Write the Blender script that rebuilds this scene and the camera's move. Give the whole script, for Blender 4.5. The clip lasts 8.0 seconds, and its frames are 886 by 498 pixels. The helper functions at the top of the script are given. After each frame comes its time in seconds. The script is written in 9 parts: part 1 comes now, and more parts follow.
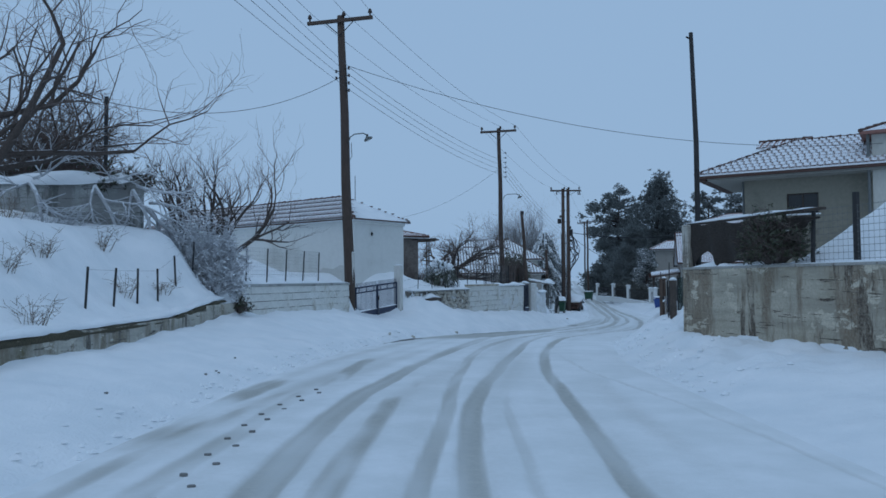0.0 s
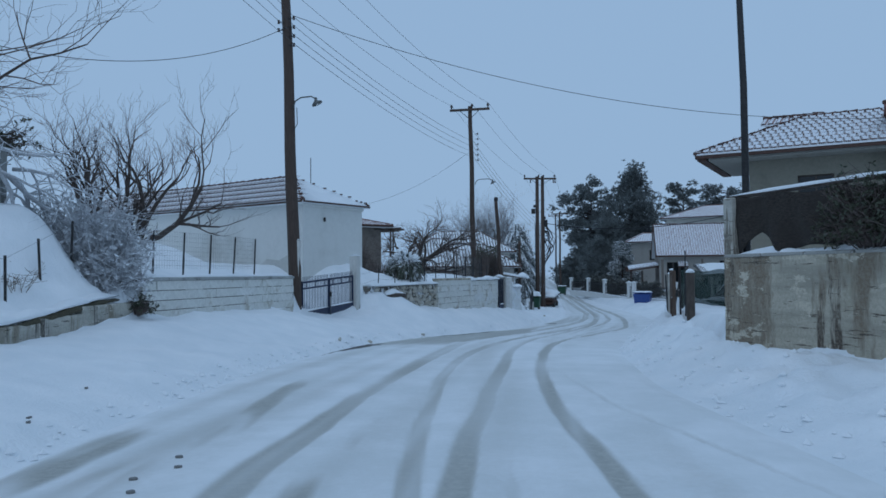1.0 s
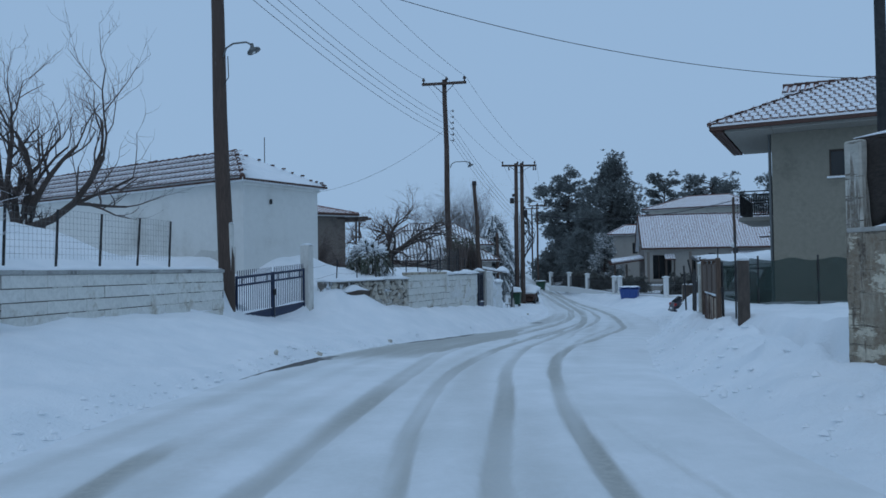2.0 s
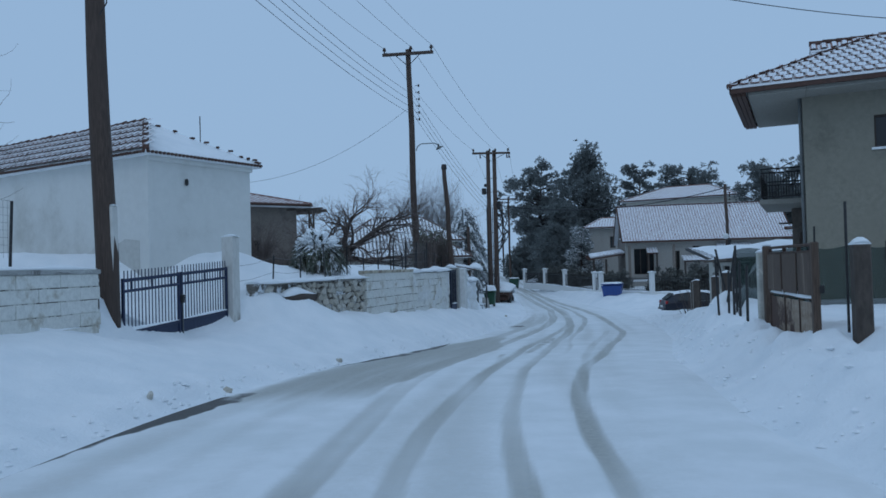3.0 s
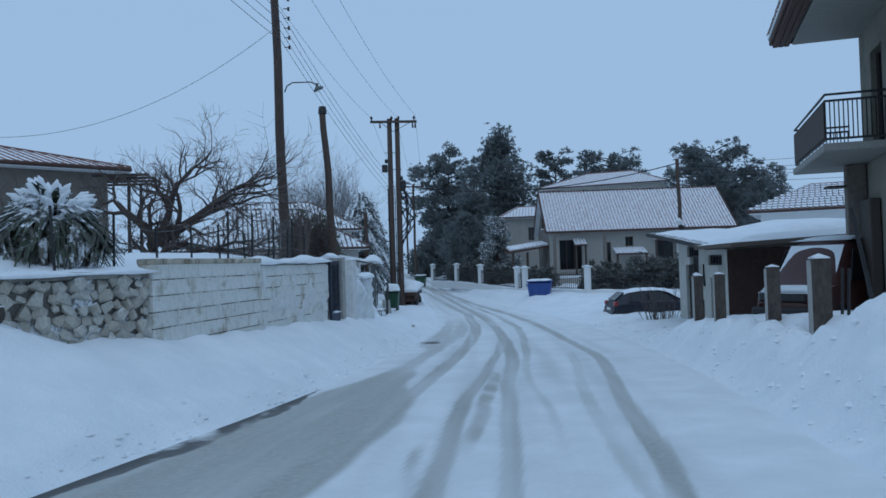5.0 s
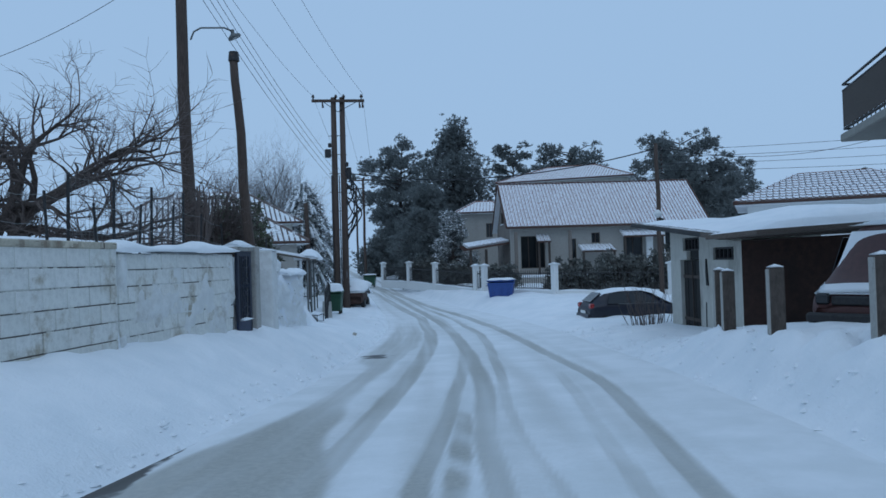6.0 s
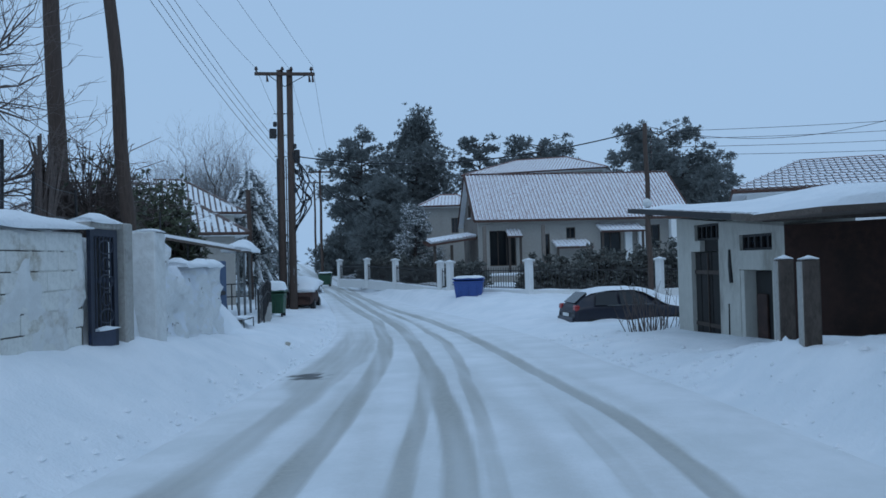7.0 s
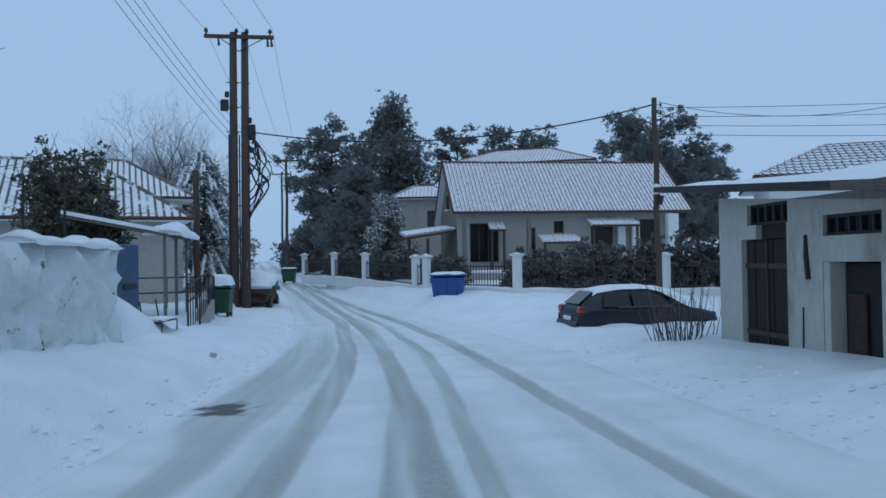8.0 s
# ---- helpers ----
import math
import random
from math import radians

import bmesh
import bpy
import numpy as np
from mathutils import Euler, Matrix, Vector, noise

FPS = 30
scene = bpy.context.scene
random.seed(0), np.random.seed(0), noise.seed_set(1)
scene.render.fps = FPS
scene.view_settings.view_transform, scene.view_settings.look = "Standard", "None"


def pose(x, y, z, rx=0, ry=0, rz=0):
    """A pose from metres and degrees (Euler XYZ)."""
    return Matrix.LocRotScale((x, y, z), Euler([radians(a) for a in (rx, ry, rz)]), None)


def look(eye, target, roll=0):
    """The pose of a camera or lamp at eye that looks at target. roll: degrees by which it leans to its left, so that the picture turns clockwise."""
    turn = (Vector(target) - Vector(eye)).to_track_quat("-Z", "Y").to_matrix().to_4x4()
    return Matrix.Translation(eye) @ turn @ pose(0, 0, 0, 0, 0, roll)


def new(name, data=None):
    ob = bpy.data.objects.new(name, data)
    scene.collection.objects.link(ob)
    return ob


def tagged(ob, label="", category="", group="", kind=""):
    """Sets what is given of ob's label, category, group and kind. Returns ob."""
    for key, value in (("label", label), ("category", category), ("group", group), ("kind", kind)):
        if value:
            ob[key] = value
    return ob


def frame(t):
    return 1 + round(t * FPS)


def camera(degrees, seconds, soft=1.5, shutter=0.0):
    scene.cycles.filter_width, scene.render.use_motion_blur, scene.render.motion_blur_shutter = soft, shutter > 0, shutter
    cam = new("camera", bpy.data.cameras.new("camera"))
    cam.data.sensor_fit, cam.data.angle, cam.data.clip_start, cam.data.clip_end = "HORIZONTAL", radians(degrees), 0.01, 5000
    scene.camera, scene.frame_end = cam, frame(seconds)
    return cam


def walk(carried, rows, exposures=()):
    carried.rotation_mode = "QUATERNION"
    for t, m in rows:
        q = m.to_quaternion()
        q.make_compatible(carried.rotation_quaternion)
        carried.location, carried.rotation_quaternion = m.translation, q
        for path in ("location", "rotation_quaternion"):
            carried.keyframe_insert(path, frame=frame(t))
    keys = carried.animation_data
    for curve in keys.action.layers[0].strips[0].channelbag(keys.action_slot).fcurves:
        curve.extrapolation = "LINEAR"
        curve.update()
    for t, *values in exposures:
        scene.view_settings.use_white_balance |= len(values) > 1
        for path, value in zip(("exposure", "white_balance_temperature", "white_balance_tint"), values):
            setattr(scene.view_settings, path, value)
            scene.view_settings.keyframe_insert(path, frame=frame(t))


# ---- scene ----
# camera
cam = camera(60.0, 8.0, soft=1.6)
# seconds, place, then pitch, roll and yaw in degrees
ROWS = [
    (0.0, 0.000, 0.000, 1.400, 2.304, 0.485, -0.000),
    (0.5, 0.034, 2.237, 1.391, 2.076, 0.524, -1.329),
    (1.0, 0.100, 4.502, 1.346, 1.877, 0.498, -2.445),
    (1.5, 0.197, 6.802, 1.283, 1.695, 0.592, -3.452),
    (3.0, 0.775, 13.983, 1.203, 1.368, 1.602, -6.893),
    (3.5, 1.109, 16.388, 1.178, 1.350, 2.021, -8.403),
    (4.0, 1.540, 18.930, 1.148, 1.292, 2.230, -10.276),
    (4.5, 2.083, 21.162, 1.120, 0.952, 2.185, -12.080),
    (5.0, 2.635, 23.668, 0.974, 1.014, 1.893, -14.067),
    (6.5, 4.600, 30.213, 0.699, 0.891, 1.764, -19.003),
    (7.0, 5.340, 32.271, 0.574, 0.901, 1.579, -20.269),
    (7.5, 5.979, 34.231, 0.470, 0.827, 1.206, -21.469),
    (8.0, 6.682, 36.292, 0.342, 0.837, 0.907, -22.313),
]
walk(cam, [(t, pose(x, y, z, 90 + pitch, roll, yaw)) for t, x, y, z, pitch, roll, yaw in ROWS], [(0.0, 0.0), (3.0, 0.03), (5.0, 0.16), (8.0, 0.20)])

# world and light: an even snow-laden overcast at dusk
world = bpy.data.worlds.new("overcast")
scene.world = world
world.use_nodes = True
wt = world.node_tree
wt.nodes.clear()
w_out = wt.nodes.new("ShaderNodeOutputWorld")
w_bg = wt.nodes.new("ShaderNodeBackground")
w_sky = wt.nodes.new("ShaderNodeTexSky")
w_sky.sky_type, w_sky.sun_disc = "NISHITA", False
w_sky.sun_elevation, w_sky.sun_rotation = radians(48), radians(200)
w_sky.dust_density, w_sky.air_density = 4.0, 1.5
w_gain = wt.nodes.new("ShaderNodeMix")
w_gain.data_type, w_gain.blend_type = "RGBA", "MULTIPLY"
w_gain.inputs["Factor"].default_value = 1.0
w_gain.inputs["B"].default_value = (0.08, 0.08, 0.08, 1)
w_mix = wt.nodes.new("ShaderNodeMix")
w_mix.data_type = "RGBA"
w_mix.inputs["Factor"].default_value = 0.94
w_mix.inputs["B"].default_value = (0.293, 0.452, 0.672, 1)
wt.links.new(w_sky.outputs[0], w_gain.inputs["A"])
wt.links.new(w_gain.outputs["Result"], w_mix.inputs["A"])
wt.links.new(w_mix.outputs["Result"], w_bg.inputs[0])
w_bg.inputs[1].default_value = 1.0
wt.links.new(w_bg.outputs[0], w_out.inputs[0])

sun_data = bpy.data.lights.new("sun", "SUN")
sun_data.energy, sun_data.angle, sun_data.color = 0.2, radians(40), (0.75, 0.86, 1.0)
sun = new("sun", sun_data)
sun.matrix_world = look((0, 0, 60), (10, 42, 0))


# ---- materials ----
def shader(name, rough=0.8, metal=0.0):
    m = bpy.data.materials.new(name)
    m.use_nodes = True
    b = m.node_tree.nodes["Principled BSDF"]
    b.inputs["Roughness"].default_value, b.inputs["Metallic"].default_value = rough, metal
    return m, m.node_tree, b


def node(nt, kind, **values):
    n = nt.nodes.new(kind)
    for k, v in values.items():
        n.inputs[k].default_value = v
    return n


def mixed(nt, fac, a, b):
    """A colour between a and b; each a colour or a socket."""
    n = nt.nodes.new("ShaderNodeMix")
    n.data_type = "RGBA"
    for key, v in (("Factor", fac), ("A", a), ("B", b)):
        if isinstance(v, bpy.types.NodeSocket):
            nt.links.new(v, n.inputs[key])
        else:
            n.inputs[key].default_value = (*v, 1) if isinstance(v, tuple) else v
    return n.outputs["Result"]


def ramp(nt, socket, lo, hi):
    n = nt.nodes.new("ShaderNodeMapRange")
    n.interpolation_type = "SMOOTHSTEP"
    n.inputs["From Min"].default_value, n.inputs["From Max"].default_value = lo, hi
    nt.links.new(socket, n.inputs["Value"])
    return n.outputs["Result"]


def grain(nt, scale, detail=5.0, rough=0.6, stretch=(1, 1, 1), space="Object"):
    co = nt.nodes.new("ShaderNodeTexCoord")
    mp = nt.nodes.new("ShaderNodeMapping")
    mp.inputs["Scale"].default_value = stretch
    n = node(nt, "ShaderNodeTexNoise", Scale=scale, Detail=detail, Roughness=rough)
    nt.links.new(co.outputs[space], mp.inputs[0])
    nt.links.new(mp.outputs[0], n.inputs["Vector"])
    return n.outputs["Fac"]


def bumped(nt, b, socket, strength=0.3, distance=0.02):
    n = node(nt, "ShaderNodeBump", Strength=strength, Distance=distance)
    nt.links.new(socket, n.inputs["Height"])
    nt.links.new(n.outputs[0], b.inputs["Normal"])


def plain(name, dark, light, rough=0.8, scale=6.0, metal=0.0, stretch=(1, 1, 1), bump=0.3, deep=0.01, stain=None, amount=(0.55, 0.75), snow=0.0):
    """A surface with two scales of variation between dark and light, stains of a third colour, and snow lying on what faces up."""
    m, nt, b = shader(name, rough, metal)
    fine = grain(nt, scale * 5, 4, 0.65, stretch)
    broad = grain(nt, scale * 0.6, 4, 0.55, stretch)
    col = mixed(nt, ramp(nt, fine, 0.3, 0.7), dark, light)
    col = mixed(nt, ramp(nt, broad, 0.25, 0.8), col, tuple(0.5 * (a + c) for a, c in zip(dark, light)))
    if stain:
        col = mixed(nt, ramp(nt, grain(nt, scale * 0.35, 6, 0.7, stretch), *amount), col, stain)
    if snow:
        geo = nt.nodes.new("ShaderNodeNewGeometry")
        sep = nt.nodes.new("ShaderNodeSeparateXYZ")
        nt.links.new(geo.outputs["Normal"], sep.inputs[0])
        add = nt.nodes.new("ShaderNodeMath")
        add.operation = "MULTIPLY_ADD"
        nt.links.new(grain(nt, 9.0, 3, 0.6), add.inputs[0])
        add.inputs[1].default_value = 0.9
        nt.links.new(sep.outputs["Z"], add.inputs[2])
        col = mixed(nt, ramp(nt, add.outputs[0], 1.45 - snow, 1.65 - snow), col, (0.83, 0.86, 0.9))
    nt.links.new(col, b.inputs["Base Color"])
    bumped(nt, b, fine, bump, deep)
    return m


def snow_material():
    m, nt, b = shader("snow", 0.75)
    soft, fine = grain(nt, 1.3, 5, 0.55), grain(nt, 28, 3, 0.6)
    nt.links.new(mixed(nt, ramp(nt, soft, 0.25, 0.75), (0.80, 0.84, 0.87), (0.90, 0.92, 0.94)), b.inputs["Base Color"])
    h = nt.nodes.new("ShaderNodeMath")
    h.operation = "MULTIPLY_ADD"
    nt.links.new(fine, h.inputs[0])
    h.inputs[1].default_value = 0.18
    nt.links.new(soft, h.inputs[2])
    bumped(nt, b, h.outputs[0], 0.6, 0.16)
    return m


def road_material():
    """Packed snow that wears to grey slush in the wheel tracks and to wet asphalt along the edge."""
    m, nt, b = shader("packed_snow_road", 0.6)
    slush = nt.nodes.new("ShaderNodeAttribute")
    slush.attribute_name = "slush"
    wet = nt.nodes.new("ShaderNodeAttribute")
    wet.attribute_name = "wet"
    patch, fine = grain(nt, 1.1, 6, 0.6), grain(nt, 14, 5, 0.7)
    col = mixed(nt, ramp(nt, patch, 0.3, 0.75), (0.74, 0.77, 0.78), (0.86, 0.88, 0.90))
    add = nt.nodes.new("ShaderNodeMath")
    add.operation = "MULTIPLY_ADD"
    nt.links.new(fine, add.inputs[0])
    add.inputs[1].default_value = 0.35
    nt.links.new(slush.outputs["Fac"], add.inputs[2])
    worn = ramp(nt, add.outputs[0], 0.25, 1.05)
    col = mixed(nt, worn, col, mixed(nt, ramp(nt, fine, 0.3, 0.7), (0.34, 0.34, 0.31), (0.47, 0.465, 0.425)))
    add2 = nt.nodes.new("ShaderNodeMath")
    add2.operation = "MULTIPLY_ADD"
    nt.links.new(grain(nt, 3.0, 6, 0.7), add2.inputs[0])
    add2.inputs[1].default_value = 0.9
    nt.links.new(wet.outputs["Fac"], add2.inputs[2])
    bare = ramp(nt, add2.outputs[0], 0.85, 1.25)
    col = mixed(nt, bare, col, (0.085, 0.082, 0.078))
    nt.links.new(col, b.inputs["Base Color"])
    r = nt.nodes.new("ShaderNodeMapRange")
    r.inputs["To Min"].default_value, r.inputs["To Max"].default_value = 0.75, 0.42
    nt.links.new(worn, r.inputs["Value"])
    nt.links.new(r.outputs["Result"], b.inputs["Roughness"])
    bumped(nt, b, fine, 0.35, 0.03)
    return m


def stained_concrete(name, pale, dark, green, streak):
    """Old cast concrete: ragged pour courses, damp running down from the top edge, worn pale patches, moss."""
    m, nt, b = shader(name, 0.9)
    fine = grain(nt, 22, 6, 0.7)
    run = grain(nt, 1.1, 7, 0.68, (1, 1, 0.22))
    board = grain(nt, 1.0, 6, 0.68, (0.5, 0.5, 3.2))
    col = mixed(nt, ramp(nt, board, 0.38, 0.66), pale, tuple(0.66 * c for c in pale))
    col = mixed(nt, ramp(nt, grain(nt, 0.8, 6, 0.65), 0.50, 0.72), col, green)
    col = mixed(nt, ramp(nt, run, 0.48, 0.57), col, dark)
    # scoured pale patches with torn edges
    col = mixed(nt, ramp(nt, grain(nt, 1.7, 7, 0.72, (0.7, 0.7, 1.6)), 0.56, 0.60), col, tuple(min(0.8, 1.2 * c) for c in pale))
    col = mixed(nt, ramp(nt, grain(nt, 2.1, 6, 0.72, (1, 1, 0.10)), 0.56, 0.61), col, streak)
    # broken cracks along the pour lines
    crack = grain(nt, 2.0, 6, 0.68, (0.6, 0.6, 8))
    col = mixed(nt, ramp(nt, crack, 0.60, 0.62), col, tuple(0.7 * c for c in streak))
    col = mixed(nt, ramp(nt, fine, 0.35, 0.85), col, tuple(0.62 * c for c in pale))
    nt.links.new(col, b.inputs["Base Color"])
    h = nt.nodes.new("ShaderNodeMath")
    h.operation = "MULTIPLY_ADD"
    nt.links.new(fine, h.inputs[0])
    h.inputs[1].default_value = 0.4
    nt.links.new(board, h.inputs[2])
    bumped(nt, b, h.outputs[0], 0.7, 0.04)
    return m


def varied(name, tones, rough=0.85, scale=8.0, snow=0.0, bump=0.4, stain=None, amount=(0.5, 0.7), spread=1.2):
    """Pieces that differ one by one: tones is a row of colours picked by the object's random number."""
    m, nt, b = shader(name, rough)
    info = nt.nodes.new("ShaderNodeObjectInfo")
    cr = nt.nodes.new("ShaderNodeValToRGB")
    while len(cr.color_ramp.elements) < len(tones):
        cr.color_ramp.elements.new(0.5)
    for k, c in enumerate(tones):
        cr.color_ramp.elements[k].position = k / max(1, len(tones) - 1)
        cr.color_ramp.elements[k].color = (*c, 1)
    nt.links.new(info.outputs["Random"], cr.inputs[0])
    fine = grain(nt, scale * 4, 5, 0.7)
    col = mixed(nt, ramp(nt, fine, 0.35, 0.8), cr.outputs[0], tuple(0.8 * c for c in tones[0]))
    if stain:
        place = nt.nodes.new("ShaderNodeNewGeometry")
        blot = node(nt, "ShaderNodeTexNoise", Scale=spread, Detail=7.0, Roughness=0.68)
        nt.links.new(place.outputs["Position"], blot.inputs["Vector"])
        col = mixed(nt, ramp(nt, blot.outputs["Fac"], *amount), col, stain)
    if snow:
        geo = nt.nodes.new("ShaderNodeNewGeometry")
        sep = nt.nodes.new("ShaderNodeSeparateXYZ")
        nt.links.new(geo.outputs["Normal"], sep.inputs[0])
        add = nt.nodes.new("ShaderNodeMath")
        add.operation = "MULTIPLY_ADD"
        nt.links.new(grain(nt, 2.0, 5, 0.7, space="Generated"), add.inputs[0])
        add.inputs[1].default_value = 0.9
        nt.links.new(sep.outputs["Z"], add.inputs[2])
        col = mixed(nt, ramp(nt, add.outputs[0], 1.45 - snow, 1.7 - snow), col, (0.82, 0.85, 0.89))
    nt.links.new(col, b.inputs["Base Color"])
    bumped(nt, b, fine, bump, 0.01)
    return m


def glass_material():
    m, nt, b = shader("dark_glass", 0.08)
    b.inputs["Base Color"].default_value = (0.012, 0.015, 0.018, 1)
    bumped(nt, b, grain(nt, 1.5, 2, 0.5), 0.05, 0.01)
    return m


SNOW = snow_material()
ROAD = road_material()
POLEWOOD = plain("creosoted_pine", (0.046, 0.031, 0.025), (0.105, 0.073, 0.058), 0.85, 3.0, stretch=(3, 3, 0.25), bump=0.6, stain=(0.50, 0.53, 0.57), amount=(0.66, 0.71))
BARK = plain("bark", (0.046, 0.035, 0.030), (0.11, 0.085, 0.073), 0.9, 5.0, bump=0.7, deep=0.03, snow=0.15)
TWIG = plain("bare_twigs", (0.072, 0.056, 0.050), (0.16, 0.125, 0.112), 0.9, 5.0, snow=0.05)
FROST = plain("frosted_twigs", (0.32, 0.32, 0.33), (0.64, 0.66, 0.69), 0.85, 6.0, snow=0.5)
GREYTWIG = plain("rimed_far_twigs", (0.11, 0.105, 0.105), (0.24, 0.235, 0.235), 0.9, 6.0, snow=0.3)
# needle colour is paled to put the distance haze into it
NEEDLE = plain("haze_paled_pine_needles", (0.17, 0.186, 0.184), (0.235, 0.255, 0.252), 0.95, 0.5)
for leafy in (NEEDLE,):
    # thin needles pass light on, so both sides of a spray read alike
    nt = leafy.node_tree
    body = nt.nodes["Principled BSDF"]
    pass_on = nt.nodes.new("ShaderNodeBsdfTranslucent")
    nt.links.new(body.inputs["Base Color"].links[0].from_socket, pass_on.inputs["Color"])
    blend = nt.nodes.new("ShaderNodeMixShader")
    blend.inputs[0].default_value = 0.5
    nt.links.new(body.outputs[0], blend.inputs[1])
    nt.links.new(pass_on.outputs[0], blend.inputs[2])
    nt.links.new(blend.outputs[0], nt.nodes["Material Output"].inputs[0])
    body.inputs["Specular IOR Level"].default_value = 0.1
NEEDLESNOW = plain("snowy_needles", (0.17, 0.19, 0.185), (0.26, 0.28, 0.275), 0.9, 0.8, snow=0.6)
LEAF = plain("evergreen_leaves", (0.025, 0.030, 0.020), (0.085, 0.095, 0.055), 0.55, 4.0, snow=0.05)
LIMEWASH = plain("limewashed_render", (0.66, 0.665, 0.64), (0.71, 0.715, 0.69), 0.9, 0.9, bump=0.12, stain=(0.47, 0.465, 0.43), amount=(0.50, 0.78))
LIMEBLOCK = varied("limewashed_block", [(0.68, 0.68, 0.64), (0.72, 0.72, 0.68), (0.70, 0.69, 0.65), (0.74, 0.74, 0.71)], 0.92, 3.0, stain=(0.38, 0.34, 0.27), amount=(0.52, 0.68), spread=1.5)
MORTAR = plain("grey_joint", (0.56, 0.55, 0.51), (0.70, 0.69, 0.66), 0.95, 3.0, stain=(0.08, 0.07, 0.06), amount=(0.45, 0.50))
CONCRETE = plain("concrete", (0.30, 0.29, 0.27), (0.42, 0.41, 0.38), 0.9, 4.0, stain=(0.16, 0.15, 0.13), amount=(0.5, 0.7))
OLDWALL = stained_concrete("mossy_board_marked_concrete", (0.53, 0.48, 0.385), (0.22, 0.17, 0.12), (0.33, 0.28, 0.195), (0.085, 0.06, 0.045))
POSTPALE = stained_concrete("pale_stained_post", (0.58, 0.56, 0.50), (0.34, 0.31, 0.26), (0.42, 0.39, 0.33), (0.16, 0.13, 0.10))
LOWWALL = stained_concrete("weathered_kerb_wall", (0.50, 0.48, 0.42), (0.20, 0.17, 0.12), (0.13, 0.11, 0.06), (0.07, 0.06, 0.05))
UPPERWALL = stained_concrete("grey_cast_wall", (0.42, 0.43, 0.42), (0.27, 0.27, 0.26), (0.30, 0.31, 0.29), (0.14, 0.14, 0.13))
CREAM = plain("cream_render", (0.32, 0.305, 0.28), (0.40, 0.385, 0.355), 0.9, 1.6, stain=(0.27, 0.255, 0.23), amount=(0.5, 0.8))
TAUPE = plain("taupe_render", (0.215, 0.20, 0.16), (0.275, 0.258, 0.21), 0.9, 1.4, stain=(0.105, 0.095, 0.075), amount=(0.48, 0.76))
SOFFIT = plain("soffit_paint", (0.24, 0.23, 0.205), (0.31, 0.30, 0.27), 0.85, 2.5)
WHITEPAINT = plain("white_paint", (0.66, 0.67, 0.66), (0.78, 0.79, 0.78), 0.7, 3.0)
SHEDWALL = plain("shed_render", (0.46, 0.45, 0.405), (0.58, 0.57, 0.52), 0.9, 2.0, stretch=(1, 1, 0.4), stain=(0.27, 0.255, 0.22), amount=(0.52, 0.74))
TILE = varied("clay_roof_tile", [(0.17, 0.075, 0.055), (0.24, 0.11, 0.08), (0.30, 0.15, 0.11), (0.14, 0.07, 0.06)], 0.85, 5.0, snow=0.40)
DUSTEDTILE = plain("snow_dusted_red_tiles", (0.22, 0.105, 0.09), (0.34, 0.18, 0.15), 0.85, 4.0, snow=0.44)
BARETILE = varied("old_clay_tile_half_bare", [(0.11, 0.062, 0.052), (0.16, 0.088, 0.07), (0.19, 0.115, 0.095), (0.085, 0.055, 0.05)], 0.85, 5.0, snow=0.31)
BARESHEET = plain("old_clay_tiles_half_bare", (0.10, 0.058, 0.05), (0.18, 0.105, 0.085), 0.85, 4.0, snow=0.20)
TILESHEET = plain("clay_tiles", (0.20, 0.09, 0.075), (0.32, 0.16, 0.13), 0.85, 4.0, snow=0.27)
EAVE = plain("eave_boards", (0.055, 0.028, 0.021), (0.105, 0.055, 0.042), 0.8, 4.0)
PATCHY = plain("thin_roof_snow", (0.74, 0.74, 0.75), (0.87, 0.89, 0.92), 0.75, 1.2, stain=(0.40, 0.30, 0.28), amount=(0.72, 0.82))
BLUEPAINT = plain("blue_gate_paint", (0.010, 0.018, 0.046), (0.019, 0.034, 0.085), 0.45, 3.0, stain=(0.012, 0.02, 0.04), amount=(0.6, 0.8), snow=-0.1)
REDBROWN = plain("red_brown_sheet", (0.038, 0.020, 0.016), (0.075, 0.038, 0.030), 0.85, 1.6, stain=(0.03, 0.018, 0.015), amount=(0.5, 0.7))
IRON = plain("dark_iron", (0.022, 0.022, 0.024), (0.060, 0.058, 0.058), 0.6, 6.0, 0.5)
GALV = plain("galvanised_steel", (0.10, 0.11, 0.11), (0.21, 0.22, 0.22), 0.5, 6.0, 0.6)
MESHWIRE = plain("fence_wire", (0.12, 0.13, 0.13), (0.22, 0.23, 0.23), 0.6, 6.0, 0.4)
CABLE = plain("black_cable", (0.012, 0.012, 0.014), (0.03, 0.03, 0.034), 0.6, 3.0)
PORCELAIN = plain("brown_porcelain", (0.030, 0.016, 0.012), (0.06, 0.035, 0.028), 0.25, 5.0, snow=0.05)
GLASS = glass_material()
DARKWOOD = plain("dark_wood", (0.040, 0.030, 0.025), (0.092, 0.070, 0.057), 0.8, 4.0, stretch=(1, 1, 6))
OLDWOOD = plain("old_boards", (0.07, 0.055, 0.045), (0.16, 0.13, 0.11), 0.85, 4.0, stretch=(6, 1, 1), snow=0.1)
NETTING = plain("black_netting", (0.018, 0.014, 0.012), (0.058, 0.046, 0.039), 0.95, 3.0, stretch=(1, 1, 2.5), bump=0.8, deep=0.03, stain=(0.45, 0.46, 0.48), amount=(0.66, 0.70))
GREENNET = plain("green_shade_net", (0.020, 0.040, 0.036), (0.045, 0.075, 0.066), 0.9, 3.0)
GREENNET.node_tree.nodes["Principled BSDF"].inputs["Alpha"].default_value = 0.55
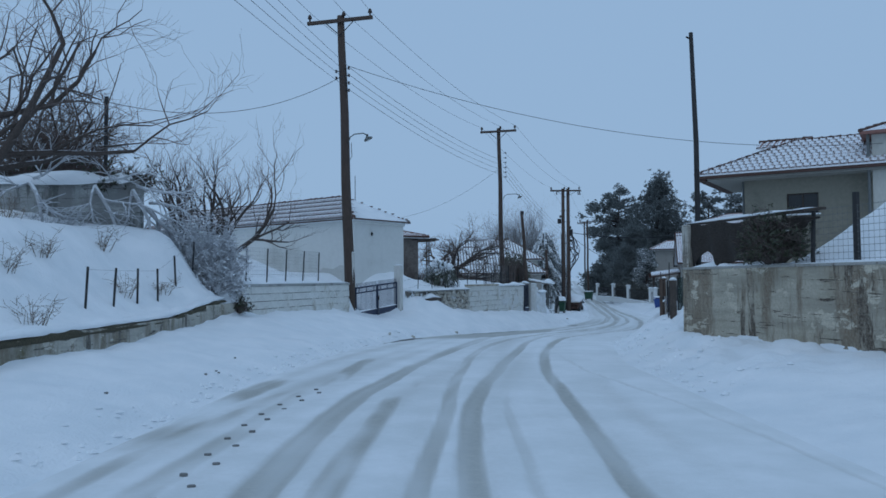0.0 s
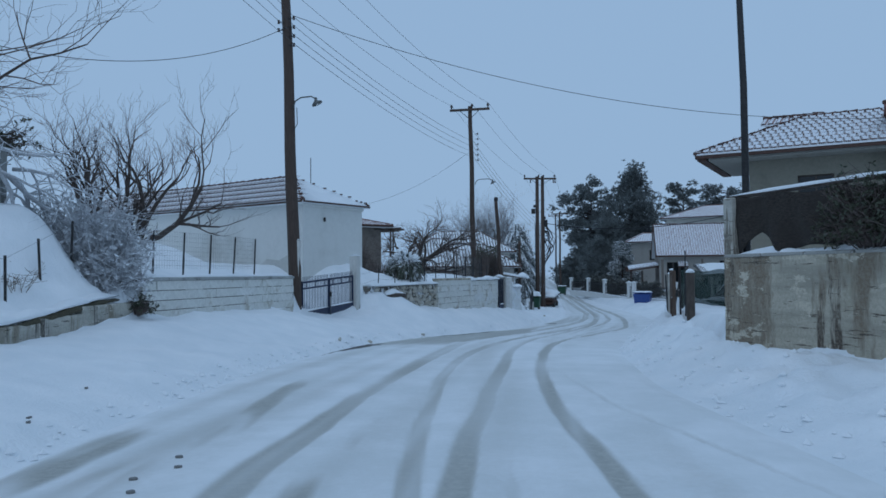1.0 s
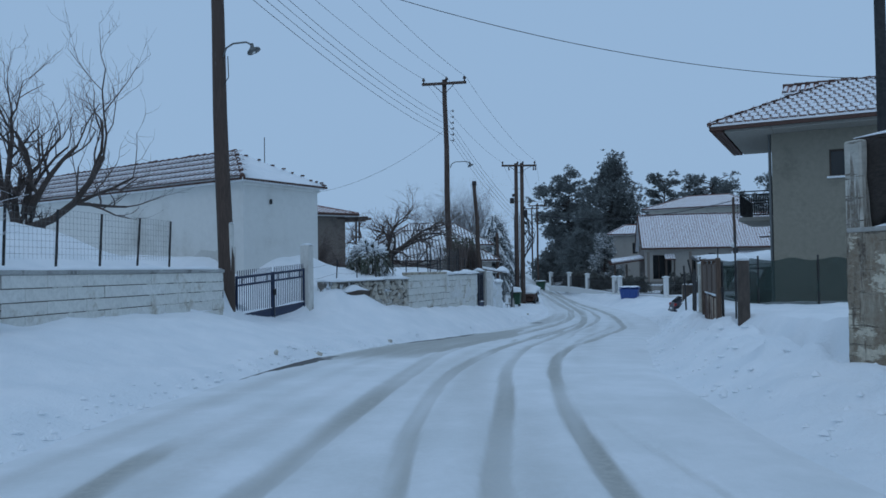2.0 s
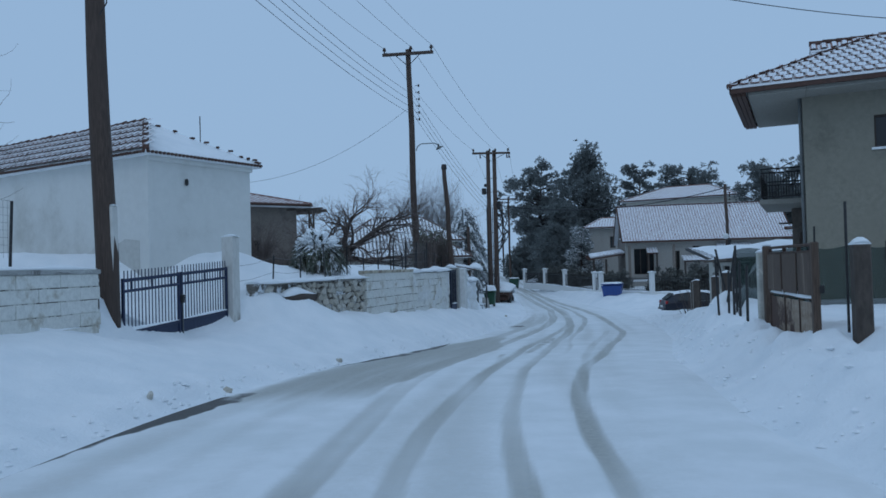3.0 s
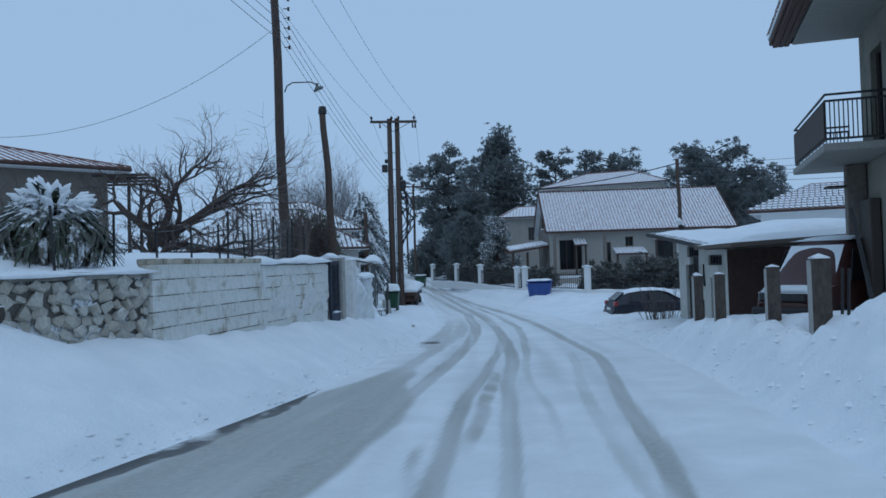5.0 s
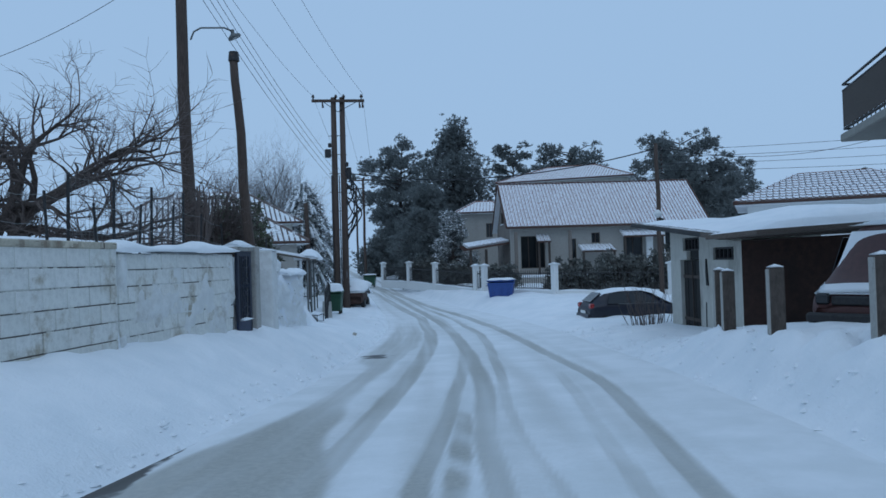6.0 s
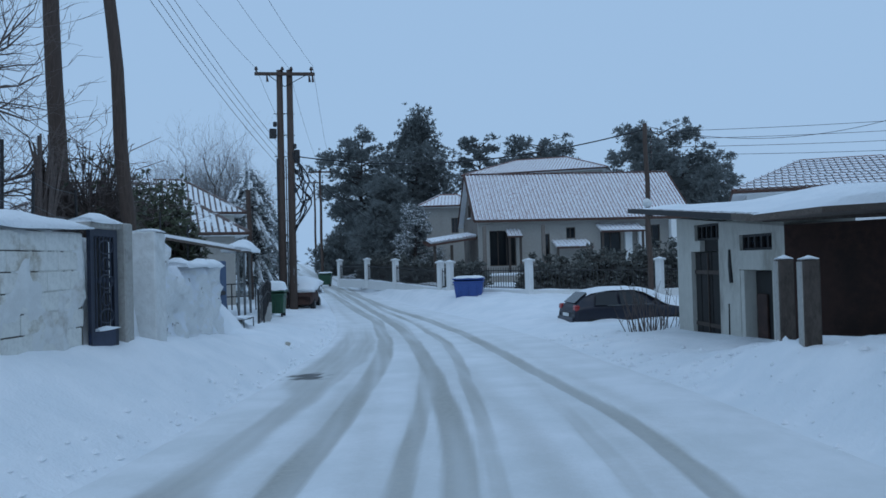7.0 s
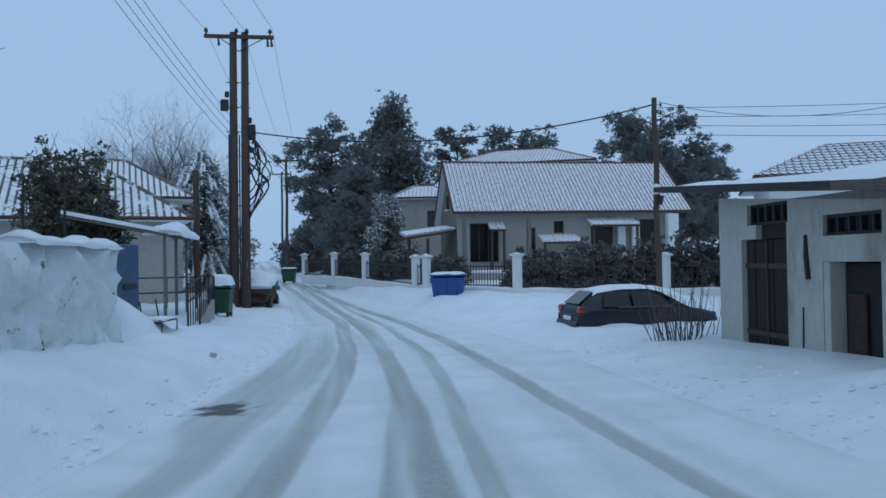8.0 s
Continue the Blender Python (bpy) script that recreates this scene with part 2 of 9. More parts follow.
BINBLUE = plain("blue_plastic", (0.018, 0.055, 0.22), (0.03, 0.085, 0.30), 0.45, 3.0, bump=0.1)
BINGREEN = plain("green_plastic", (0.014, 0.060, 0.034), (0.026, 0.090, 0.052), 0.5, 3.0, bump=0.1)
RUBBER = plain("rubber", (0.010, 0.010, 0.011), (0.022, 0.022, 0.022), 0.85, 8.0)
NAVY = plain("navy_car_paint", (0.006, 0.008, 0.018), (0.010, 0.013, 0.026), 0.38, 2.0, bump=0.02)
REDPAINT = plain("dull_red_paint", (0.06, 0.022, 0.020), (0.09, 0.034, 0.030), 0.5, 2.0)
TAILLIGHT = plain("red_lens", (0.25, 0.012, 0.012), (0.34, 0.03, 0.03), 0.2, 3.0, bump=0.02)
STONE = varied("field_stone", [(0.36, 0.335, 0.285), (0.56, 0.54, 0.49), (0.47, 0.43, 0.36), (0.66, 0.65, 0.61)], 0.92, 4.0, snow=0.22)
DRYSTEM = plain("dry_stems", (0.10, 0.075, 0.055), (0.20, 0.15, 0.11), 0.9, 5.0)
OLDBROWN = plain("brown_old_render", (0.15, 0.125, 0.108), (0.23, 0.20, 0.175), 0.9, 2.0, stain=(0.06, 0.05, 0.045), amount=(0.5, 0.75))
HEDGE = plain("dark_hedge_leaves", (0.075, 0.078, 0.070), (0.165, 0.172, 0.158), 0.85, 4.0, snow=0.06)
PLASTER = plain("snow_blown_plaster", (0.74, 0.75, 0.73), (0.88, 0.90, 0.91), 0.9, 6.5, bump=0.7, deep=0.04, stain=(0.17, 0.15, 0.125), amount=(0.615, 0.66), snow=0.85)
OLIVE = plain("olive_leaves", (0.040, 0.050, 0.030), (0.13, 0.145, 0.085), 0.6, 4.0, snow=0.10)
PILLARMAT = plain("weathered_brown_pillar", (0.040, 0.031, 0.026), (0.105, 0.085, 0.072), 0.9, 3.0, stretch=(1, 1, 0.4), stain=(0.27, 0.25, 0.22), amount=(0.56, 0.72), bump=0.6)
GATEPIER = plain("stained_white_pier", (0.50, 0.49, 0.46), (0.66, 0.66, 0.63), 0.9, 2.0, stretch=(1, 1, 0.35), bump=0.5, stain=(0.15, 0.13, 0.11), amount=(0.52, 0.62))
BAREPATCH = plain("worn_cement_render", (0.50, 0.50, 0.47), (0.58, 0.58, 0.55), 0.92, 1.6, bump=0.1, stain=(0.62, 0.62, 0.60), amount=(0.48, 0.66))
LIMEPLASTER = plain("smeared_limewash", (0.58, 0.58, 0.56), (0.74, 0.75, 0.74), 0.92, 1.4, bump=0.6, deep=0.04, stain=(0.36, 0.32, 0.26), amount=(0.54, 0.68))
RUSTDARK = plain("dark_rusted_bars", (0.040, 0.024, 0.018), (0.11, 0.062, 0.042), 0.8, 4.0, 0.2)
OLDRUST = plain("brown_weathered_boards", (0.055, 0.036, 0.027), (0.135, 0.092, 0.068), 0.85, 3.0, stretch=(4, 4, 0.4), bump=0.5, stain=(0.20, 0.15, 0.11), amount=(0.56, 0.68))
RUSTPALE = plain("flaking_rust_panel", (0.20, 0.13, 0.085), (0.40, 0.33, 0.26), 0.85, 2.0, bump=0.5, stain=(0.075, 0.04, 0.028), amount=(0.50, 0.58))
# near-black base carries the shade inside the shed openings
DOORDARK = plain("doorway_dark_boards", (0.010, 0.010, 0.010), (0.028, 0.026, 0.024), 0.85, 3.0, stretch=(6, 1, 0.3))
# dark tones paint the shadow between the stones; the pale stain is snow
SNOWJOINT = plain("snowy_shadowed_joint", (0.07, 0.062, 0.054), (0.22, 0.205, 0.185), 0.95, 5.0, stain=(0.78, 0.81, 0.84), amount=(0.53, 0.60))
RIDGETILE = varied("dark_ridge_tile", [(0.085, 0.048, 0.040), (0.12, 0.065, 0.054), (0.15, 0.085, 0.070)], 0.85, 5.0, snow=0.22)
SLUSHPRINT = plain("trodden_slush", (0.13, 0.13, 0.125), (0.22, 0.22, 0.215), 0.6, 8.0)
SNOWRIBS = plain("snow_striped_tiles", (0.10, 0.075, 0.07), (0.20, 0.155, 0.14), 0.85, 4.0, stain=(0.80, 0.83, 0.86), amount=(0.52, 0.62))
NETTING.node_tree.nodes["Principled BSDF"].inputs["Alpha"].default_value = 0.94
MOSS = plain("dark_wall_moss", (0.030, 0.026, 0.016), (0.10, 0.085, 0.05), 0.95, 6.0, snow=0.05)
BLUEBLACK = plain("blue_black_iron", (0.012, 0.017, 0.032), (0.024, 0.032, 0.055), 0.55, 4.0, stain=(0.06, 0.04, 0.03), amount=(0.60, 0.72))
DULLBLUE = plain("weathered_blue_sheet", (0.035, 0.065, 0.13), (0.06, 0.10, 0.18), 0.6, 2.0)


# ---- shapes ----
class Geo:
    """Gathers vertices and faces, then becomes one mesh object."""

    def __init__(self):
        self.v, self.f = [], []

    def add(self, verts, faces):
        n = len(self.v)
        self.v.extend(tuple(p) for p in verts)
        self.f.extend(tuple(n + i for i in f) for f in faces)
        return self

    def box(self, c, size, rz=0.0, ch=0.0, m=None):
        """A box at its middle c; ch rounds its edges off."""
        hx, hy, hz = size[0] / 2, size[1] / 2, size[2] / 2
        ch = min(ch, 0.45 * min(hx, hy, hz) * 2)
        mat = m or Matrix.Translation(c) @ Matrix.Rotation(rz, 4, "Z")
        if ch <= 0:
            vs = [(x * hx, y * hy, z * hz) for x in (-1, 1) for y in (-1, 1) for z in (-1, 1)]
            fs = [(0, 1, 3, 2), (4, 6, 7, 5), (0, 4, 5, 1), (2, 3, 7, 6), (0, 2, 6, 4), (1, 5, 7, 3)]
        else:
            vs, at = [], {}
            for x in (-1, 1):
                for y in (-1, 1):
                    for z in (-1, 1):
                        for ax in range(3):
                            p = [x * (hx - ch), y * (hy - ch), z * (hz - ch)]
                            p[ax] = (x * hx, y * hy, z * hz)[ax]
                            at[x, y, z, ax] = len(vs)
                            vs.append(p)
            fs = []
            for ax in range(3):
                o1, o2 = (ax + 1) % 3, (ax + 2) % 3
                for s in (-1, 1):
                    q = []
                    for a, b in ((-1, -1), (1, -1), (1, 1), (-1, 1)):
                        k = [0, 0, 0]
                        k[ax], k[o1], k[o2] = s, a, b
                        q.append(at[(*k, ax)])
                    fs.append(tuple(q if s > 0 else q[::-1]))
                for a in (-1, 1):
                    for b in (-1, 1):
                        k0, k1 = [0, 0, 0], [0, 0, 0]
                        k0[ax], k1[ax] = -1, 1
                        k0[o1] = k1[o1] = a
                        k0[o2] = k1[o2] = b
                        q = [at[(*k0, o1)], at[(*k1, o1)], at[(*k1, o2)], at[(*k0, o2)]]
                        fs.append(tuple(q if a * b > 0 else q[::-1]))
            for x in (-1, 1):
                for y in (-1, 1):
                    for z in (-1, 1):
                        q = [at[x, y, z, 0], at[x, y, z, 1], at[x, y, z, 2]]
                        fs.append(tuple(q if x * y * z > 0 else q[::-1]))
        return self.add([mat @ Vector(p) for p in vs], fs)

    def tube(self, pts, radii, sides=8, caps=True):
        """A tube along pts with a radius at each (or one for all)."""
        pts = [Vector(p) for p in pts]
        if not hasattr(radii, "__len__"):
            radii = [radii] * len(pts)
        n, vs, fs = len(pts), [], []
        side = None
        for i, p in enumerate(pts):
            d = (pts[min(i + 1, n - 1)] - pts[max(i - 1, 0)]).normalized()
            if side is None:
                side = d.cross(Vector((0, 0, 1)))
                if side.length < 0.05:
                    side = d.cross(Vector((1, 0, 0)))
            side = (side - d * side.dot(d)).normalized()
            up = d.cross(side)
            for k in range(sides):
                a = 2 * math.pi * k / sides
                vs.append(p + (side * math.cos(a) + up * math.sin(a)) * radii[i])
        for i in range(n - 1):
            for k in range(sides):
                a, b = i * sides + k, i * sides + (k + 1) % sides
                fs.append((a, b, b + sides, a + sides))
        if caps:
            fs.append(tuple(range(sides))[::-1])
            fs.append(tuple((n - 1) * sides + k for k in range(sides)))
        return self.add(vs, fs)

    def quad(self, a, b, c, d):
        return self.add([a, b, c, d], [(0, 1, 2, 3)])

    def slab(self, poly, thick, up=Vector((0, 0, 1))):
        """A flat plate on the polygon poly, thick against up."""
        poly = [Vector(p) for p in poly]
        n = len(poly)
        vs = poly + [p - up * thick for p in poly]
        fs = [tuple(range(n)), tuple(range(2 * n - 1, n - 1, -1))]
        fs += [(i, i + n, (i + 1) % n + n, (i + 1) % n) for i in range(n)]
        return self.add(vs, fs)

    def mesh(self, name):
        me = bpy.data.meshes.new(name)
        me.from_pydata(self.v, [], self.f)
        me.update()
        return me

    def part(self, name, material, parent=None, label="", smooth=False, kind=""):
        me = self.mesh(name)
        me.materials.append(material)
        if smooth:
            me.shade_smooth()
        ob = new(name, me)
        ob.parent = parent
        if label or kind:
            tagged(ob, label, kind=kind)
        return ob


def thing(name, label, category, m=None, group="", kind=""):
    """An Empty at a thing's base, under which its parts hang."""
    ob = new(name)
    ob.empty_display_size = 0.2
    if m is not None:
        ob.matrix_world = m
    return tagged(ob, label, category, group, kind)


def shared(me, name, parent, m):
    """One more piece on the mesh me."""
    ob = new(name, me)
    ob.parent = parent
    ob.matrix_basis = m
    return ob


def along(a, b, t):
    return Vector(a).lerp(Vector(b), t)


def rough_cap(pts, width, thick, seed, step=0.12):
    """A soft ridge of snow lying along the line pts."""
    g, rnd = Geo(), random.Random(seed)
    line = []
    for a, b in zip(pts, pts[1:]):
        a, b = Vector(a), Vector(b)
        n = max(2, int((b - a).length / step))
        line += [a.lerp(b, k / n) for k in range(n)]
    line.append(Vector(pts[-1]))
    prof = [(-1.0, -0.25), (-1.06, 0.15), (-0.8, 0.6), (-0.35, 0.95), (0.2, 1.0), (0.7, 0.7), (1.05, 0.2), (1.0, -0.25)]
    vs, fs, off = [], [], rnd.random() * 50
    for i, p in enumerate(line):
        d = line[min(i + 1, len(line) - 1)] - line[max(i - 1, 0)]
        d.z = 0
        d.normalize()
        s = Vector((-d.y, d.x, 0))
        k = 0.75 + 0.75 * noise.noise((p.x * 1.3 + off, p.y * 1.3, p.z))
        w = 1.0 + 0.25 * noise.noise((p.x * 2.1 - off, p.y * 2.1, 3.0))
        end = min(1.0, 0.35 + min(i, len(line) - 1 - i) * 0.3)
        for u, h in prof:
            wob = 0.12 * noise.noise((p.x * 5 + u, p.y * 5, off))
            vs.append(p + s * (u * width / 2 * w * (1 + wob)) + Vector((0, 0, h * thick * max(0.25, k) * end)))
    m = len(prof)
    for i in range(len(line) - 1):
        for j in range(m - 1):
            fs.append((i * m + j, i * m + j + 1, (i + 1) * m + j + 1, (i + 1) * m + j))
    fs.append(tuple(range(m)))
    fs.append(tuple((len(line) - 1) * m + j for j in range(m))[::-1])
    return g.add(vs, fs)


# ---- the lie of the land ----
def table(*pairs):
    ys, vs = [p[0] for p in pairs], [p[1] for p in pairs]
    fine = np.arange(ys[0], ys[-1] + 0.25, 0.25)
    raw = np.interp(fine, ys, vs)
    pad = np.r_[np.full(8, raw[0]), raw, np.full(8, raw[-1])]
    soft = np.convolve(pad, np.hanning(17) / np.hanning(17).sum(), "same")[8:-8]
    return lambda y: float(np.interp(y, fine, soft))


road_z = table((-60, 0.25), (0, 0), (16, -0.22), (24, -0.43), (36, -1.02), (45, -1.35), (55, -1.58), (65, -1.58), (75, -1.35), (100, -0.70), (140, -0.10), (220, 1.0), (700, 2.0))
# left to right across the lane: wall line, carriageway's two edges, right wall line
wall_x = table((-60, -5.8), (18, -5.65), (20.3, -5.45), (27.8, -3.25), (31.2, -1.75), (35.9, 1.15), (43.8, 4.8), (50.5, 6.9), (60, 8.9), (70, 11.2), (116, 16.9), (220, 32), (700, 120))
edge_x = table((-60, -2.6), (5, -3.1), (12, -3.0), (18, -2.45), (23, -1.5), (28.3, -0.05), (31, 1.2), (33.5, 2.35), (36.5, 3.65), (40.5, 5.3), (45, 6.95), (50.5, 8.9), (56, 10.5), (63, 12.0), (75, 14.0), (88, 15.7), (116, 18.2), (220, 33.5), (700, 122))
right_x = table((-60, 3.2), (5, 3.3), (15, 3.5), (21, 4.6), (28.4, 7.0), (34.6, 9.7), (40.4, 11.8), (48.5, 14.2), (56, 15.9), (64, 16.6), (75, 17.0), (88, 18.0), (116, 24.6), (220, 40), (700, 130))
bank_x = table((-60, 20), (0, 10.06), (11.9, 6.87), (17.2, 5.45), (23.2, 6.9), (25.8, 7.55), (33.1, 10.6), (37, 11.9), (40, 13.2), (43.4, 16.3), (48.2, 17.5), (54, 18.2), (60, 19.6), (66, 18.0), (74, 17.9), (90, 20), (116, 26), (220, 42), (700, 134))
foot_l = table((-60, 0.5), (10, 0.34), (14, 0.36), (20, 0.50), (26.3, 0.42), (27.7, 0.06), (30.7, 0.03), (32.0, 0.30), (35.9, -0.02), (39.3, -0.2), (43.8, -0.38), (50, -0.85), (58, -1.25), (66, -1.37), (75, -1.2), (116, -0.45), (220, 1.2), (700, 2.2))
foot_r = table((-60, 0.5), (0, 0.28), (12, 0.22), (17.2, 0.17), (23, 0.18), (26, 0.10), (33.1, -0.20), (37, -0.32), (40, -0.55), (43.0, -1.05), (48, -1.28), (54, -1.45), (62, -1.0), (67, -1.05), (75, -0.85), (116, -0.3), (220, 1.2), (700, 2.2))
yard_l = table((-60, 0.8), (10, 0.70), (19, 0.85), (20.5, 1.25), (27.2, 1.35), (28.2, 0.20), (30.9, 0.20), (32.0, 0.9), (36, 1.02), (44, 1.02), (46, 0.7), (49.5, -0.1), (52, -0.75), (58, -1.0), (75, -1.0), (116, -0.4), (220, 1.2), (700, 2.2))
yard_r = table((-60, 1.7), (15.5, 1.62), (17.3, 0.55), (23, 0.35), (33, 0.05), (40, -0.55), (43.5, -1.15), (48, -1.28), (54, -1.42), (62, -0.95), (75, -0.7), (116, -0.2), (220, 1.2), (700, 2.2))


def smooth01(t):
    t = min(1.0, max(0.0, t))
    return t * t * (3 - 2 * t)


def lump(x, y, k=1.0):
    return k * (0.09 * noise.noise((x * 0.55, y * 0.55, 1.7)) + 0.055 * noise.noise((x * 1.7, y * 1.7, 4.1)) + 0.018 * noise.noise((x * 4.5, y * 4.5, 9.0)))


def heap(x, y):
    """Snow cleared into a mound beside the drive."""
    return 0.50 * math.exp(-((x - 9.35) / 0.75) ** 2 - ((y - 30.5) / 0.8) ** 2)


def slump(x, y):
    """Snow slumped against the rubble wall past the gate."""
    d = x - wall_x(y) - 0.1
    return (0.46 + 0.10 * noise.noise((x * 2, y * 2, 3))) * math.exp(-(d / 0.55) ** 2) * smooth01((y - 31.3) / 0.5) * smooth01((34.3 - y) / 1.5)


def mound(x, y):
    """Deep snow caught between the slope and the rimed bush."""
    return (0.80 + 0.2 * noise.noise((x * 2.2, y * 2.2, 6))) * math.exp(-((x + 6.75) / 0.75) ** 2 - ((y - 18.7) / 0.95) ** 2)


def land(x, y):
    """Height of the snow, but for the carriageway."""
    w, e, r, b = wall_x(y), edge_x(y), right_x(y), bank_x(y)
    if x < w - 0.12:
        d, z0 = w - 0.12 - x, yard_l(y)
        if y < 19.3:
            z = z0 + 1.85 * smooth01(d / 2.4) + 0.06 * max(0.0, d - 2.4) + mound(x, y)
        elif y < 28:
            rise = (0.75 + 0.6 * smooth01((22.5 - y) / 3)) * smooth01((d - 0.3) / 2.4) * smooth01((27.6 - y) / 2.5) + 0.08 * d
            z = z0 + rise
            if x < -7.9:
                z += (3.7 - z) * smooth01((-8.0 - x) / 3.2) * smooth01((27.5 - y) / 4.0)
        else:
            z = z0 + (0.30 + 0.50 * smooth01((36.0 - y) / 2.5)) * smooth01((d - 0.2) / 2.0) * smooth01((y - 31) / 2) * smooth01((47 - y) / 3) + 0.012 * d
        return z + lump(x, y, 1.1)
    if x < w + 0.12:
        t = (x - w + 0.12) / 0.24
        return yard_l(y) * (1 - t) + foot_l(y) * t
    if x < e:
        t = (e - x) / max(0.2, e - w - 0.12)
        z0, z1 = road_z(y) + 0.13, foot_l(y)
        lip = smooth01((e - x) / 0.45)
        return road_z(y) - 0.02 + 0.15 * lip + (z1 - z0) * smooth01(t * 0.92 + 0.04) + lump(x, y, 1.0) * smooth01((e - x) / 0.6) + slump(x, y)
    if x <= r:
        return road_z(y) - 0.02 - 0.12 * smooth01(min(x - e, r - x) / 0.3)
    if x < b - 0.12:
        t = (x - r) / max(0.2, b - 0.12 - r)
        lip = smooth01((x - r) / 1.2)
        churn = (0.20 * noise.noise((x * 1.9, y * 1.9, 7.0)) + 0.09 * noise.noise((x * 4.3, y * 4.3, 2.0))) * smooth01((y - 9) / 5) * smooth01((40 - y) / 6)
        return road_z(y) - 0.02 + 0.10 * lip + (foot_r(y) - road_z(y) - 0.08) * smooth01(t * 1.25) + (lump(x, y, 1.0) + churn) * lip + heap(x, y)
    if x < b + 0.12:
        t = (x - b + 0.12) / 0.24
        return foot_r(y) * (1 - t) + yard_r(y) * t
    d = x - b - 0.12
    z = yard_r(y) + lump(x, y, 1.0) + heap(x, y)
    if y < 17.2:
        z += 1.5 * smooth01((d + 0.1) / 2.4) * smooth01((16.4 - y) / 3.0) + 0.02 * d
    return z + 0.004 * d


def spread(a, b, n, power=1.0):
    return [a + (b - a) * (k / n) ** power for k in range(n + 1)]


def row_ys():
    ys = spread(-60, -8, 14)[:-1] + spread(-8, 62, 400)[:-1] + spread(62, 130, 90)[:-1] + spread(130, 700, 30, 2.0)
    return ys


def build_ground():
    ys, vs, fs = row_ys(), [], []
    cols = None
    for y in ys:
        w, e, r, b = wall_x(y), edge_x(y), right_x(y), bank_x(y)
        xs = [w - 0.12 - d for d in spread(0, 14, 44, 1.4)[:0:-1]]
        xs = [w - 0.12 - d for d in spread(14, 500, 12, 2.0)[:0:-1]] + xs + [w - 0.12, w + 0.12]
        xs += spread(w + 0.12, e, 30)[1:] + spread(e, r, 8)[1:] + spread(r, b - 0.12, 30)[1:] + [b + 0.12]
        xs += [b + 0.12 + d for d in spread(0, 14, 36, 1.4)[1:]] + [b + 0.12 + d for d in spread(14, 500, 12, 2.0)[1:]]
        cols = len(xs)
        vs += [(x, y, land(x, y)) for x in xs]
    for i in range(len(ys) - 1):
        for j in range(cols - 1):
            a = i * cols + j
            fs.append((a, a + 1, a + cols + 1, a + cols))
    ob = Geo().add(vs, fs).part("ground", SNOW, None, "deep fresh snow with soft banks on both sides of the lane", True, "structure")
    return tagged(ob, category="snow")


